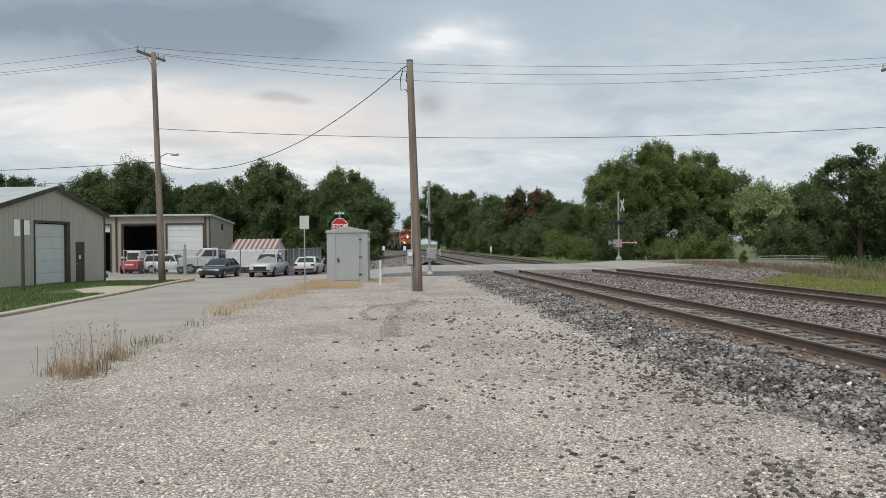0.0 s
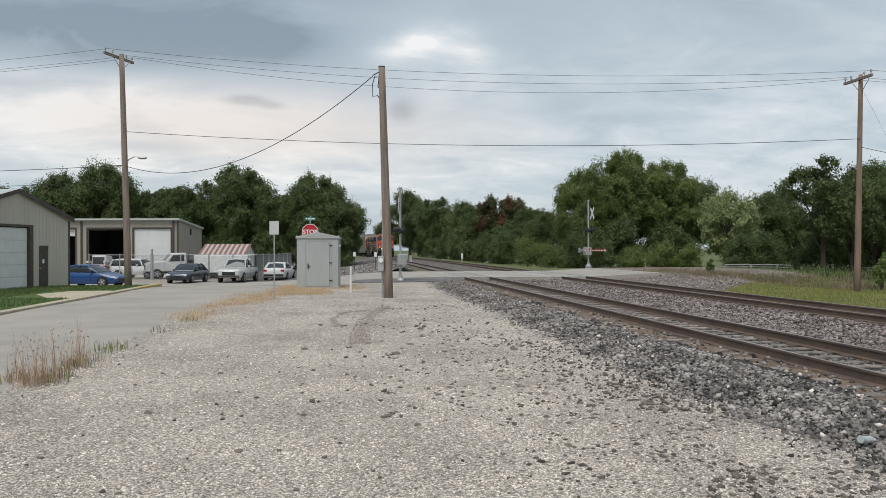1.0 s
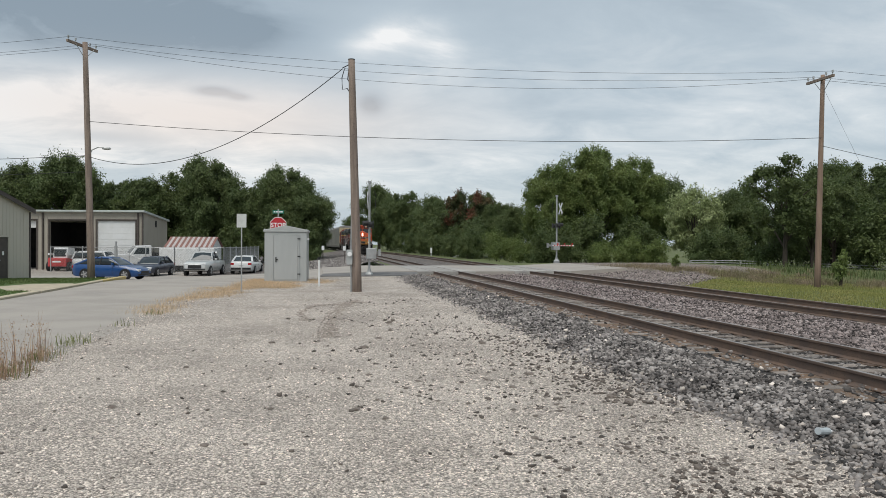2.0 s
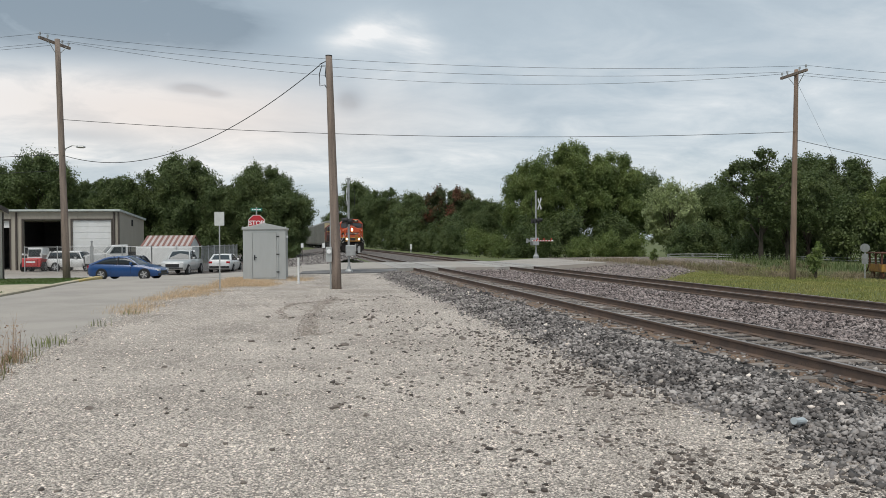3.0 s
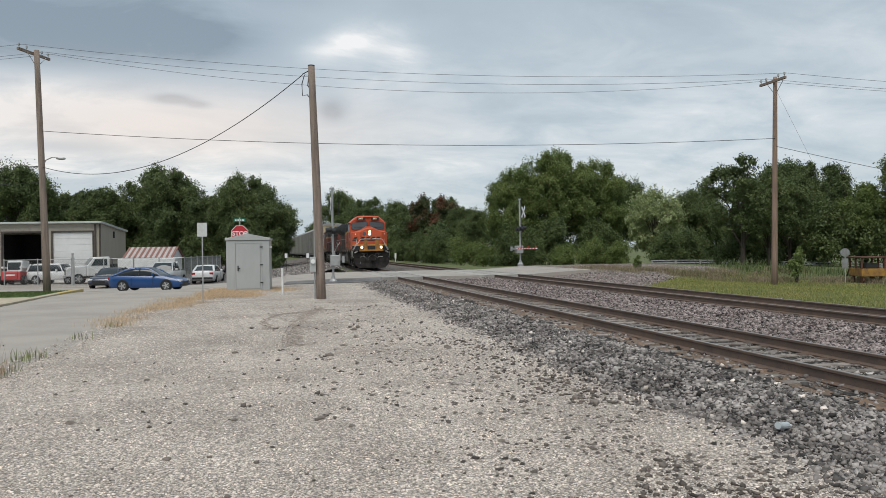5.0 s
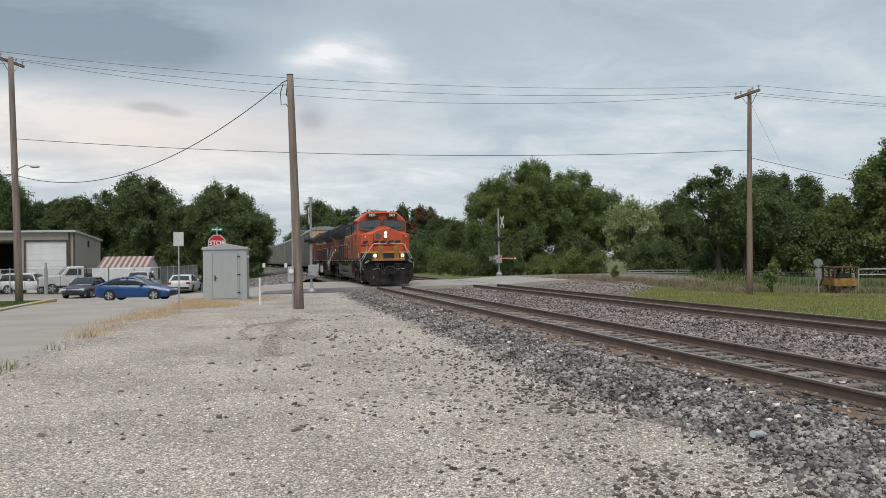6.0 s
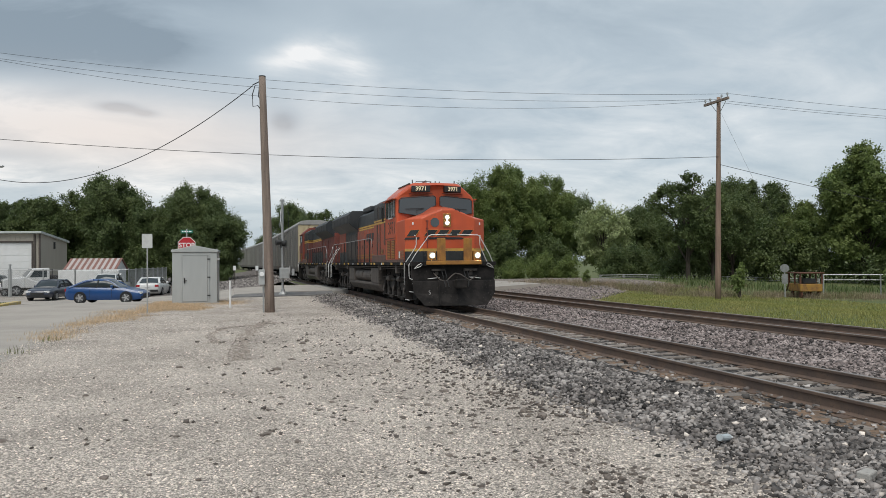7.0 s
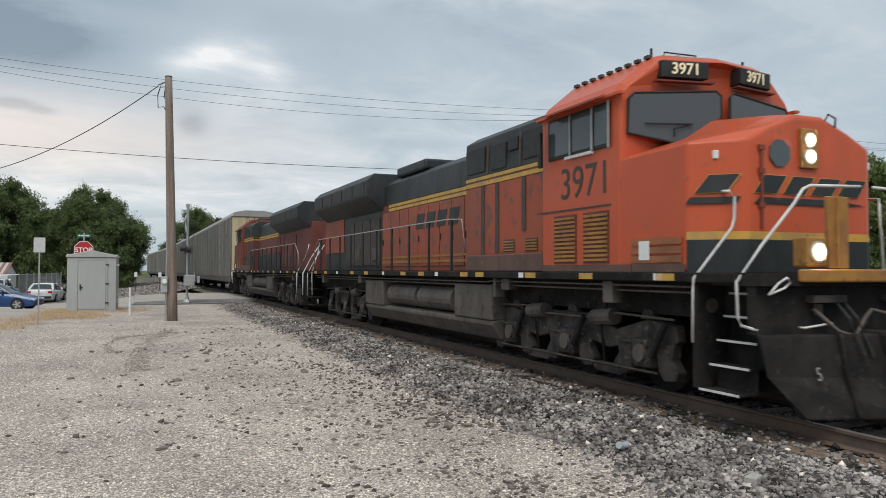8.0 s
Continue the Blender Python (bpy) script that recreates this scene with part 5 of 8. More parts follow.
def build_fences():
    f = thing("chain_link_fence", pose(0, 0, 0), "galvanised chain-link fence with a sliding gate", "fence")
    fence_run(f, (-21.5, 66.2), (-16.1, 64.5), 2.05, 2, -0.58)
    fence_run(f, (-15.9, 64.4), (-11.2, 63.0), 2.05, 2, -0.58)
    fence_run(f, (-11.2, 63.0), (-7.3, 62.3), 2.05, 2, -0.58)
    fence_run(f, (-7.3, 62.3), (-6.2, 84.0), 2.05, 7, -0.58)
    part("gate_brace", Mesh().cyl((-15.9, 64.37, 1.4), (-11.8, 63.14, -0.45), 0.022, 6), M_GALV, f, "diagonal gate brace")
    part("gate_post", Mesh().cyl((-16.0, 64.45, -0.8), (-16.0, 64.45, 1.85), 0.07, 10).disc((-16.0, 64.45, 1.9), 0.1, "z", 0.1, 8), M_GALV, f, "tall gate post")
    # posts and boards made low and thin to fit the camera's view
    f = thing("board_fence", pose(0, 0, 0), "white rail fence along the field, lowered to fit the camera's view", "fence")
    a, b, n = Vector((33.2, 63.0)), Vector((43.5, 47.5)), 8
    for k in range(n + 1):
        p = a.lerp(b, k / n)
        z = ground_z(p.x, p.y) - 0.05
        part("post", Mesh().box(p.x - 0.07, p.x + 0.07, p.y - 0.07, p.y + 0.07, z - 0.2, z + 0.36), M_OLDWHITE, f)
        if k < n:
            q = a.lerp(b, (k + 1) / n)
            zq = ground_z(q.x, q.y) - 0.05
            for h in (0.12, 0.32):
                part("board", Mesh().tube([(p.x - 0.08, p.y - 0.08, z + h), (q.x - 0.08, q.y - 0.08, zq + h)], 0.035, 4), M_OLDWHITE, f)
    f = thing("field_fence", pose(0, 0, 0), "low galvanised pipe fence beside the tracks", "fence")
    for k in range(5):
        x, y = 33.5 + k * 2.2, 36.2 - k * 1.9
        part("post", Mesh().cyl((x, y, -0.6), (x, y, 0.95), 0.04, 8), M_GALV, f)
    part("rail", Mesh().cyl((33.5, 36.2, 0.9), (42.3, 28.6, 0.9), 0.03, 6), M_GALV, f)
    part("rail", Mesh().cyl((33.5, 36.2, 0.6), (42.3, 28.6, 0.6), 0.025, 6), M_GALV, f)


build_gable_building()
build_yard_building()
build_shed()
build_fences()


# ---------------------------------------------------------------- train
M_ORANGE = material("orange_loco_paint", (0.55, 0.092, 0.031), 0.42, second=(0.43, 0.078, 0.034), scale=0.9, mix=(0.4, 0.75), streak=3, fleck=(0.37, 0.088, 0.046), fleck_scale=7, fleck_cut=0.62, coat=0.15, bump=0.04, bump_scale=3)
M_ORANGE_DUSTY = material("dusty_orange_paint", (0.375, 0.080, 0.039), 0.55, second=(0.205, 0.070, 0.047), scale=0.8, mix=(0.36, 0.66), streak=4, fleck=(0.165, 0.075, 0.055), fleck_scale=4, fleck_cut=0.55, bump=0.05, bump_scale=4)
M_BROWNPANEL = material("brown_grimy_orange_panel", (0.34, 0.135, 0.055), 0.6, second=(0.20, 0.088, 0.045), scale=2.0, streak=0.3)
M_GRIME = material("brown_road_grime", (0.135, 0.078, 0.062), 0.75, second=(0.075, 0.052, 0.046), scale=1.6, streak=3, fleck=(0.19, 0.115, 0.085), fleck_scale=6, fleck_cut=0.6)
M_ORANGE_OLD = material("faded_orange_paint", (0.200, 0.046, 0.030), 0.6, second=(0.105, 0.036, 0.030), scale=1.1, streak=3, fleck=(0.085, 0.042, 0.036), fleck_scale=7, fleck_cut=0.56)
M_LGREEN = material("dark_green_black_paint", (0.018, 0.0215, 0.024), 0.5, second=(0.042, 0.044, 0.045), scale=1.2, streak=3, fleck=(0.062, 0.060, 0.057), fleck_scale=5, fleck_cut=0.64)
M_LYELLOW = material("yellow_stripe_paint", (0.60, 0.35, 0.06), 0.5, second=(0.40, 0.25, 0.085), scale=2.5, fleck=(0.26, 0.15, 0.06), fleck_scale=8, fleck_cut=0.6)
M_GOLD = material("grimy_yellow_paint", (0.38, 0.18, 0.038), 0.6, second=(0.25, 0.115, 0.035), scale=3, fleck=(0.16, 0.085, 0.04), fleck_scale=9, fleck_cut=0.62)
# grimy black steel, darkened further with the shade under the platforms
M_UNDER = material("shaded_grimy_black_steel", (0.012, 0.0112, 0.011), 0.85, spec=0.2, second=(0.032, 0.028, 0.026), scale=2.2, fleck=(0.055, 0.047, 0.041), fleck_scale=12, fleck_cut=0.62, bump=0.2, bump_scale=15)
M_TANK = material("dusty_grey_steel", (0.080, 0.068, 0.060), 0.7, second=(0.135, 0.115, 0.100), scale=1.8, streak=2, fleck=(0.05, 0.044, 0.04), fleck_scale=5, fleck_cut=0.58, bump=0.1, bump_scale=12)
M_RAILWHITE = material("white_handrail_paint", (0.74, 0.73, 0.71), 0.5, second=(0.58, 0.56, 0.53), scale=6)
M_TREAD = material("bright_wheel_steel", (0.42, 0.40, 0.39), 0.35, 0.8)
# lightened bluish tint: the sky's reflection put into the glass colour
M_GLASS = glass("sky_tinted_cab_glass", (0.075, 0.088, 0.096))
M_LAMP = glow("headlight_lens", (1.0, 0.72, 0.40), 0.55)
M_BULB = glow("headlight_bulb", (1.0, 0.86, 0.62), 150.0)
M_TRUCK = material("dusty_truck_casting", (0.066, 0.057, 0.051), 0.85, second=(0.016, 0.0145, 0.014), scale=3.2, fleck=(0.125, 0.108, 0.094), fleck_scale=11, fleck_cut=0.6, bump=0.35, bump_scale=18)
M_DITCH = glow("ditch_light_lens", (1.0, 0.78, 0.44), 0.55)
M_NUMBER = glow("lit_number_face", (0.80, 0.72, 0.48), 0.15)
M_RACK = material("galvanised_rack_panel", (0.225, 0.215, 0.196), 0.65, 0.15, second=(0.16, 0.148, 0.134), scale=0.8, streak=5, fleck=(0.135, 0.108, 0.088), fleck_scale=5, fleck_cut=0.60, per="object", spread=0.12)
M_RACKEND = material("cream_rusty_end_paint", (0.50, 0.42, 0.27), 0.7, second=(0.25, 0.13, 0.07), scale=1.6, mix=(0.52, 0.68), streak=4)
M_RACKROOF = material("dull_roof_steel", (0.34, 0.335, 0.32), 0.6, 0.2, second=(0.26, 0.25, 0.24), scale=1.0)


def rail_tube(name, pts, parent, mt=None, r=0.021, label=""):
    ms = Mesh().tube(pts, r, 8)
    ms.smooth = True
    return part(name, ms, mt or M_RAILWHITE, parent, label)


def wheelset(parent, y, r=0.53):
    w = part("wheelset", Mesh().cyl((-0.72, 0, 0), (0.72, 0, 0), 0.09, 10), M_UNDER, parent, "axle with two steel wheels", at=pose(0, y, r))
    for s in (-1, 1):
        ms = Mesh().disc((s * 0.735, 0, 0), r, "x", 0.13, 28).disc((s * 0.65, 0, 0), r + 0.03, "x", 0.03, 28).disc((s * 0.80, 0, 0), 0.12, "x", 0.05, 12)
        for k in range(3):
            a = k * 2 * math.pi / 3
            ms.disc((s * 0.803, 0.3 * math.cos(a), 0.3 * math.sin(a)), 0.05, "x", 0.012, 8)
        part("wheel", ms, M_UNDER, w, "grimy steel wheel")
    return w


def loco_truck(parent, y0, wheels):
    """Three-axle truck: side frames, axle boxes, springs and brake rigging."""
    t = part("truck_bolster", Mesh().box(-0.9, 0.9, y0 - 0.35, y0 + 0.35, 0.62, 0.95), M_UNDER, parent, "grimy black three-axle truck")
    for s in (-1, 1):
        out = [(-2.5, 0.72), (-2.45, 0.92), (-1.9, 0.98), (-1.2, 0.80), (-0.6, 0.98), (0.6, 0.98), (1.2, 0.80), (1.9, 0.98), (2.45, 0.92), (2.5, 0.72), (2.3, 0.60), (1.4, 0.60), (1.0, 0.52), (0.6, 0.60), (-0.6, 0.60), (-1.0, 0.52), (-1.4, 0.60), (-2.3, 0.60)]
        part("side_frame", Mesh().prism([(u + y0, w) for u, w in out], s * 1.02, s * 1.16, "x"), M_TRUCK, t, bevel=0.02)
        for a in (-1.85, 0.0, 1.85):
            ax = part("axle_box", Mesh().box(min(s * 1.0, s * 1.24), max(s * 1.0, s * 1.24), y0 + a - 0.2, y0 + a + 0.2, 0.34, 0.72), M_TRUCK, t, bevel=0.04)
            part("cover", Mesh().disc((s * 1.26, y0 + a, 0.53), 0.12, "x", 0.06, 12), M_TANK, ax)
            for q in (-0.34, 0.34):
                part("spring", Mesh().cyl((s * 1.1, y0 + a + q, 0.42), (s * 1.1, y0 + a + q, 0.64), 0.085, 10), M_UNDER, t)
            part("brake_shoe", Mesh().box(min(s * 0.9, s * 1.12), max(s * 0.9, s * 1.12), y0 + a + 0.50, y0 + a + 0.64, 0.22, 0.80), M_TRUCK, t, bevel=0.02)
            for q in (-1, 1):
                leg = [(y0 + a + q * u, w) for u, w in ((0.24, 0.66), (0.30, 0.30), (0.40, 0.20), (0.62, 0.22), (0.68, 0.34), (0.56, 0.48), (0.60, 0.68))]
                part("pedestal_leg", Mesh().prism(leg, s * 1.04, s * 1.19, "x"), M_TRUCK, t, bevel=0.02)
        for a in (-0.95, 0.95):
            part("brake_cylinder", Mesh().cyl((s * 1.2, y0 + a - 0.28, 0.98), (s * 1.2, y0 + a + 0.22, 0.94), 0.12, 12), M_TANK, t)
            part("sand_hose", Mesh().tube([(s * 1.2, y0 + a - 0.1, 1.2), (s * 1.24, y0 + a, 0.8), (s * 1.1, y0 + a + 0.1, 0.25)], 0.02, 6), M_UNDER, t)
        part("truck_pipe", Mesh().tube([(s * 1.22, y0 - 2.5, 1.00), (s * 1.22, y0 - 1.3, 1.03), (s * 1.22, y0 - 0.9, 0.93), (s * 1.22, y0 + 0.9, 0.93), (s * 1.22, y0 + 1.3, 1.03), (s * 1.22, y0 + 2.5, 1.0)], 0.018, 6), M_TANK, t, "thin brake pipe")
        part("brake_rod", Mesh().tube([(s * 1.25, y0 - 2.2, 0.30), (s * 1.25, y0 + 2.2, 0.30)], 0.02, 6), M_TRUCK, t, "brake rod")
        for a in (-1.85, 0.0, 1.85):
            part("damper", Mesh().tube([(s * 1.25, y0 + a - 0.52, 0.95), (s * 1.27, y0 + a - 0.24, 0.50)], 0.045, 8), M_UNDER, t, "slanted damper")
            part("spring_seat", Mesh().box(min(s * 1.0, s * 1.22), max(s * 1.0, s * 1.22), y0 + a - 0.46, y0 + a + 0.46, 0.645, 0.675), M_TRUCK, t, bevel=0.008)
            for q in (-0.1, 0.1):
                for w in (0.43, 0.63):
                    part("bolt", Mesh().disc((s * 1.25, y0 + a + q * 1.3, w), 0.025, "x", 0.03, 6), M_TRUCK, t)
            part("lifting_lug", Mesh().prism([(y0 + a - 0.16, 0.97), (y0 + a - 0.08, 1.10), (y0 + a + 0.08, 1.10), (y0 + a + 0.16, 0.97)], s * 1.05, s * 1.12, "x"), M_TRUCK, t)
        for a in (-1.0, 1.0):
            part("tie_bar", Mesh().prism([(y0 + a - 0.42, 0.24), (y0 + a - 0.30, 0.16), (y0 + a + 0.30, 0.16), (y0 + a + 0.42, 0.24), (y0 + a + 0.30, 0.30), (y0 + a - 0.30, 0.30)], s * 1.06, s * 1.16, "x"), M_TRUCK, t, bevel=0.015)
    for a in (-1.85, 0.0, 1.85):
        wheels.append((wheelset(parent, y0 + a), y0 + a, 0.53))


def loco(name, label, lead):
    """A road locomotive, nose towards -y, y = 0 at the front platform, z = 0 on the rails."""
    wheels = []
    L = thing(name, pose(0, 0, 0), label, "locomotive", "locomotives of the train")
    body = M_ORANGE if lead else M_ORANGE_OLD
    flank = M_ORANGE_DUSTY if lead else M_ORANGE_OLD
    # frame and walkway
    part("frame", Mesh().box(-1.1, 1.1, 0.4, 20.9, 1.05, 1.48), M_UNDER, L, "black underframe")
    sill = part("walkway", Mesh().box(-1.55, 1.55, 0.25, 21.1, 1.485, 1.60), M_UNDER, L, "black walkway along both sides", bevel=0.015)
    for s in (-1, 1):
        for k, y in enumerate((1.2, 1.42, 2.9, 4.5, 4.9, 6.4, 7.1, 8.6, 9.4, 10.6, 12.2, 13.6, 15.0, 16.8, 18.2, 19.6)):
            yellow = k % 3 != 1
            part("reflector", Mesh().box(min(s * 1.552, s * 1.557), max(s * 1.552, s * 1.557), y, y + (0.34 if yellow else 0.16), 1.50, 1.585), M_LYELLOW if yellow else M_SIGNWHITE, sill, "yellow reflector" if yellow else "white reflector")
        for z, xx in ((1.43, 1.46), (1.36, 1.40)):
            part("air_line", Mesh().tube([(s * xx, 1.0, z), (s * xx, 6.2, z), (s * xx, 6.5, z - 0.02), (s * xx, 14.2, z - 0.02), (s * xx, 20.2, z)], 0.016, 5), M_TANK, sill, "thin air line under the walkway")
        for y, dy, dz in ((2.55, 0.22, 0.30), (5.55, 0.30, 0.20), (6.05, 0.12, 0.34), (14.5, 0.30, 0.22), (18.9, 0.24, 0.28)):
            xs = sorted((s * 1.30, s * 1.48))
            part("valve_box", Mesh().box(xs[0], xs[1], y, y + dy, 1.48 - dz, 1.482), M_TANK, sill, "dusty valve box", bevel=0.012)
    # nose: wide, with a ridge in the middle and chamfered corners
    def nose_shell(z0, z1mid, grow, name_, mt, lab=""):
        rings = []
        stations = ((0.62 - grow, 0.95, 3.45, 3.13), (0.66 - grow, 1.03, 3.49, 3.14), (1.05, 1.49 + grow, 3.55, 3.13), (2.35, 1.51 + grow, 3.70, 3.10))
        for y, w, m, sd in stations[:3] if grow else stations:
            top = [(w, sd), (0.66, sd + (m - sd) * 0.50), (0.22, m)]
            rings.append([(-w, y, z0), (w, y, z0)] + [(u, y, min(q, z1mid)) for u, q in top] + [(-u, y, min(q, z1mid)) for u, q in top[::-1]])
        return part(name_, Mesh().loft(rings), mt, L, lab, bevel=0.0 if grow else 0.03)
    nose = nose_shell(1.60, 9.0, 0.0, "nose", body, "orange nose" if lead else "")
    nose_shell(1.602, 1.98, 0.006, "nose_band", M_LGREEN, "black band round the nose")
    nose_shell(1.982, 2.075, 0.008, "nose_stripe", M_LYELLOW, "yellow stripe round the nose")
    for sx in (-1, 1):
        xs = sorted((sx * 1.507, sx * 1.523))
        for z0, z1 in ((1.72, 1.80), (1.83, 1.91), (1.94, 2.02)):
            part("nose_side_slat", Mesh().box(xs[0], xs[1], 1.12, 2.06, z0, z1), M_BROWNPANEL, nose, "grimy brown-orange slat")
        part("nose_sill", Mesh().box(xs[0], xs[1], 1.07, 2.06, 1.605, 1.70), M_GRIME, nose, "dusty sill")
        part("marker_light", Mesh().box(sx * 1.24 - 0.03, sx * 1.24 + 0.03, 0.82, 0.88, 2.92, 3.02), M_SIGNWHITE, nose, "small white marker lamp", bevel=0.008)
    part("nose_grab_iron", Mesh().tube([(0.26, 0.64, 3.42), (0.28, 0.60, 3.52), (0.40, 0.60, 3.48), (0.44, 0.64, 3.36)], 0.012, 6), M_BLACK, nose, "dark grab iron on the nose")
    for z in (2.35, 2.75, 3.02):
        part("nose_door_hinge", Mesh().box(-0.83, -0.74, 0.590, 0.612, z, z + 0.06), M_ORANGE_OLD, nose)
    part("nose_door_seam", Mesh().box(-0.80, -0.765, 0.595, 0.618, 2.1, 3.05), M_ORANGE_OLD, nose)
    part("headlight_box", Mesh().box(-0.19, 0.09, 0.575, 0.625, 2.84, 3.32), M_GOLD, nose, "grimy yellow-brown headlight housing", bevel=0.015)
    for z in (2.98, 3.18):
        h = part("headlight", Mesh().disc((-0.05, 0.57, z), 0.080, "y", 0.02, 20), M_LAMP if lead else M_GLASS, nose, "round lit headlight")
        part("bulb", Mesh().disc((-0.05, 0.553, z), 0.042, "y", 0.02, 16), M_BULB if lead else M_GLASS, h)
        part("rim", Mesh().disc((-0.05, 0.577, z), 0.100, "y", 0.02, 20), M_GALV, h)
    part("nose_window", Mesh().prism([(-0.50 + 0.17 * math.cos(math.pi / 8 + k * math.pi / 4), 3.00 + 0.17 * math.sin(math.pi / 8 + k * math.pi / 4)) for k in range(8)], 0.598, 0.612, "y"), M_GLASS, nose, "small dark eight-sided window")
    if lead:
        def slanted(x0, x1, z0, z1, mt, y=0.590, lean=0.75, lab="plain dark slanted shape"):
            d = (z1 - z0) * lean
            part("emblem_bar", Mesh().prism([(x0, z0), (x1, z0), (x1 + d, z1), (x0 + d, z1)], y, y + 0.006, "y"), mt, nose, lab)
        for k, x in enumerate((-0.90, -0.46, -0.02, 0.42)):
            slanted(x, x + 0.36, 2.52, 2.74, M_LYELLOW, 0.606, lab="plain yellow edge of a slanted shape")
            slanted(x + 0.012, x + 0.346, 2.528, 2.733, M_LGREEN, 0.599)
        for x0, x1 in ((-0.9, 0.9),):
            part("emblem_bar", Mesh().prism([(x0, 2.40), (x1 - 0.7, 2.40), (x1, 2.425), (x1 - 0.5, 2.475), (x0 + 0.10, 2.475)], 0.603, 0.610, "y"), M_LGREEN, nose, "plain dark slanted bar")
        slope = pose(-1.03, 0.66, 0, 0, 0, -40.3)
        for z0, z1, u0, u1, mt in ((2.52, 2.74, -0.52, -0.16, M_LYELLOW), (2.528, 2.733, -0.508, -0.174, M_LGREEN), (2.40, 2.475, -0.62, -0.06, M_LGREEN)):
            d = (z1 - z0) * 0.75
            part("emblem_bar", Mesh().prism([(u0, z0), (u1, z0), (u1 + d, z1), (u0 + d, z1)], -0.024 if mt is M_LGREEN else -0.018, -0.012, "y"), mt, nose, "plain slanted shape", at=slope)
    # cab, its front slightly pointed in plan
    def section(w, z_side, w_top, z_top, z0=1.60):
        return [(-w, z0), (0, z0), (w, z0), (w, z_side), (w - 0.10, z_side + 0.14), (w_top, z_top - 0.04), (w_top - 0.15, z_top), (0, z_top), (-w_top + 0.15, z_top), (-w_top, z_top - 0.04), (-w + 0.10, z_side + 0.14), (-w, z_side)]

    def vee(ms):
        ms.v = [(x, y + 0.19 * abs(x) - 0.02, z) for x, y, z in ms.v]
        return ms
    rings = [[(x, y + v * abs(x), z) for x, z in section(1.52, zs, wt, zt)] for y, v, zs, wt, zt in ((2.02, 0.19, 3.96, 0.98, 4.48), (2.18, 0.19, 4.02, 0.95, 4.58), (4.35, 0.0, 4.02, 0.95, 4.58))]
    cab = part("cab", Mesh().loft(rings), body, L, "orange crew cab", bevel=0.035)
    for a, b in ((-1.60, -1.50), (1.50, 1.60)):
        part("cab_roof_edge", Mesh().box(a, b, 2.2, 4.4, 3.955, 3.99), body, L, "drip edge over the side windows")
        part("sun_awning", Mesh().add([(a * 0.99, 2.55, 4.02), (a * 0.99, 4.1, 4.02), (a * 1.13, 4.1, 3.93), (a * 1.13, 2.55, 3.93), (a * 0.99, 2.55, 4.0), (a * 0.99, 4.1, 4.0), (a * 1.13, 4.1, 3.91), (a * 1.13, 2.55, 3.91)],
             [(0, 1, 2, 3), (7, 6, 5, 4), (0, 4, 5, 1), (1, 5, 6, 2), (2, 6, 7, 3), (3, 7, 4, 0)]), flank, L, "sloping awning over the side windows")
    for s in (-1, 1):
        part("windshield", vee(Mesh().prism([(s * 0.09, 3.72), (s * 0.09, 4.00), (s * 0.15, 4.05), (s * 1.33, 3.97), (s * 1.40, 3.90), (s * 1.42, 3.46), (s * 0.70, 3.34)], 1.995, 2.05, "y")), M_GLASS, cab, "dark windshield pane")
        part("windshield_gasket", vee(Mesh().tube([(s * 0.08, 2.0, 3.70), (s * 0.08, 2.0, 4.01), (s * 0.15, 2.0, 4.07), (s * 1.34, 2.0, 3.99), (s * 1.42, 2.0, 3.91), (s * 1.44, 2.0, 3.45), (s * 0.72, 2.0, 3.33)], 0.018, 6)), M_BLACK, cab, "black window gasket")
        part("wiper", vee(Mesh().tube([(s * 0.78, 1.97, 3.42), (s * 0.80, 1.96, 3.52), (s * 0.52, 1.97, 3.60), (s * 1.2, 1.97, 3.58)], 0.011, 5)), M_BLACK, cab, "black wiper")
        nb = part("number_board", vee(Mesh().box(s * 0.62 - 0.34, s * 0.62 + 0.34, 1.97, 2.25, 4.22, 4.45)), M_BLACK, cab, "lit black number board", bevel=0.01)
        if lead:
            writing("number", "3971", 0.215, M_NUMBER, nb, pose(s * 0.62, 2.058, 4.335, 0, 0, s * 10.8), "white digits", bold=0.004)
        part("rain_lip", vee(Mesh().box(s * 0.62 - 0.42, s * 0.62 + 0.42, 1.95, 2.06, 4.16, 4.18)), M_ORANGE_OLD, cab)
        # side windows and armrest
        xs = sorted((s * 1.521, s * 1.545))
        w = part("side_window", Mesh().box(xs[0], xs[1], 2.50, 4.12, 3.30, 3.92), M_BLACK, cab, "black side window frame", bevel=0.01)
        for a, b in ((2.56, 2.86), (2.93, 3.44), (3.50, 4.06)):
            xg = sorted((s * 1.546, s * 1.552))
            part("pane", Mesh().box(xg[0], xg[1], a, b, 3.35, 3.88), M_GLASS, w, "dark glass pane")
        xf = sorted((s * 1.553, s * 1.575))
        part("window_post", Mesh().box(xf[0], xf[1], 2.49, 2.52, 3.28, 3.93).box(xf[0], xf[1], 2.88, 2.92, 3.3, 3.90).box(xf[0], xf[1], 3.45, 3.48, 3.3, 3.90), M_GALV, w, "bare metal window post")
        part("armrest", Mesh().box(xf[0], xf[1] + 0.03, 2.9, 3.6, 3.26, 3.30), M_RAILWHITE, w)
        mx = s * 1.66
        part("mirror", Mesh().box(mx - 0.03, mx + 0.03, 4.12, 4.20, 3.2, 3.75), M_BLACK, w, "narrow folding mirror", bevel=0.01)
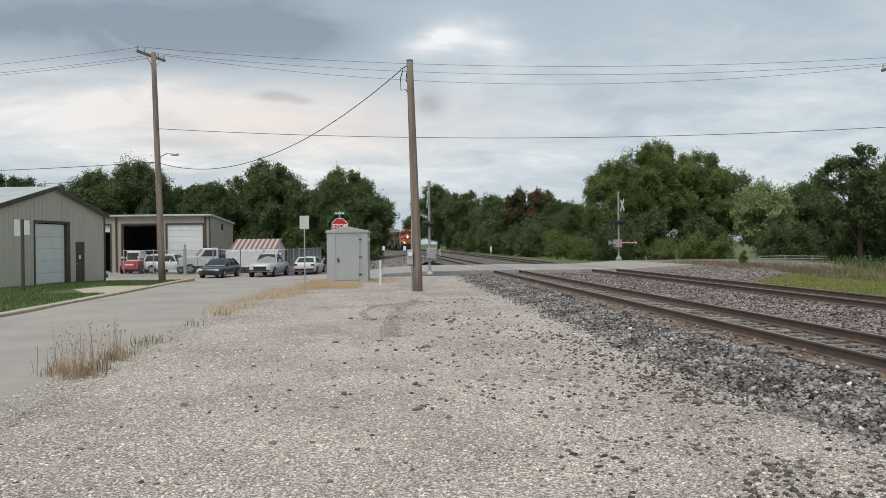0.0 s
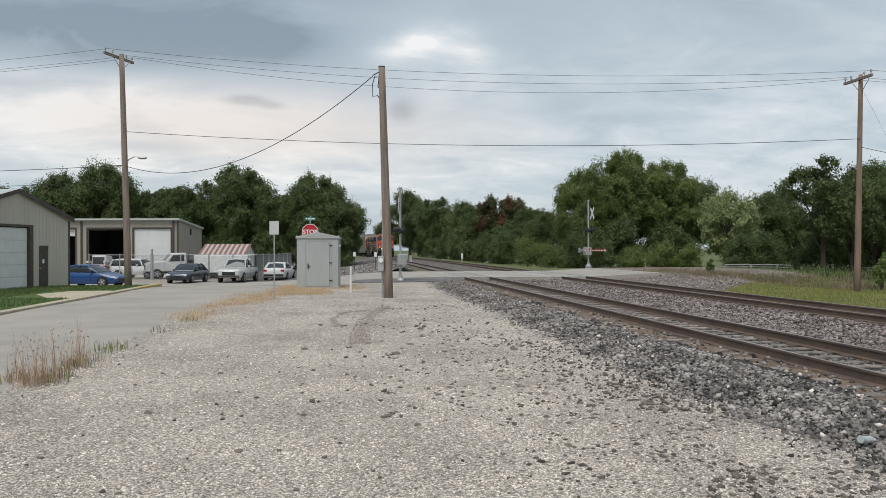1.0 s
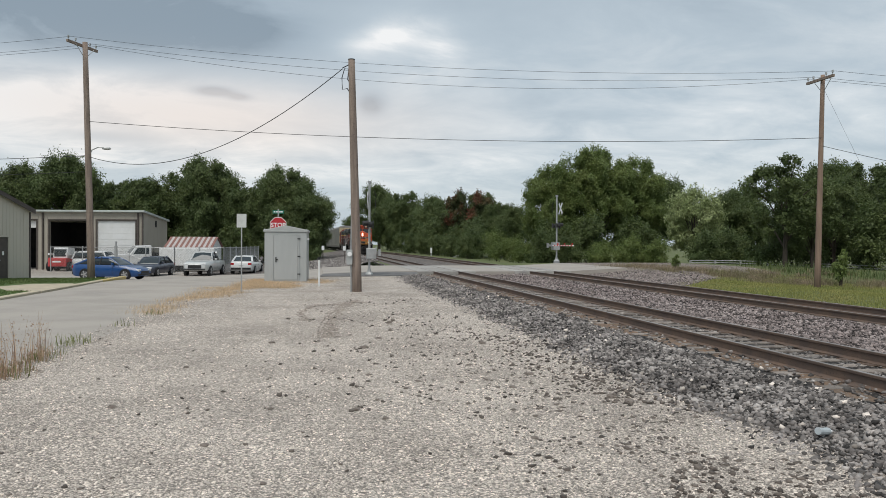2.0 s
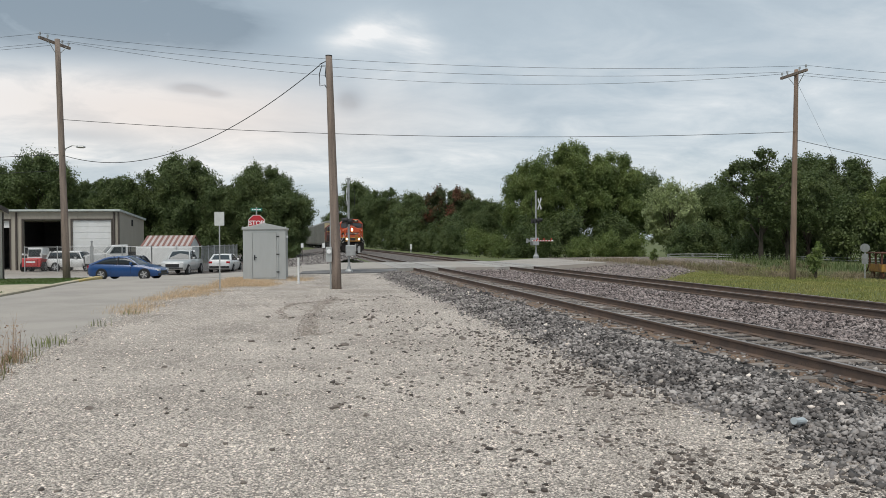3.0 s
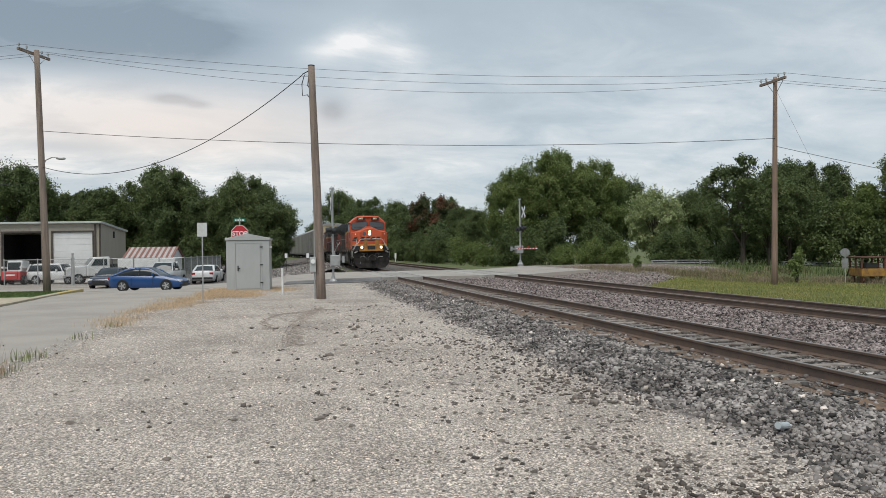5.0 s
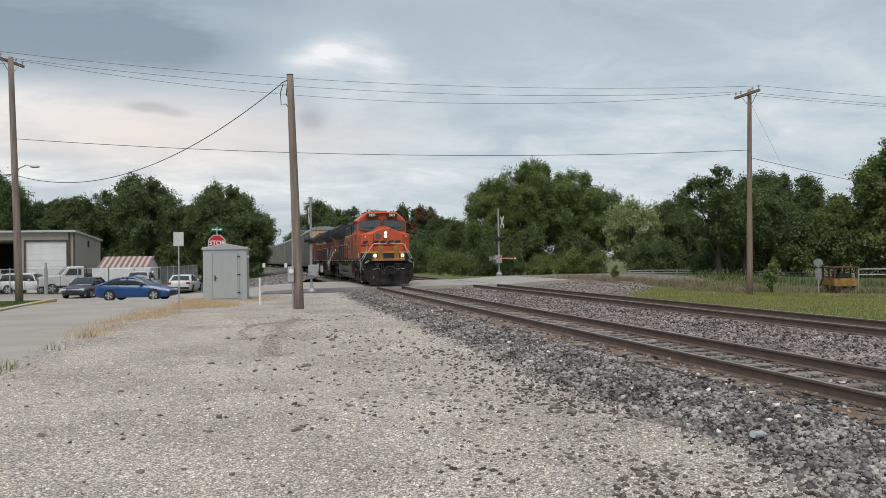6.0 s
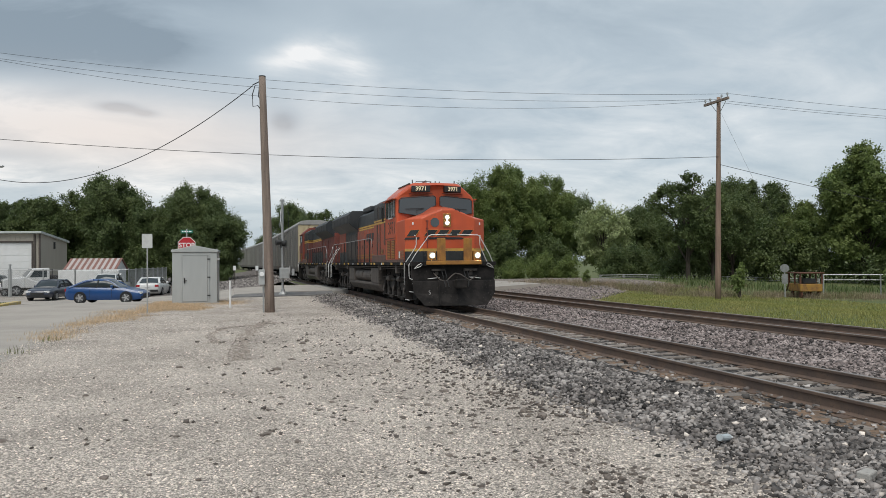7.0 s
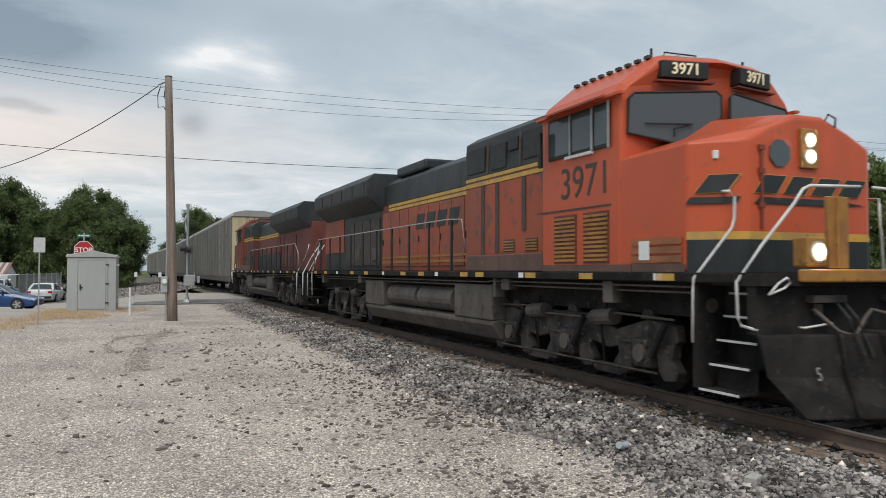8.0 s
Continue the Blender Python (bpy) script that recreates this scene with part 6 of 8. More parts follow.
        if lead:
            writing("cab_number", "3971", 0.66, M_BROWN, cab, pose(s * 1.5235, 3.15, 2.88) @ pose(0, 0, 0, 0, 0, -90 if s < 0 else 90), "dark digits", depth=0.003)
        xl = sorted((s * 1.5215, s * 1.530))
        part("cab_lower_line", Mesh().box(xl[0], xl[1], 2.5, 4.5, 2.50, 2.525), M_BROWN, cab, "dark seam")
        for y in (2.55, 3.35):
            lv = part("louvre_panel", Mesh().box(xl[0], xl[1], y, y + 0.62, 1.72, 2.44), M_ORANGE_OLD, cab, "louvred door with dusty slats")
            for k in range(11):
                xk = sorted((s * 1.531, s * 1.546))
                part("slat", Mesh().box(xk[0], xk[1], y + 0.03, y + 0.59, 1.75 + k * 0.062, 1.785 + k * 0.062), M_GOLD, lv)
        part("white_panel", Mesh().box(xl[0], xl[1], 1.70, 1.90, 1.75, 1.99), M_SIGNWHITE, cab, "small white square panel")
        part("lower_band", Mesh().box(xl[0], xl[1] - 0.004 if s > 0 else xl[1], 2.07, 4.34, 1.605, 1.70), M_GRIME, cab, "dusty lower band")
    for x, y, h in ((-0.85, 2.5, 0.13), (-0.1, 2.6, 0.1), (0.1, 2.7, 0.12), (0.35, 3.0, 0.14), (0.8, 2.5, 0.12)):
        part("antenna", Mesh().cyl((x, y, 4.58), (x, y, 4.58 + h), 0.02, 6), M_BLACK, cab)
    for k in range(9):
        part("roof_lug", Mesh().box(-1.02, -0.96, 2.35 + k * 0.22, 2.45 + k * 0.22, 4.52, 4.565), M_BROWN, cab, "small roof fitting")
    part("roof_rail", Mesh().tube([(-0.75, 2.35, 4.57), (-0.75, 2.35, 4.63), (-0.2, 2.35, 4.64), (-0.2, 2.35, 4.57)], 0.011, 6), M_BLACK, cab, "thin rail on the cab roof")
    part("air_conditioner", Mesh().box(-0.5, 0.5, 3.2, 4.1, 4.585, 4.68), M_LGREEN, cab, bevel=0.03)
    part("horn", Mesh().cyl((-0.3, 3.0, 4.66), (-0.3, 2.6, 4.66), 0.05, 8), M_GALV, cab)
    # electrical cabinet behind the cab: orange below, yellow lines, dark upper part with screens
    W1 = 1.36
    part("equipment_cabinet", Mesh().box(-W1, W1, 4.36, 7.6, 1.60, 3.22), flank, L, "dusty orange equipment cabinet", bevel=0.02)
    part("cabinet_top", Mesh().prism([(-W1 + 0.004, 3.40), (W1 - 0.004, 3.40), (W1 - 0.05, 4.10), (W1 - 0.3, 4.25), (-W1 + 0.3, 4.25), (-W1 + 0.05, 4.10)], 4.36, 7.7, "y"), M_LGREEN, L, "black upper cabinet", bevel=0.02)
    part("stripe", Mesh().box(-W1 - 0.006, W1 + 0.006, 4.37, 7.6, 3.222, 3.30).box(-W1 - 0.006, W1 + 0.006, 4.37, 7.6, 3.335, 3.398), M_LYELLOW, L, "double yellow stripe")
    part("stripe_gap", Mesh().box(-W1 - 0.002, W1 + 0.002, 4.37, 7.6, 3.301, 3.334), M_ORANGE_OLD, L)
    for s in (-1, 1):
        for y0, y1, z0, z1 in ((4.55, 5.25, 3.50, 3.98), (5.45, 5.80, 3.72, 3.95), (5.9, 6.5, 3.46, 3.92), (6.75, 7.55, 3.48, 3.96)):
            xs = sorted((s * (W1 - 0.03), s * (W1 + 0.012)))
            part("intake_screen", Mesh().box(xs[0], xs[1], y0, y1, z0, z1), M_BLACK, L, "black intake screen", bevel=0.01)
        for y in (4.42, 5.35, 6.62):
            xs = sorted((s * (W1 - 0.02), s * (W1 + 0.014)))
            part("panel_joint", Mesh().box(xs[0], xs[1], y, y + 0.025, 3.42, 4.0), M_TANK, L)
        for y, z0, z1 in ((5.15, 2.3, 3.2), (6.15, 1.95, 3.2), (6.75, 1.75, 3.2)):
            xs = sorted((s * (W1 + 0.002), s * (W1 + 0.02)))
            part("door_post", Mesh().box(xs[0], xs[1], y, y + 0.13, z0, z1), M_BROWN, L, "dark vertical post")
        for y in (4.75, 5.55):
            xs = sorted((s * (W1 + 0.001), s * (W1 + 0.008)))
            lv = part("small_louvre", Mesh().box(xs[0], xs[1], y, y + 0.42, 1.95, 2.16), M_BROWN, L, "small louvre")
            for k in range(4):
                xk = sorted((s * (W1 + 0.009), s * (W1 + 0.022)))
                part("slat", Mesh().box(xk[0], xk[1], y + 0.02, y + 0.40, 1.96 + k * 0.05, 1.985 + k * 0.05), M_GOLD, lv)
        xs = sorted((s * 1.365, s * 1.53))
        part("side_locker", Mesh().box(xs[0], xs[1], 4.36, 7.2, 1.605, 1.90), M_GRIME, L, "brown dusty lockers on the walkway", bevel=0.02)
    # engine hood
    W2 = 1.02
    part("engine_hood", Mesh().box(-W2, W2, 7.61, 14.0, 1.60, 3.20), flank, L, "dusty orange engine hood with doors", bevel=0.02)
    part("hood_top", Mesh().prism([(-W2, 3.385), (W2, 3.385), (W2 - 0.04, 3.95), (W2 - 0.3, 4.12), (-W2 + 0.3, 4.12), (-W2 + 0.04, 3.95)], 7.71, 14.0, "y"), M_LGREEN, L, "black hood top", bevel=0.02)
    part("hood_stripe", Mesh().box(-W2 - 0.006, W2 + 0.006, 7.61, 13.4, 3.205, 3.28).box(-W2 - 0.006, W2 + 0.006, 7.61, 13.4, 3.31, 3.382), M_LYELLOW, L, "double yellow stripe")
    part("hood_stripe_gap", Mesh().box(-W2 - 0.001, W2 + 0.001, 7.61, 14.0, 3.201, 3.384), M_ORANGE_OLD, L)
    part("exhaust_housing", Mesh().box(-0.85, 0.85, 11.2, 13.3, 4.12, 4.38), M_LGREEN, L, "black exhaust housing", bevel=0.06)
    for s in (-1, 1):
        for k in range(9):
            y = 7.72 + k * 0.69
            xs = sorted((s * (W2 + 0.001), s * (W2 + 0.022)))
            d = part("engine_door", Mesh().box(xs[0], xs[1], y, y + 0.64, 1.72, 3.16), flank, L, bevel=0.008)
            xh = sorted((s * (W2 + 0.023), s * (W2 + 0.045)))
            part("latch", Mesh().box(xh[0], xh[1], y + 0.56, y + 0.60, 2.3, 2.45), M_BLACK, d)
        xs = sorted((s * (W2 + 0.024), s * (W2 + 0.030)))
        part("lower_stripe", Mesh().box(xs[0], xs[1], 7.7, 13.9, 1.80, 1.86).box(xs[0], xs[1], 7.7, 13.9, 1.93, 1.98), M_GOLD, L, "grimy yellow stripes")
        if lead:
            for k in range(4):
                y = 8.75 + k * 0.68
                part("emblem_bar", Mesh().prism([(y, 2.62), (y + 0.50, 2.62), (y + 0.38, 2.98), (y - 0.12, 2.98)], xs[0], xs[1], "x"), M_LGREEN, L, "plain dark slanted shape")
        if not lead:
            xq = sorted((s * (W2 + 0.024), s * (W2 + 0.034)))
            part("lower_band", Mesh().box(xq[0], xq[1], 7.62, 14.0, 1.61, 2.38), M_LGREEN, L, "black lower band")
            xq = sorted((s * (W1 + 0.003), s * (W1 + 0.012)))
            part("lower_band", Mesh().box(xq[0], xq[1], 4.37, 7.6, 1.905, 2.38), M_LGREEN, L, "black lower band")
            xq = sorted((s * 1.5212, s * 1.533))
            part("lower_band", Mesh().box(xq[0], xq[1], 2.0, 2.53, 1.71, 2.38), M_LGREEN, L, "black lower band")
    # radiator section with its overhanging wings
    part("rear_hood", Mesh().box(-W2 + 0.004, W2 - 0.004, 14.01, 20.5, 1.60, 3.5), M_LGREEN if lead else M_ORANGE_OLD, L, "dark rear hood", bevel=0.02)
    out = [(-1.0, 3.25), (1.0, 3.25), (1.52, 3.66), (1.52, 4.10), (1.30, 4.30), (-1.30, 4.30), (-1.52, 4.10), (-1.52, 3.66)]
    part("radiator", Mesh().prism(out, 13.9, 20.2, "y"), M_LGREEN, L, "black overhanging radiator wings", bevel=0.02)
    for s in (-1, 1):
        for k in range(5):
            y = 14.1 + k * 1.22
            xs = sorted((s * 1.521, s * 1.535))
            part("radiator_grille", Mesh().box(xs[0], xs[1], y, y + 1.12, 3.70, 4.06), M_BLACK, L, "black grille", bevel=0.01)
        for k in range(4):
            y = 14.2 + k * 0.85
            xs = sorted((s * (W2 - 0.002), s * (W2 + 0.03)))
            part("rear_door", Mesh().box(xs[0], xs[1], y, y + 0.78, 1.75, 3.1), M_BROWN if lead else M_ORANGE_OLD, L, bevel=0.01)
            if k % 2 == 0:
                xk = sorted((s * (W2 + 0.031), s * (W2 + 0.06)))
                part("filter_box", Mesh().box(xk[0], xk[1], y + 0.15, y + 0.6, 1.9, 2.25), M_TANK, L, "grey filter box", bevel=0.02)
        xs = sorted((s * (W2 - 0.001), s * (W2 + 0.02)))
        part("rear_panel", Mesh().box(xs[0], xs[1], 18.0, 20.45, 2.2, 3.3), flank, L, "orange rear panel")
    # walkway railings with dark stanchions
    for s in (-1, 1):
        x = s * 1.50
        top = rail_tube("handrail", [(x, 7.3, 1.95), (x, 7.5, 2.62), (x, 8.2, 2.66), (x, 19.6, 2.66), (x, 20.2, 2.3), (x, 20.25, 1.62)], L, M_GALV, r=0.015, label="thin grey handrail")
        for k in range(10):
            y = 8.0 + k * 1.25
            part("stanchion", Mesh().box(x - 0.02, x + 0.02, y - 0.025, y + 0.025, 1.60, 2.65), M_BLACK, top)
    # end platforms, steps, handrails, plough
    front = part("front_platform", Mesh().box(-1.52, 1.52, -0.10, 0.62, 1.46, 1.60), M_UNDER, L, "black front platform")
    part("anticlimber", Mesh().prism([(-1.02, -0.10), (-0.92, -0.26), (0.92, -0.26), (1.02, -0.10)], 1.50, 1.64, "z"), M_GOLD, L, "grimy yellow anticlimber", bevel=0.02)
    part("end_sheet", Mesh().box(-1.5, 1.5, 0.0, 0.12, 0.95, 1.455), M_UNDER, L, "black end sheet")
    for s in (-1, 1):
        part("gate_panel", Mesh().box(s * 0.48 - 0.15, s * 0.48 + 0.15, -0.16, -0.10, 1.645, 2.42).box(s * 0.48 - 0.05, s * 0.48 + 0.05, -0.19, -0.161, 1.645, 2.42), M_GOLD, L, "grimy yellow end panel", bevel=0.012)
        dl = part("ditch_light_box", Mesh().box(s * 0.82 - 0.14, s * 0.82 + 0.14, -0.18, 0.02, 1.66, 1.98), M_GOLD, L, "yellow ditch light housing", bevel=0.02)
        part("lens", Mesh().disc((s * 0.82, -0.195, 1.82), 0.095, "y", 0.03, 20), M_DITCH if lead else M_GLASS, dl, "bright round ditch light")
        part("bulb", Mesh().disc((s * 0.82, -0.215, 1.82), 0.05, "y", 0.02, 16), M_BULB if lead else M_GLASS, dl)
        part("rim", Mesh().disc((s * 0.82, -0.185, 1.82), 0.118, "y", 0.02, 20), M_GALV, dl)
        # steps in the corner well
        wall = part("step_well", Mesh().box(min(s * 0.95, s * 1.02), max(s * 0.95, s * 1.02), 0.13, 0.85, 0.28, 1.455).box(min(s * 1.02, s * 1.5), max(s * 1.02, s * 1.5), 0.86, 0.95, 0.28, 1.455), M_UNDER, L, "black step well")
        for k, (xo, z) in enumerate(((1.55, 0.30), (1.40, 0.57), (1.29, 0.84), (1.19, 1.11), (1.10, 1.37))):
            xi = xo - 0.26
            st = part("step", Mesh().box(min(s * xi, s * xo), max(s * xi, s * xo), 0.19, 0.78, z - 0.025, z), M_UNDER, L, bevel=0.006)
            xs = sorted((s * (xo + 0.001), s * (xo + 0.012)))
            part("nosing", Mesh().box(xs[0], xs[1], 0.19, 0.78, z - 0.022, z + 0.004), M_RAILWHITE, st, "white step edge")
            part("riser", Mesh().box(min(s * (xi - 0.02), s * xi), max(s * (xi - 0.02), s * xi), 0.19, 0.78, z - 0.02, min(1.455, z + 0.25)), M_UNDER, st)
        part("well_disc", Mesh().disc((s * 1.30, 0.853, 1.22), 0.085, "y", 0.012, 18), M_TANK, wall, "dusty round cover")
        x = s * 1.56
        rail_tube("handrail", [(x, 0.88, 0.80), (x, 0.87, 1.40), (x, 0.86, 1.53), (s * 1.21, 0.63, 2.11), (s * 1.18, 0.62, 2.22), (s * 1.18, 0.62, 2.46), (s * 1.21, 0.66, 2.53), (s * 1.20, 0.80, 2.54)], L, r=0.017, label="white corner handrail")
        rail_tube("handrail", [(s * 1.48, 0.0, 1.0), (s * 1.54, 0.16, 1.04), (s * 1.55, 0.20, 1.12), (s * 1.55, 0.21, 1.50), (s * 1.33, 0.07, 1.90), (s * 1.02, -0.07, 2.34), (s * 0.93, -0.10, 2.49), (s * 0.84, -0.11, 2.53), (s * 0.1, -0.12, 2.55)], L, r=0.017, label="white corner handrail")
        rail_tube("uncoupling_lever", [(s * 1.44, -0.12, 1.37), (s * 1.32, -0.13, 1.49), (s * 1.21, -0.14, 1.55), (s * 1.16, -0.14, 1.50), (s * 1.24, -0.13, 1.44), (s * 1.42, -0.12, 1.38)], L, r=0.012, label="white looped lever")
        rail_tube("grab_iron", [(s * 0.55, -0.05, 1.06), (s * 0.55, -0.12, 1.06), (s * 0.95, -0.12, 1.02), (s * 0.95, -0.05, 1.02)], L, r=0.013)
        # rear end
        rail_tube("handrail", [(x, 20.25, 0.75), (x, 20.3, 1.5), (s * 1.25, 20.7, 2.3), (s * 1.2, 20.75, 2.6)], L, label="white corner handrail")
        rail_tube("handrail", [(s * 1.52, 21.2, 0.7), (s * 1.52, 21.2, 1.5), (s * 1.2, 21.2, 2.1), (s * 0.9, 21.2, 2.55)], L, label="white corner handrail")
        for k in range(4):
            part("step", Mesh().box(min(s * 1.03, s * 1.54), max(s * 1.03, s * 1.54), 20.4, 21.0, 0.36 + k * 0.28, 0.40 + k * 0.28), M_UNDER, L)
        part("step_well", Mesh().box(min(s * 0.95, s * 1.02), max(s * 0.95, s * 1.02), 20.4, 21.05, 0.3, 1.48), M_UNDER, L)
    ms = Mesh()
    ms.add([(-1.50, -0.07, 0.95), (1.50, -0.07, 0.95), (0.0, -0.36, 0.95), (-1.49, -0.12, 0.53), (1.49, -0.12, 0.53), (0.0, -0.46, 0.5), (-1.13, -0.32, 0.10), (1.13, -0.32, 0.10), (0, -0.66, 0.10),
            (-1.50, 0.02, 0.95), (1.50, 0.02, 0.95), (-1.13, -0.18, 0.10), (1.13, -0.18, 0.10)],
           [(0, 2, 5, 3), (2, 1, 4, 5), (3, 5, 8, 6), (5, 4, 7, 8), (0, 9, 10, 1, 2), (6, 8, 7, 12, 11), (9, 11, 12, 10), (0, 3, 6, 11, 9), (1, 10, 12, 7, 4)])
    plow = part("snow_plough", ms, M_UNDER, L, "black pilot plough", bevel=0.02)
    if lead:
        writing("chalk_mark", "5", 0.20, M_RACKROOF, plow, pose(-0.95, -0.30, 0.55, -12, 0, 10), "chalked digit", depth=0.002)
    part("plough_rib", Mesh().loft([[(-0.62 + u, yy - 0.02 + v, zz) for u, v in ((-0.02, 0), (0.02, 0), (0.02, 0.05), (-0.02, 0.05))] for yy, zz in ((-0.27, 0.98), (-0.35, 0.55), (-0.49, 0.14))]), M_UNDER, plow, "welded rib")
    for sx in (-1, 1):
        for xh in (0.34, 0.46):
            part("air_hose", Mesh().tube([(sx * xh, -0.08, 1.30), (sx * xh, -0.26, 1.12), (sx * (xh - 0.02), -0.34, 0.90), (sx * (xh - 0.05), -0.40, 0.74)], 0.017, 6), M_BLACK, L, "black air hose")
        part("hose_bracket", Mesh().box(sx * 0.58 - 0.24, sx * 0.58 + 0.24, -0.14, -0.002, 1.28, 1.36), M_TRUCK, L, "dusty hose bracket", bevel=0.01)
        part("sheet_plate", Mesh().box(sx * 0.62 - 0.06, sx * 0.62 + 0.06, -0.012, -0.002, 1.14, 1.26), M_TANK, L, "small pale plate")
    c = part("coupler", Mesh().box(-0.12, 0.12, -0.75, 0.0, 0.74, 0.98).box(-0.19, 0.19, -0.98, -0.72, 0.70, 1.02), M_UNDER, L, "grimy coupler", bevel=0.04)
    rail_tube("brake_hose", [(-0.75, -0.05, 1.22), (-0.55, -0.2, 0.98), (-0.35, -0.24, 0.92), (-0.12, -0.18, 1.12), (0, -0.16, 1.2), (0.2, -0.18, 1.16), (0.5, -0.24, 0.95), (0.8, -0.1, 1.1)], L, M_TANK, 0.022, "sagging cable across the pilot")
    part("rear_coupler", Mesh().box(-0.12, 0.12, 21.0, 21.75, 0.74, 0.98), M_TANK, L, bevel=0.03)
    part("rear_sheet", Mesh().box(-1.5, 1.5, 21.0, 21.12, 0.6, 1.48), M_UNDER, L)
    # fuel tank and reservoirs
    tank = [(-1.25, 0.36), (-0.9, 0.28), (0.9, 0.28), (1.25, 0.36), (1.42, 0.62), (1.42, 0.70), (0.95, 0.76), (-0.95, 0.76), (-1.42, 0.70), (-1.42, 0.62)]
    part("fuel_tank", Mesh().prism(tank, 6.3, 14.2, "y"), M_TANK, L, "dusty grey fuel tank", bevel=0.03)
    for s in (-1, 1):
        xs = sorted((s * 0.9, s * 1.44))
        part("tank_end", Mesh().box(xs[0], xs[1], 6.3, 8.0, 0.705, 1.36), M_TANK, L, "grey cabinet over the tank", bevel=0.03)
        for y in (8.25, 10.4):
            r = part("air_reservoir", Mesh().tube([(s * 1.16, y, 1.02), (s * 1.16, y + 0.08, 1.02), (s * 1.16, y + 1.85, 1.02), (s * 1.16, y + 1.95, 1.02)], 0.26, 16), M_TANK, L, "grey air reservoir")
        part("tank_end", Mesh().box(xs[0], xs[1], 12.6, 14.2, 0.705, 1.34), M_TANK, L, bevel=0.03)
    loco_truck(L, 4.1, wheels)
    loco_truck(L, 16.9, wheels)
    return L, wheels


def autorack(index):
    """Tall covered car carrier with ribbed perforated sides, y from its leading end."""
    c = thing("autorack_car", pose(0, 0, 0), "tall galvanised autorack freight car with rusty cream ends", "freight car", "autorack cars of the train")
    LEN = 27.0
    wheels = []
    part("deck", Mesh().box(-1.40, 1.40, 0.3, LEN - 0.3, 0.75, 1.05), M_UNDER, c, "dark car frame")
    for s in (-1, 1):
        xs = sorted((s * 1.42, s * 1.50))
        part("side_sill", Mesh().box(xs[0] - 0.02, xs[1] + 0.02, 0.1, LEN - 0.1, 0.85, 1.2), M_TANK, c, "grimy side sill")
        for k in range(13):
            y = 0.12 + k * 2.06
            p = part("side_panel", Mesh().box(xs[0], xs[1], y, y + 2.02, 1.205, 4.95), M_RACK, c)
            if index < 2:
                ms = Mesh()
                for j in range(18):
                    xr = sorted((s * 1.501, s * 1.525))
                    ms.box(xr[0], xr[1], y + 0.06, y + 1.96, 1.3 + j * 0.2, 1.42 + j * 0.2)
                part("corrugation", ms, M_RACK, p)
            xq = sorted((s * 1.502, s * 1.555))
            part("side_post", Mesh().box(xq[0], xq[1], y - 0.06, y + 0.02, 1.2, 5.0), M_RACK, c)
        part("roof_rail", Mesh().box(xs[0] - 0.03, xs[1] + 0.05, 0.1, LEN - 0.1, 4.955, 5.08), M_RACKROOF, c)
    part("roof", Mesh().prism([(-1.5, 5.085), (1.5, 5.085), (1.25, 5.38), (0.6, 5.50), (-0.6, 5.50), (-1.25, 5.38)], 0.0, LEN, "y"), M_RACKROOF, c, "pale corrugated roof", bevel=0.02)
    for y, s in ((0.08, -1), (LEN - 0.08, 1)):
        ys = sorted((y, y - s * 0.1))
        for x0, x1 in ((-1.41, -0.01), (0.01, 1.41)):
            d = part("end_door", Mesh().box(x0, x1, ys[0], ys[1], 1.1, 5.08), M_RACKEND, c, "cream and rust end door", bevel=0.02)
            for k in range(3):
                xx = x0 + 0.3 + k * 0.42
                yy = sorted((y + s * 0.002, y + s * 0.05))
                part("door_rib", Mesh().box(xx, xx + 0.07, yy[0], yy[1], 1.2, 5.0), M_RACKEND, d)
        part("end_platform", Mesh().box(-1.45, 1.45, min(y, y + s * 0.35), max(y, y + s * 0.35), 0.95, 1.06), M_UNDER, c)
        part("coupler", Mesh().box(-0.12, 0.12, min(y, y + s * 0.65), max(y, y + s * 0.65), 0.74, 0.96), M_TANK, c)
    for y0 in (3.0, LEN - 3.0):
        part("bolster", Mesh().box(-0.9, 0.9, y0 - 0.25, y0 + 0.25, 0.5, 0.745), M_UNDER, c)
        for s in (-1, 1):
            xs = sorted((s * 0.98, s * 1.1))
            part("truck_frame", Mesh().prism([(y0 - 1.2, 0.35), (y0 - 1.2, 0.6), (y0 - 0.5, 0.72), (y0 + 0.5, 0.72), (y0 + 1.2, 0.6), (y0 + 1.2, 0.35), (y0 + 0.5, 0.3), (y0 - 0.5, 0.3)], xs[0], xs[1], "x"), M_UNDER, c, "two-axle truck side frame", bevel=0.02)
        for a in (-0.88, 0.88):
            wheels.append((wheelset(c, y0 + a, 0.42), y0 + a, 0.42))
    return c, wheels


lead_loco, lead_wheels = loco("locomotive", "bright orange and black diesel locomotive with lit headlights", True)
trail_loco, trail_wheels = loco("locomotive", "faded orange and black diesel locomotive running cab last", False)
cars = [autorack(k) for k in range(5)]


# ---------------------------------------------------------------- vehicles
def car_paint(name, c, rough=0.28):
    return material(name, c, rough, second=tuple(v * 0.85 for v in c), scale=0.8, coat=0.6, spec=0.5)


M_BLUE = car_paint("blue_car_paint", (0.007, 0.058, 0.200))
M_CHARCOAL = car_paint("charcoal_car_paint", (0.030, 0.036, 0.060))
M_SILVER = car_paint("silver_car_paint", (0.52, 0.53, 0.52))
M_CARWHITE = car_paint("white_car_paint", (0.70, 0.70, 0.69))
M_SKIDRED = car_paint("red_machine_paint", (0.48, 0.03, 0.03), 0.45)
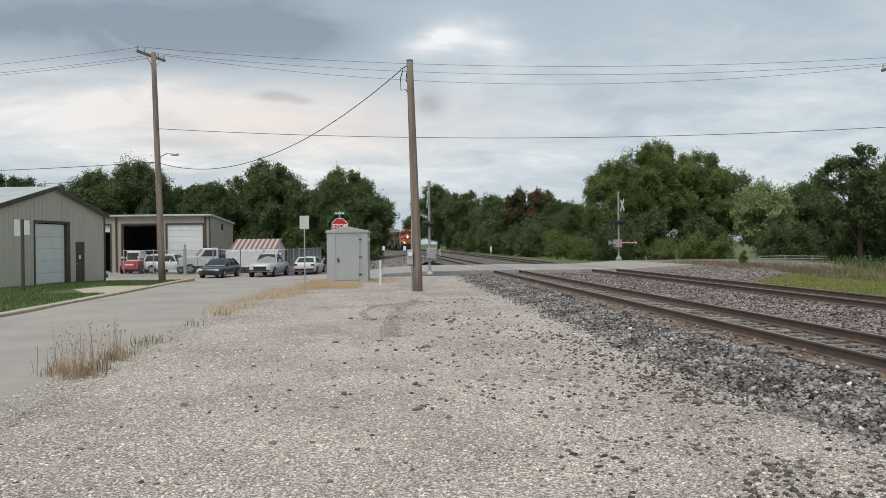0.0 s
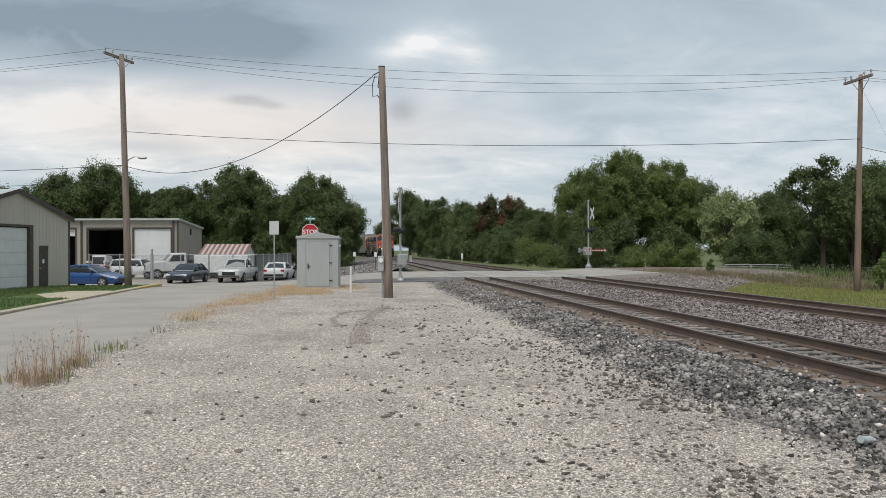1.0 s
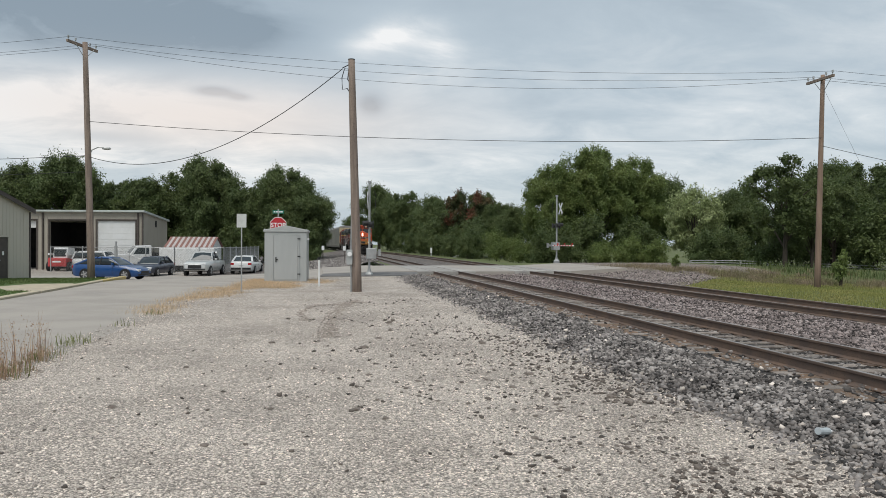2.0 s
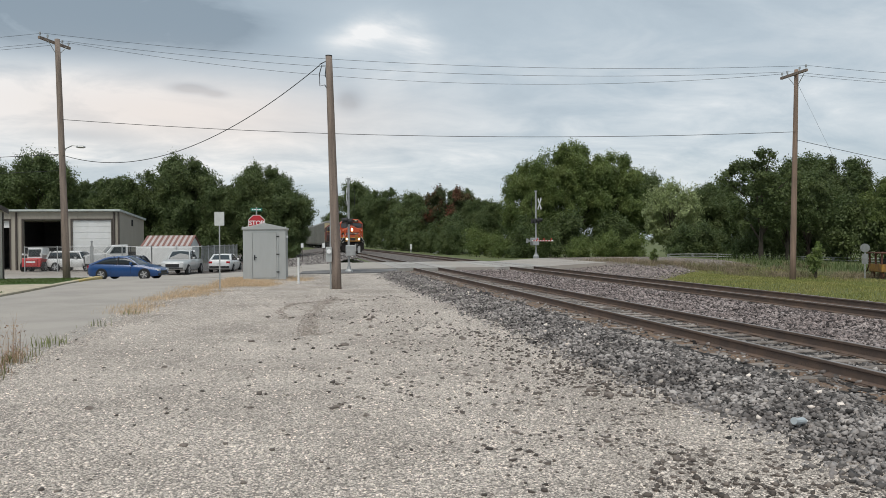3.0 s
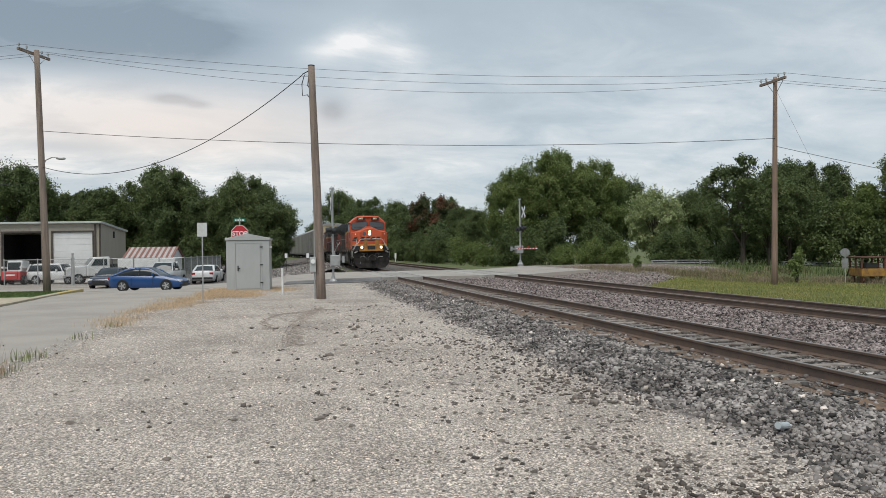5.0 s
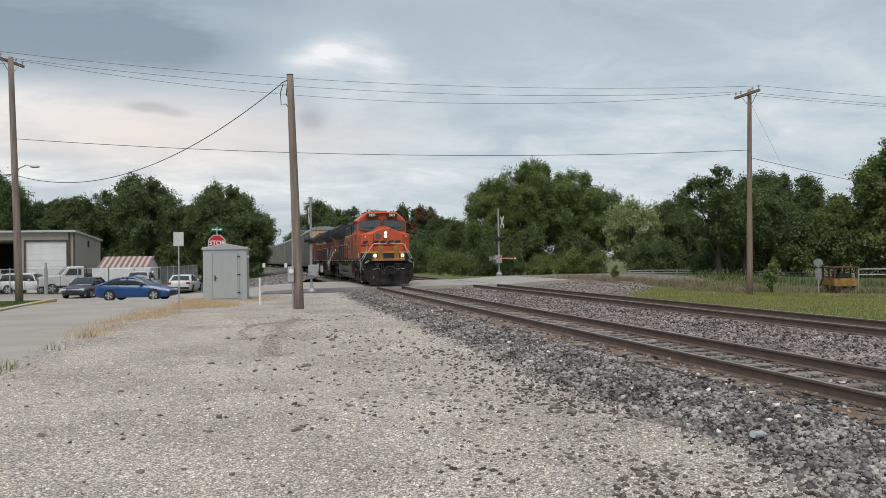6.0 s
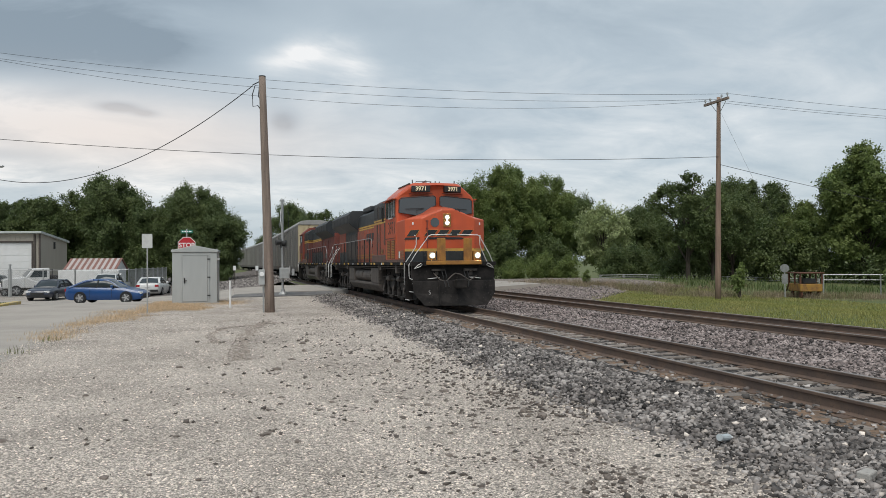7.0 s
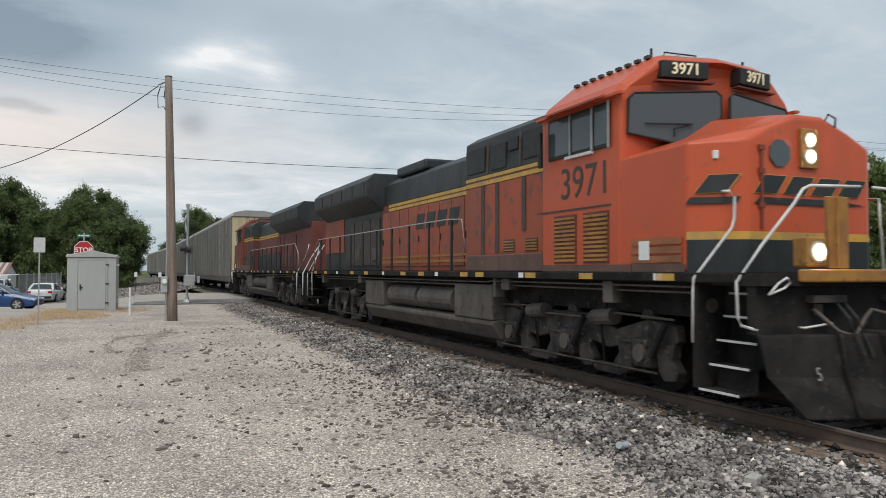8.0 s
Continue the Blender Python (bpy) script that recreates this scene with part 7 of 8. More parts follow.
M_TYRE = material("black_tyre", (0.022, 0.022, 0.023), 0.9)
M_RIM = material("bright_wheel_rim", (0.50, 0.50, 0.50), 0.35, 0.6)
M_RIMDARK = material("grey_wheel_centre", (0.13, 0.13, 0.135), 0.5, 0.4)
M_CARGLASS = glass("car_glass", (0.030, 0.040, 0.046), 0.05)
M_TAIL = material("red_tail_lens", (0.35, 0.015, 0.02), 0.25)
M_CLEAR = material("clear_lamp_lens", (0.62, 0.63, 0.63), 0.15)
M_MACHINE = material("worn_yellow_machine_paint", (0.34, 0.185, 0.035), 0.7, second=(0.17, 0.085, 0.04), scale=2.5)
M_RUST = material("brown_rust", (0.135, 0.055, 0.034), 0.9, second=(0.085, 0.042, 0.03), scale=5, bump=0.3, bump_scale=30)


def wheel(c, x, y, r, w=0.21):
    s = 1 if x > 0 else -1
    t = part("wheel", Mesh().disc((0, 0, 0), r, "x", w, 26), M_TYRE, c, "black tyre", at=pose(x, y, r))
    rim = part("rim", Mesh().disc((s * (w / 2 + 0.004), 0, 0), r * 0.68, "x", 0.012, 20), M_RIMDARK, t, "grey wheel centre")
    ms = Mesh().disc((s * (w / 2 + 0.016), 0, 0), r * 0.15, "x", 0.02, 10)
    for k in range(5):
        a = 2 * math.pi * k / 5
        d, n = Vector((0, math.cos(a), math.sin(a))), Vector((0, -math.sin(a), math.cos(a)))
        x0 = s * (w / 2 + 0.016)
        ms.loft([[Vector((x0 + q, 0, 0)) + d * u * r + n * v * r * 0.10 for q, v in ((-0.008, -1), (0.008, -1), (0.008, 1), (-0.008, 1))] for u in (0.1, 0.68)])
    part("spokes", ms, M_RIM, t, "bright alloy spokes")


def car(name, label, paint, m, L=4.5, W=1.78, H=1.45, r=0.32, hood=0.78, belt=0.92, deck=0.98, cowl=-0.75, roof=(-0.1, 1.0), tail=1.75, z0=0.22, doors=(-0.05, 1.0), bed=None, category="car"):
    """A road vehicle, nose towards -y. cowl and tail: ends of the glass at the belt; roof: ends of the roof panel."""
    c = thing(name, m, label, category, "vehicles in the yard and street")
    h = L / 2
    st = [(-h, 0.80, z0 + 0.12, hood - 0.18), (-h + 0.10, 0.90, z0 + 0.04, hood - 0.07), (-h + 0.45, 0.97, z0, hood), (cowl - 0.15, 1.0, z0, belt - 0.03), (cowl + 0.3, 1.0, z0, belt), (tail - 0.25, 1.0, z0, deck - 0.02),
          (h - 0.35, 0.97, z0, deck), (h - 0.08, 0.92, z0 + 0.06, deck - 0.05), (h, 0.84, z0 + 0.16, deck - 0.20)]
    rings = []
    for y, k, lo, hi in st:
        w = W / 2 * k
        rings.append([(-w * 0.90, y, lo), (w * 0.90, y, lo), (w * 0.98, y, lo + 0.14), (w, y, (lo + hi) / 2 + 0.06), (w * 0.97, y, hi - 0.10), (w * 0.86, y, hi), (-w * 0.86, y, hi), (-w * 0.97, y, hi - 0.10), (-w, y, (lo + hi) / 2 + 0.06), (-w * 0.98, y, lo + 0.14)])
    ms = Mesh().loft(rings)
    ms.smooth = True
    body = part("body", ms, paint, c)
    es = body.modifiers.new("creases", "EDGE_SPLIT")
    es.split_angle = radians(38)
    wb, wt = W / 2 * 0.90, W / 2 * 0.70
    zt = H - 0.05
    base = [(-wb, cowl, belt - 0.04), (wb, cowl, belt - 0.04), (wb, tail, deck - 0.04), (-wb, tail, deck - 0.04)]
    top = [(-wt, roof[0], zt), (wt, roof[0], zt), (wt, roof[1], zt), (-wt, roof[1], zt)]

    def arch(y):
        """Height and half-width of the glass at a place along the car: a smooth bow from cowl to tail."""
        k = (y - cowl) / (roof[0] - cowl) if y < roof[0] else (tail - y) / (tail - roof[1]) if y > roof[1] else 1.0
        k = math.sin(max(0.0, min(1.0, k)) * math.pi / 2) ** 1.15
        low = belt + (deck - belt) * (y - cowl) / (tail - cowl) - 0.04
        return low, low + (H - 0.03 - low) * max(k, 0.02), wb + (wt - wb) * k

    def bow(y, grow):
        low, z, w = arch(y)
        return [(-wb, y, low), (-(w + 0.02 + grow), y, low + (z - low) * 0.80), (-w * 0.86 - grow, y, z - 0.02 + grow), (0, y, z + 0.015 + grow), (w * 0.86 + grow, y, z - 0.02 + grow), (w + 0.02 + grow, y, low + (z - low) * 0.80), (wb, y, low)]

    stations = [cowl + (tail - cowl) * k / 16 for k in range(17)]
    ms = Mesh().loft([bow(y, 0.0) for y in stations])
    ms.smooth = True
    part("glasshouse", ms, M_CARGLASS, c, "dark car glass")
    y0, y1 = roof[0] - 0.22 * (roof[0] - cowl), roof[1] + 0.30 * (tail - roof[1])
    ms = Mesh().loft([bow(y0 + (y1 - y0) * k / 8, 0.014)[1:-1] for k in range(9)])
    ms.smooth = True
    part("roof", ms, paint, c)
    for s in (-1, 1):
        for k, (p, q) in enumerate(((base[0], top[0]), (base[3], top[3]))):
            part("pillar", Mesh().tube([(s * (arch(y)[2] - 0.02), y, arch(y)[1] - 0.05) for y in (p[1] + (q[1] - p[1]) * j / 5 for j in range(6))], 0.045 if k == 0 else 0.085, 6), paint, c)
        ym = (roof[0] + roof[1]) / 2
        part("pillar", Mesh().tube([(s * wb, ym + 0.05, belt - 0.04), (s * wt, ym, zt)], 0.035, 6), M_BLACK, c)
        for y in (-h + 0.86, -h + 0.86 + (L - 1.8)):
            # no recess here: a black disc paints the shade of the wheel well
            part("wheel_arch", Mesh().disc((s * (W / 2 - 0.06), y, r + 0.01), r * 1.10, "x", 0.13, 24), M_BLACK, c, "black disc for the shaded wheel well")
            wheel(c, s * (W / 2 - 0.07), y, r)
        for y in doors:
            part("door_seam", Mesh().box(s * W / 2 - 0.004 if s > 0 else -W / 2 - 0.001, s * W / 2 + 0.001 if s > 0 else -W / 2 + 0.004, y, y + 0.014, z0 + 0.16, belt - 0.12), M_BLACK, c)
        part("mirror", Mesh().box(s * (W / 2 + 0.02) - 0.08, s * (W / 2 + 0.02) + 0.08, cowl + 0.42, cowl + 0.55, belt - 0.02, belt + 0.13), paint, c, bevel=0.03)
        part("headlamp", Mesh().box(s * W * 0.34 - 0.17, s * W * 0.34 + 0.17, -h + 0.0, -h + 0.22, hood - 0.25, hood - 0.10), M_CLEAR, c, "clear headlamp", bevel=0.03)
        part("tail_lamp", Mesh().box(s * W * 0.37 - 0.14, s * W * 0.37 + 0.14, h - 0.14, h + 0.005, deck - 0.30, deck - 0.13), M_TAIL, c, "red tail lamp", bevel=0.02)
    part("grille", Mesh().box(-W * 0.26, W * 0.26, -h - 0.012, -h + 0.1, z0 + 0.20, hood - 0.22), M_BLACK, c, "dark grille", bevel=0.015)
    part("bumper", Mesh().box(-W * 0.40, W * 0.40, -h - 0.02, -h + 0.12, z0 + 0.10, z0 + 0.19), M_BLACK, c)
    part("rear_bumper", Mesh().box(-W * 0.42, W * 0.42, h - 0.10, h + 0.02, z0 + 0.14, z0 + 0.30), M_BLACK, c)
    part("plate", Mesh().box(-0.16, 0.16, h + 0.022, h + 0.028, deck - 0.30, deck - 0.18), M_SIGNWHITE, c, "pale plate")
    if bed:
        part("cargo_bed", Mesh().box(-W / 2 + 0.10, W / 2 - 0.10, tail + 0.1, h - 0.12, deck + 0.001, deck + 0.012), M_BLACK, c, "dark pickup bed liner")
    return c


blue_car = car("car", "blue two-door car driving up to the crossing", M_BLUE, pose(-19.5, 52.6, -0.5, 0, 0, 77), 4.5, 1.77, 1.46, 0.335, 0.78, 0.95, 1.02, -1.05, (0.02, 0.62), 2.0, z0=0.20, doors=(-0.55, 0.75))
car("car", "charcoal sedan parked before the fence", M_CHARCOAL, pose(-11.9, 58.4, -0.58, 0, 0, -11), 4.4, 1.75, 1.44, 0.31, 0.80, 0.92, 0.98, -0.9, (-0.1, 1.0), 1.75)
car("pickup_truck", "silver pickup truck parked facing the street", M_SILVER, pose(-8.35, 59.4, -0.58, 0, 0, -8), 5.2, 1.86, 1.80, 0.37, 1.05, 1.16, 1.14, -0.95, (-0.35, 0.75), 1.05, z0=0.38, bed=True, category="pickup truck")
car("car", "white sedan parked with its tail to the street", M_CARWHITE, pose(-5.55, 63.0, -0.58, 0, 0, 173), 4.6, 1.82, 1.46, 0.32, 0.82, 0.94, 1.02, -0.85, (-0.1, 1.05), 1.85)
car("sport_utility_car", "older white sport utility car behind the fence", M_CARWHITE, pose(-18.0, 68.0, -0.58, 0, 0, 70), 4.7, 1.80, 1.72, 0.36, 1.0, 1.10, 1.12, -0.95, (-0.45, 2.0), 2.25, z0=0.36)


def work_truck():
    t = thing("work_truck", pose(-14.2, 68.2, -0.58, 0, 0, -68), "white flatbed work truck behind the fence", "truck", "vehicles in the yard and street")
    part("hood", Mesh().prism([(-3.3, 0.62), (-3.3, 1.25), (-3.1, 1.38), (-1.75, 1.50), (-1.75, 0.62)], -0.92, 0.92, "x"), M_CARWHITE, t, bevel=0.06)
    part("cab", Mesh().prism([(-1.745, 0.62), (-1.745, 1.48), (-1.2, 2.18), (0.0, 2.22), (0.05, 0.62)], -0.95, 0.95, "x"), M_CARWHITE, t, bevel=0.06)
    for s in (-1, 1):
        xs = sorted((s * 0.951, s * 0.962))
        part("side_window", Mesh().prism([(-1.45, 1.48), (-1.08, 2.05), (-0.2, 2.07), (-0.2, 1.48)], xs[0], xs[1], "x"), M_CARGLASS, t, "dark side window")
    part("windshield", Mesh().add([(-0.8, -1.74, 1.54), (0.8, -1.74, 1.54), (0.74, -1.27, 2.13), (-0.74, -1.27, 2.13), (-0.8, -1.70, 1.54), (0.8, -1.70, 1.54), (0.74, -1.23, 2.13), (-0.74, -1.23, 2.13)],
                                  [(0, 1, 2, 3), (7, 6, 5, 4), (0, 4, 5, 1), (1, 5, 6, 2), (2, 6, 7, 3), (3, 7, 4, 0)]), M_CARGLASS, t, "dark windshield")
    part("flatbed", Mesh().box(-1.1, 1.1, 0.12, 3.3, 0.95, 1.1), M_BLACK, t, "black flatbed", bevel=0.02)
    part("headache_rack", Mesh().box(-1.05, 1.05, 0.14, 0.2, 2.0, 2.1).box(-1.05, -0.95, 0.14, 0.2, 1.1, 2.0).box(0.95, 1.05, 0.14, 0.2, 1.1, 2.0).box(-0.05, 0.05, 0.14, 0.2, 1.1, 2.0), M_BLACK, t, "black rack behind the cab")
    part("tool_box", Mesh().box(-1.05, 1.05, 0.3, 0.9, 1.105, 1.6), M_BLACK, t, "dark tool box", bevel=0.03)
    part("grille", Mesh().box(-0.6, 0.6, -3.33, -3.29, 0.75, 1.2), M_BLACK, t, "dark grille")
    part("bumper", Mesh().box(-0.95, 0.95, -3.45, -3.32, 0.5, 0.72), M_GALV, t, bevel=0.03)
    part("chassis", Mesh().box(-0.5, 0.5, -3.2, 3.2, 0.5, 0.62), M_BLACK, t)
    for y in (-2.4, 2.0):
        for s in (-1, 1):
            wheel(t, s * 0.84, y, 0.42, 0.26)


def skid_steer():
    t = thing("skid_steer_loader", pose(-21.3, 68.7, -0.58, 0, 0, 172), "red and white skid steer loader parked outside the garage", "loader", "vehicles in the yard and street")
    part("body", Mesh().prism([(-1.2, 0.3), (-1.2, 0.9), (-0.3, 1.0), (1.1, 1.15), (1.2, 0.4)], -0.75, 0.75, "x"), M_SKIDRED, t, "red lower body", bevel=0.05)
    part("cab", Mesh().prism([(-0.9, 0.95), (-0.8, 1.95), (0.4, 2.0), (0.6, 1.08)], -0.6, 0.6, "x"), M_CARWHITE, t, "white cab frame", bevel=0.05)
    part("rear_window", Mesh().box(-0.48, 0.48, 0.44, 0.60, 1.25, 1.85), M_CARGLASS, t, "dark window")
    part("engine_door", Mesh().box(-0.55, 0.55, 1.16, 1.22, 0.45, 1.05), M_SKIDRED, t, "red rear door", bevel=0.03)
    part("bar", Mesh().box(-0.35, 0.35, 1.221, 1.232, 0.75, 0.88), M_SIGNWHITE, t, "white bar")
    for s in (-1, 1):
        part("lift_arm", Mesh().tube([(s * 0.72, 1.05, 1.45), (s * 0.74, -0.4, 1.35), (s * 0.72, -1.5, 0.4)], 0.09, 6), M_CARWHITE, t, "white lift arm")
        for y in (-0.6, 0.65):
            wheel(t, s * 0.82, y, 0.4, 0.28)


def rail_machine():
    t = thing("track_machine", pose(31.4, 35.3, -0.36, 0, 0, -20) @ Matrix.Diagonal((0.80, 0.80, 0.85, 1)), "old yellow track machine with a rusty cage in weeds", "track machine")
    part("body", Mesh().box(-0.75, 0.75, -1.1, 1.0, 0.45, 0.95), M_MACHINE, t, "worn yellow body", bevel=0.04)
    part("nose_plate", Mesh().prism([(1.0, 0.5), (1.45, 0.4), (1.45, 0.62), (1.0, 0.95)], -0.6, 0.6, "x"), M_MACHINE, t, "sloping yellow nose", bevel=0.03)
    for x in (-0.72, 0.72):
        for y in (-1.05, -0.05, 0.95):
            part("cage_post", Mesh().box(x - 0.05, x + 0.05, y - 0.05, y + 0.05, 0.952, 1.62), M_RUST, t, "rusty cage post")
    part("cage_roof", Mesh().box(-0.85, 0.85, -1.2, 1.1, 1.622, 1.70), M_RUST, t, "rusty cage roof", bevel=0.02)
    part("engine", Mesh().box(-0.4, 0.4, -0.9, 0.2, 0.955, 1.3), M_BLACK, t, "dark engine", bevel=0.05)
    for x in (-0.6, 0.6):
        for y in (-0.8, 0.7):
            part("wheel", Mesh().disc((x, y, 0.25), 0.25, "x", 0.1, 16), M_RUST, t, "rusty flanged wheel")
    for x in (-0.72, 0.72):
        part("brace", Mesh().tube([(x, 1.0, 0.95), (x, 1.45, 0.42)], 0.05, 6), M_RUST, t)


work_truck()
skid_steer()
rail_machine()


# ---------------------------------------------------------------- small things on the ground
def rock(x, y, s, seed, label="dark grey rock lying on the gravel", mt=None, flat=0.55):
    rng = np.random.default_rng(seed)
    bm = bmesh.new()
    bmesh.ops.create_icosphere(bm, subdivisions=2, radius=1.0)
    ax = rng.uniform(0.7, 1.3, 3)
    for v in bm.verts:
        n = noise.noise(v.co * 1.6 + Vector((seed * 3.1, 0, 0)))
        v.co = Vector((v.co.x * ax[0], v.co.y * ax[1], v.co.z * ax[2] * flat)) * (1 + 0.35 * n) * s
    me = bpy.data.meshes.new("rock")
    bm.to_mesh(me)
    bm.free()
    me.materials.append(mt or M_ROCK)
    ob = new("rock", me)
    ob.matrix_basis = pose(x, y, s * flat * 0.45, 0, 0, float(rng.uniform(0, 360)))
    return tagged(ob, label, "rock", "rocks on the gravel")


for k, (x, y, s) in enumerate(((3.63, 8.34, 0.085), (3.50, 8.62, 0.07), (1.81, 18.0, 0.095), (1.68, 17.5, 0.08), (0.85, 13.37, 0.085), (3.04, 13.63, 0.09), (0.43, 8.36, 0.055), (-0.81, 14.27, 0.07), (2.05, 6.9, 0.05), (0.72, 7.9, 0.05),
                              (1.55, 15.9, 0.09), (1.2, 14.6, 0.08), (-2.25, 8.9, 0.055), (-1.0, 7.1, 0.05), (2.5, 9.4, 0.06), (2.3, 11.2, 0.07), (-1.9, 11.6, 0.055), (0.1, 11.0, 0.05), (1.35, 10.0, 0.055), (-0.4, 5.9, 0.04), (3.0, 10.3, 0.06))):
    rock(x, y, s * 0.75, k + 1)

M_BOTTLE = glass("cloudy_plastic", (0.42, 0.46, 0.475), 0.3)
b = thing("plastic_bottle", pose(4.70, 6.36, 0.075, 0, 8, 25), "crushed cloudy plastic bottle on the ballast", "bottle")
ms = Mesh().tube([(-0.10, 0, 0.035), (-0.095, 0, 0.035), (-0.03, 0.004, 0.03), (0.05, 0, 0.036), (0.075, 0, 0.034)], 0.034, 12)
ms.tube([(0.075, 0, 0.034), (0.10, 0, 0.034), (0.115, 0, 0.034)], 0.026, 12, 0.013)
part("bottle_body", ms, M_BOTTLE, b)
part("cap", Mesh().cyl((0.115, 0, 0.034), (0.132, 0, 0.034), 0.015, 10), M_SIGNWHITE, b, "white cap")
b = thing("concrete_lump", pose(5.0, 4.95, 0.06, 0, 0, 30), "pale broken block on the ballast", "block")
part("lump", Mesh().prism([(-0.10, -0.05), (0.08, -0.06), (0.11, 0.03), (-0.07, 0.06)], 0, 0.07, "z"), M_CONCRETE, b, bevel=0.012)


# ---------------------------------------------------------------- grasses and weeds
def blades(name, seed, spots, h, w, mt, label, category, lean=0.5):
    """Thin bent blades: each a narrow strip of two quads."""
    rng = np.random.default_rng(seed)
    p = np.asarray(spots, float)
    n = len(p)
    a = rng.uniform(0, 2 * np.pi, n)
    d = np.stack([np.cos(a), np.sin(a), np.zeros(n)], -1)
    s = np.stack([-np.sin(a), np.cos(a), np.zeros(n)], -1)
    hh = h * rng.uniform(0.4, 1.25, n)
    k = rng.uniform(0.1, lean, n)
    up = np.array([0, 0, 1.0])
    mid = p + up * (hh * 0.6)[:, None] + d * (hh * k * 0.35)[:, None]
    tip = p + up * (hh * (1 - 0.25 * k))[:, None] + d * (hh * k)[:, None]
    v = np.stack([p - s * w / 2, p + s * w / 2, mid + s * w * 0.4, mid - s * w * 0.4, tip + s * w * 0.08, tip - s * w * 0.08], 1)
    return many(name, v, [(0, 1, 2, 3), (3, 2, 4, 5)], n, mt, label, category)


def tufts(seed, centres, per, r):
    rng = np.random.default_rng(seed)
    c = np.repeat(np.asarray(centres, float), per, axis=0)
    c[:, :2] += rng.normal(size=(len(c), 2)) * r
    z = np.array([ground_z(x, y) for x, y in c[:, :2]]) - 0.01
    return np.column_stack([c[:, :2], z])


def build_grass():
    rng = np.random.default_rng(77)
    edge = [(-4.3 + 0.22 * rng.normal(), y) for y in rng.uniform(20, 27, 26)]
    edge += [(-3.5 + 0.45 * rng.normal(), y) for y in rng.uniform(26, 32, 62)]
    edge += [(rng.uniform(-3.3, -0.9), rng.uniform(31.5, 36.6)) for _ in range(150)]
    edge += [(rng.uniform(-3.0, -2.5), rng.uniform(36, 39)) for _ in range(30)] + [(rng.uniform(-0.5, 0.6), rng.uniform(35, 38.5)) for _ in range(24)]
    blades("dry_grass", 1, tufts(1, edge, 80, 0.27), 0.135, 0.005, M_DRY, "dry straw-coloured grass along the gravel edge", "dry grass", 1.3)
    weeds = [(-4.50 + 0.17 * rng.normal(), 11.35 + 0.22 * rng.normal()) for _ in range(9)] + [(-4.36 + 0.10 * rng.normal(), 12.6 + 0.5 * rng.normal()) for _ in range(4)]
    stems = tufts(2, weeds, 7, 0.10)
    blades("tall_weeds", 2, stems, 0.66, 0.008, M_STRAW, "tall dry brown weeds at the road edge", "weeds", 0.35)
    r2 = np.random.default_rng(9)
    base = np.repeat(stems, 5, axis=0)
    up = r2.uniform(0.08, 0.75, len(base)) * np.repeat(r2.uniform(0.6, 1.1, len(stems)), 5)
    base[:, 2] += up
    base[:, :2] += r2.normal(size=(len(base), 2)) * (0.02 + 0.025 * up)[:, None]
    d = r2.normal(size=base.shape)
    tagged(leaves("weed_tops", r2, base, d / np.linalg.norm(d, axis=1)[:, None], 0.017, M_STRAW, None), "feathery straw-brown weed heads at the road edge", "weeds")
    blades("weed_undergrowth", 8, tufts(8, weeds, 26, 0.12), 0.26, 0.008, M_STRAW, "matted straw-coloured stalks at the road edge", "weeds", 1.0)
    blades("weed_leaves", 3, tufts(3, weeds[::3] + [(-4.38, 14.4), (-4.35, 14.7), (-4.42, 14.9), (-4.3, 17.6), (-4.25, 13.2), (-4.1, 20.5)], 22, 0.14), 0.20, 0.012, M_GREENWEED, "small green weeds at the road edge", "weeds", 0.8)
    # field beyond the tracks
    n = 90000
    x, y = rng.uniform(16.0, 30, n), rng.uniform(12, 43, n)
    keep = (rng.uniform(0, 1, n) < np.clip((x - 15.9) / 0.6, 0, 1)) & (y < 31.4 + (x - 15.9) / 0.75 + rng.normal(size=n) * 0.8)
    pts = np.column_stack([x, y])[keep]
    z = np.array([ground_z(a, b) for a, b in pts]) - 0.05
    blades("field_grass", 4, np.column_stack([pts, z]), 0.10, 0.014, M_BLADE, "short yellow-green grass beside the tracks", "grass", 0.9)
    n = 24000
    u, w = rng.uniform(-0.35, 1, n), rng.normal(size=n)
    x, y = 24 + 10 * u + 1.2 * w, 43.5 - 11 * u + 1.4 * rng.normal(size=n)
    z = np.array([ground_z(a, b) for a, b in zip(x, y)]) - 0.05
    clump = np.array([noise.noise((a * 0.55, b * 0.55, 2.0)) for a, b in zip(x, y)]) > -0.14
    blades("brown_weeds", 5, np.column_stack([x, y, z])[clump], 0.36, 0.012, M_WEED, "brown seeding weeds along the field", "weeds", 1.1)
    n = 9000
    x, y = rng.uniform(17, 34, n), rng.uniform(42, 44.8, n) + 0
    z = np.array([ground_z(a, b) for a, b in zip(x, y)]) - 0.05
    blades("bank_weeds", 6, np.column_stack([x, y, z])[(x > 21) & (np.array([noise.noise((a * 0.7, b * 0.7, 5.0)) for a, b in zip(x, y)]) > 0.05)], 0.30, 0.016, M_WEED, "brown weeds on the bank of the far road", "weeds", 1.1)
    n = 15000
    x, y = rng.uniform(27, 52, n), rng.uniform(30, 54, n)
    keep = (np.abs((x - 27) * 0.62 + (y - 47.5) * 0.85) < 2.6 + 1.2 * rng.normal(size=n)) & (x > 29.5)
    z = np.array([ground_z(a, b) for a, b in zip(x, y)]) - 0.05
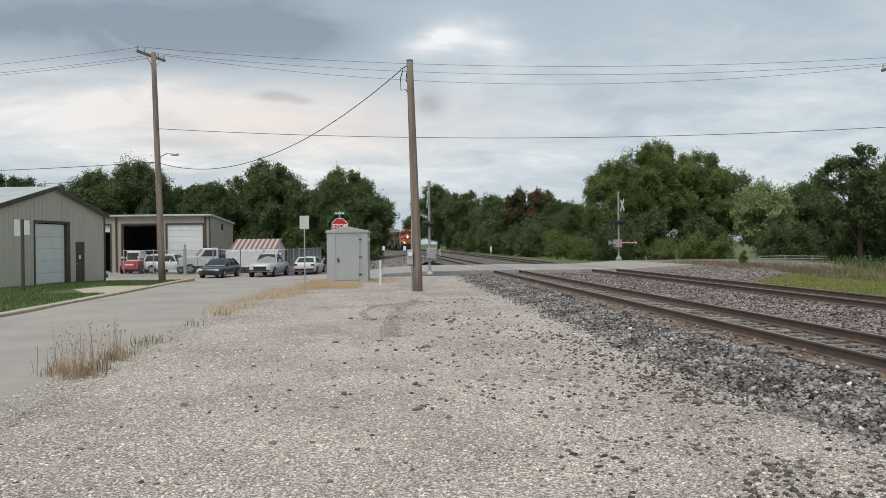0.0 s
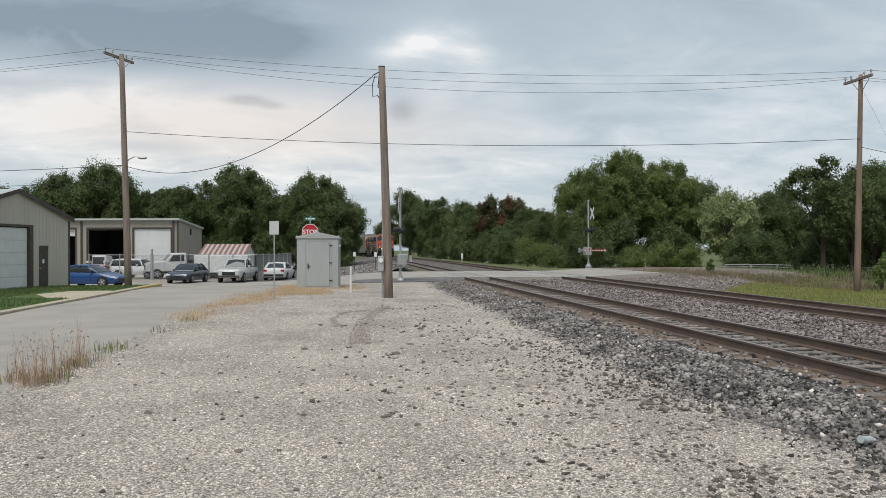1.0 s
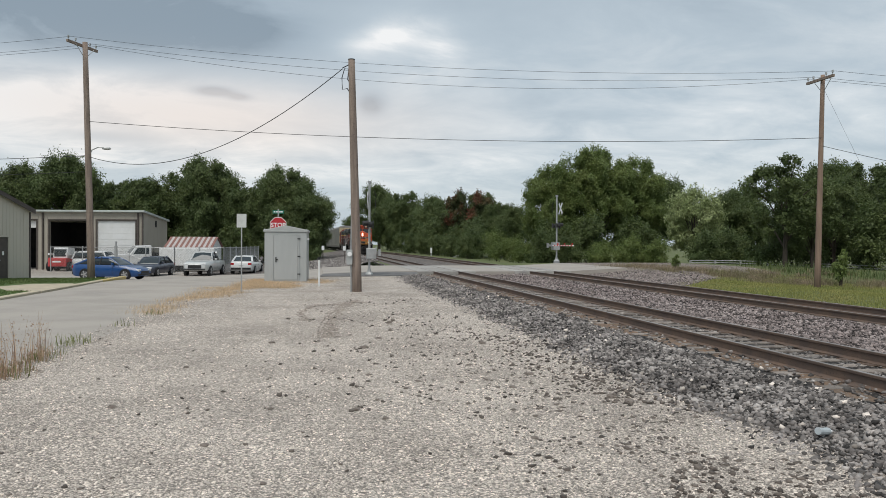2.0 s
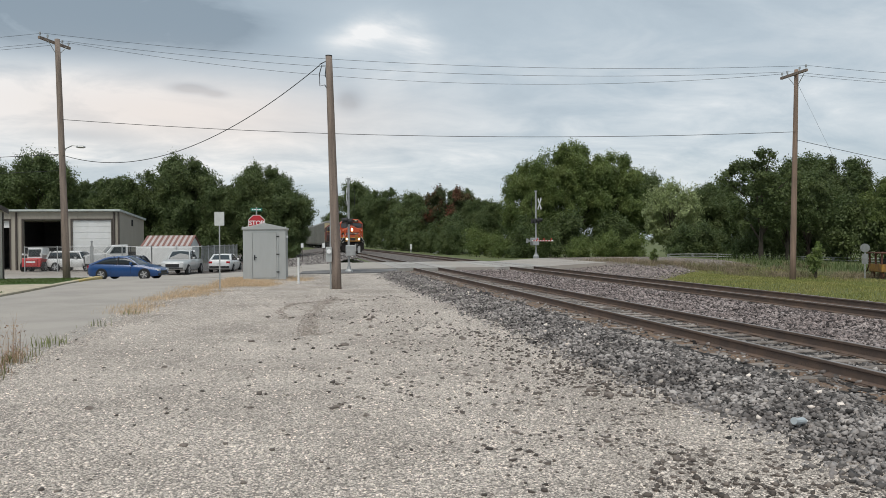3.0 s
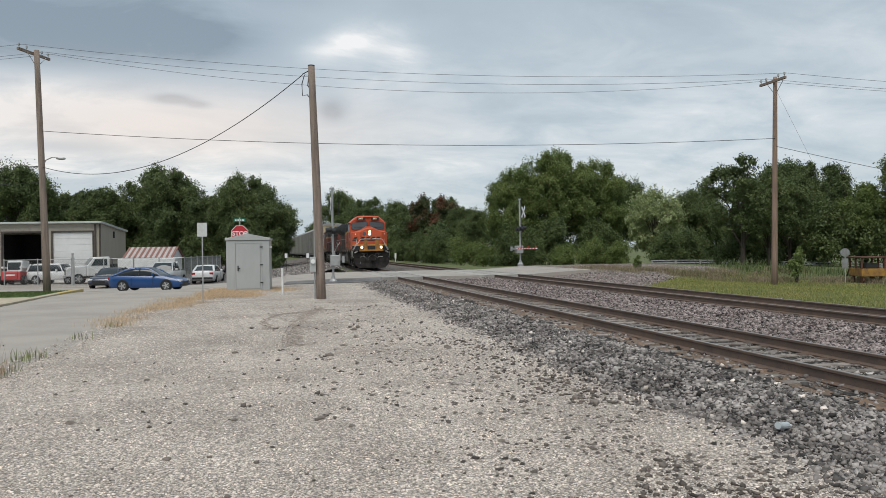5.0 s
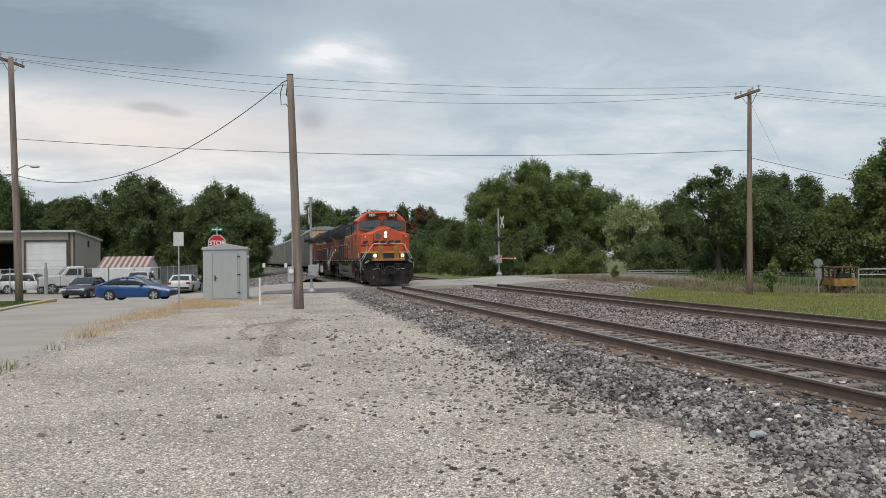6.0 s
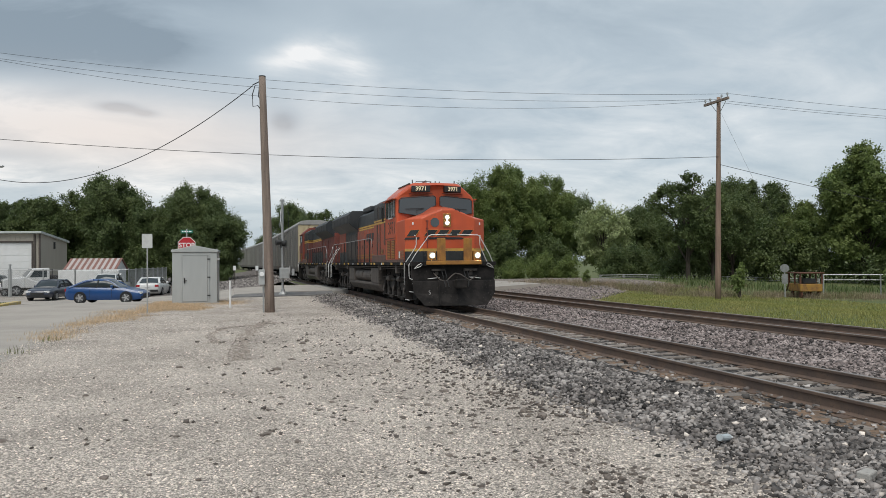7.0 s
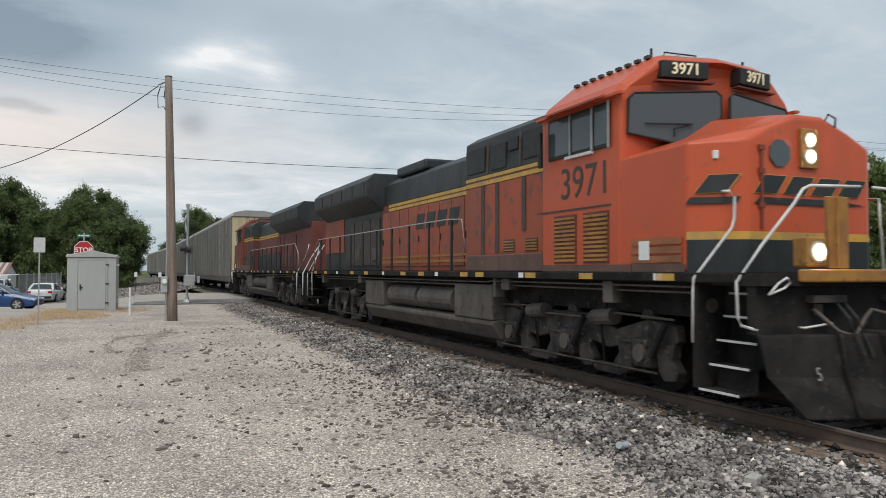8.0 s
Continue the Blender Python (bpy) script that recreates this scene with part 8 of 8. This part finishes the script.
    blades("rank_undergrowth", 9, np.column_stack([x, y, z])[keep], 0.55, 0.035, M_LEAF_DARK, "rank dark green undergrowth before the trees", "undergrowth", 1.0)
    n = 26000
    x, y = rng.uniform(-16.5, -10.4, n), rng.uniform(14, 42.8, n)
    keep = ~((y > 30) & (y < 35.4) & (x > -12.9))
    pts = np.column_stack([x, y])[keep]
    z = np.array([ground_z(a, b) for a, b in pts]) + 0.05
    blades("lawn_grass", 7, np.column_stack([pts, z]), 0.07, 0.018, M_BLADE_LAWN, "short green lawn grass", "grass", 0.8)
    sap = bush(51, 2.5, 0.6, M_LEAF, "young green sapling in the weeds", n=1100, size=0.10)
    planted(sap, [(27.9, 36.4, 0.9), (36.0, 33.5, 1.1), (22.5, 44.6, 0.5), (39.5, 31.5, 1.2)], random.Random(8))


build_grass()


# ---------------------------------------------------------------- what moves
def along(y_front, lead_in, length, reverse=False):
    """Pose of a vehicle whose leading end is at y_front on the first track."""
    a, b = y_front + lead_in, y_front + length - lead_in
    xa, xb = TRACK_1 + bend(a), TRACK_1 + bend(b)
    turn = -math.degrees(math.atan2(xb - xa, b - a))
    if reverse:
        return pose(TRACK_1 + bend(y_front + length), y_front + length, RAIL_TOP, 0, 0, turn + 180)
    return pose(TRACK_1 + bend(y_front), y_front, RAIL_TOP, 0, 0, turn)


def motions():
    times = [k * 0.25 for k in range(33)]
    speed, last = 19.1, 5.99
    front = lambda t: last + speed * (8.0 - t)
    walk(lead_loco, [(t, along(front(t), 4.1, 21.0)) for t in times])
    walk(trail_loco, [(t, along(front(t) + 22.2, 4.1, 21.0, True)) for t in times])
    for k, (car, _) in enumerate(cars):
        walk(car, [(t, along(front(t) + 44.0 + k * 28.0, 3.0, 27.0)) for t in times])
    drive = ((0.0, -20.5, 52.6), (0.5, -18.6, 52.3), (1.0, -16.75, 52.0), (1.5, -14.7, 51.5), (2.0, -12.9, 51.0), (2.5, -11.5, 50.6), (3.0, -10.3, 50.2), (3.5, -9.35, 50.0), (4.0, -8.8, 49.9),
             (4.5, -8.35, 49.8), (5.25, -7.7, 49.7), (6.0, -7.2, 49.6), (6.5, -7.05, 49.55), (7.0, -6.95, 49.5), (8.0, -6.85, 49.5))
    walk(blue_car, [(t, pose(x, y, ground_z(x, y) + 0.0, 0, 0, 76 if t > 2.6 else 73)) for t, x, y in drive])
    fine = [k / 30 for k in range(241)]
    for wheels, sign in ((lead_wheels, 1), (trail_wheels, -1), (cars[0][1], 1)):
        for w, y, r in wheels:
            walk(w, [(t, Matrix.Translation((0, y, r)) @ Matrix.Rotation(sign * speed * t / r, 4, "X")) for t in fine])


motions()
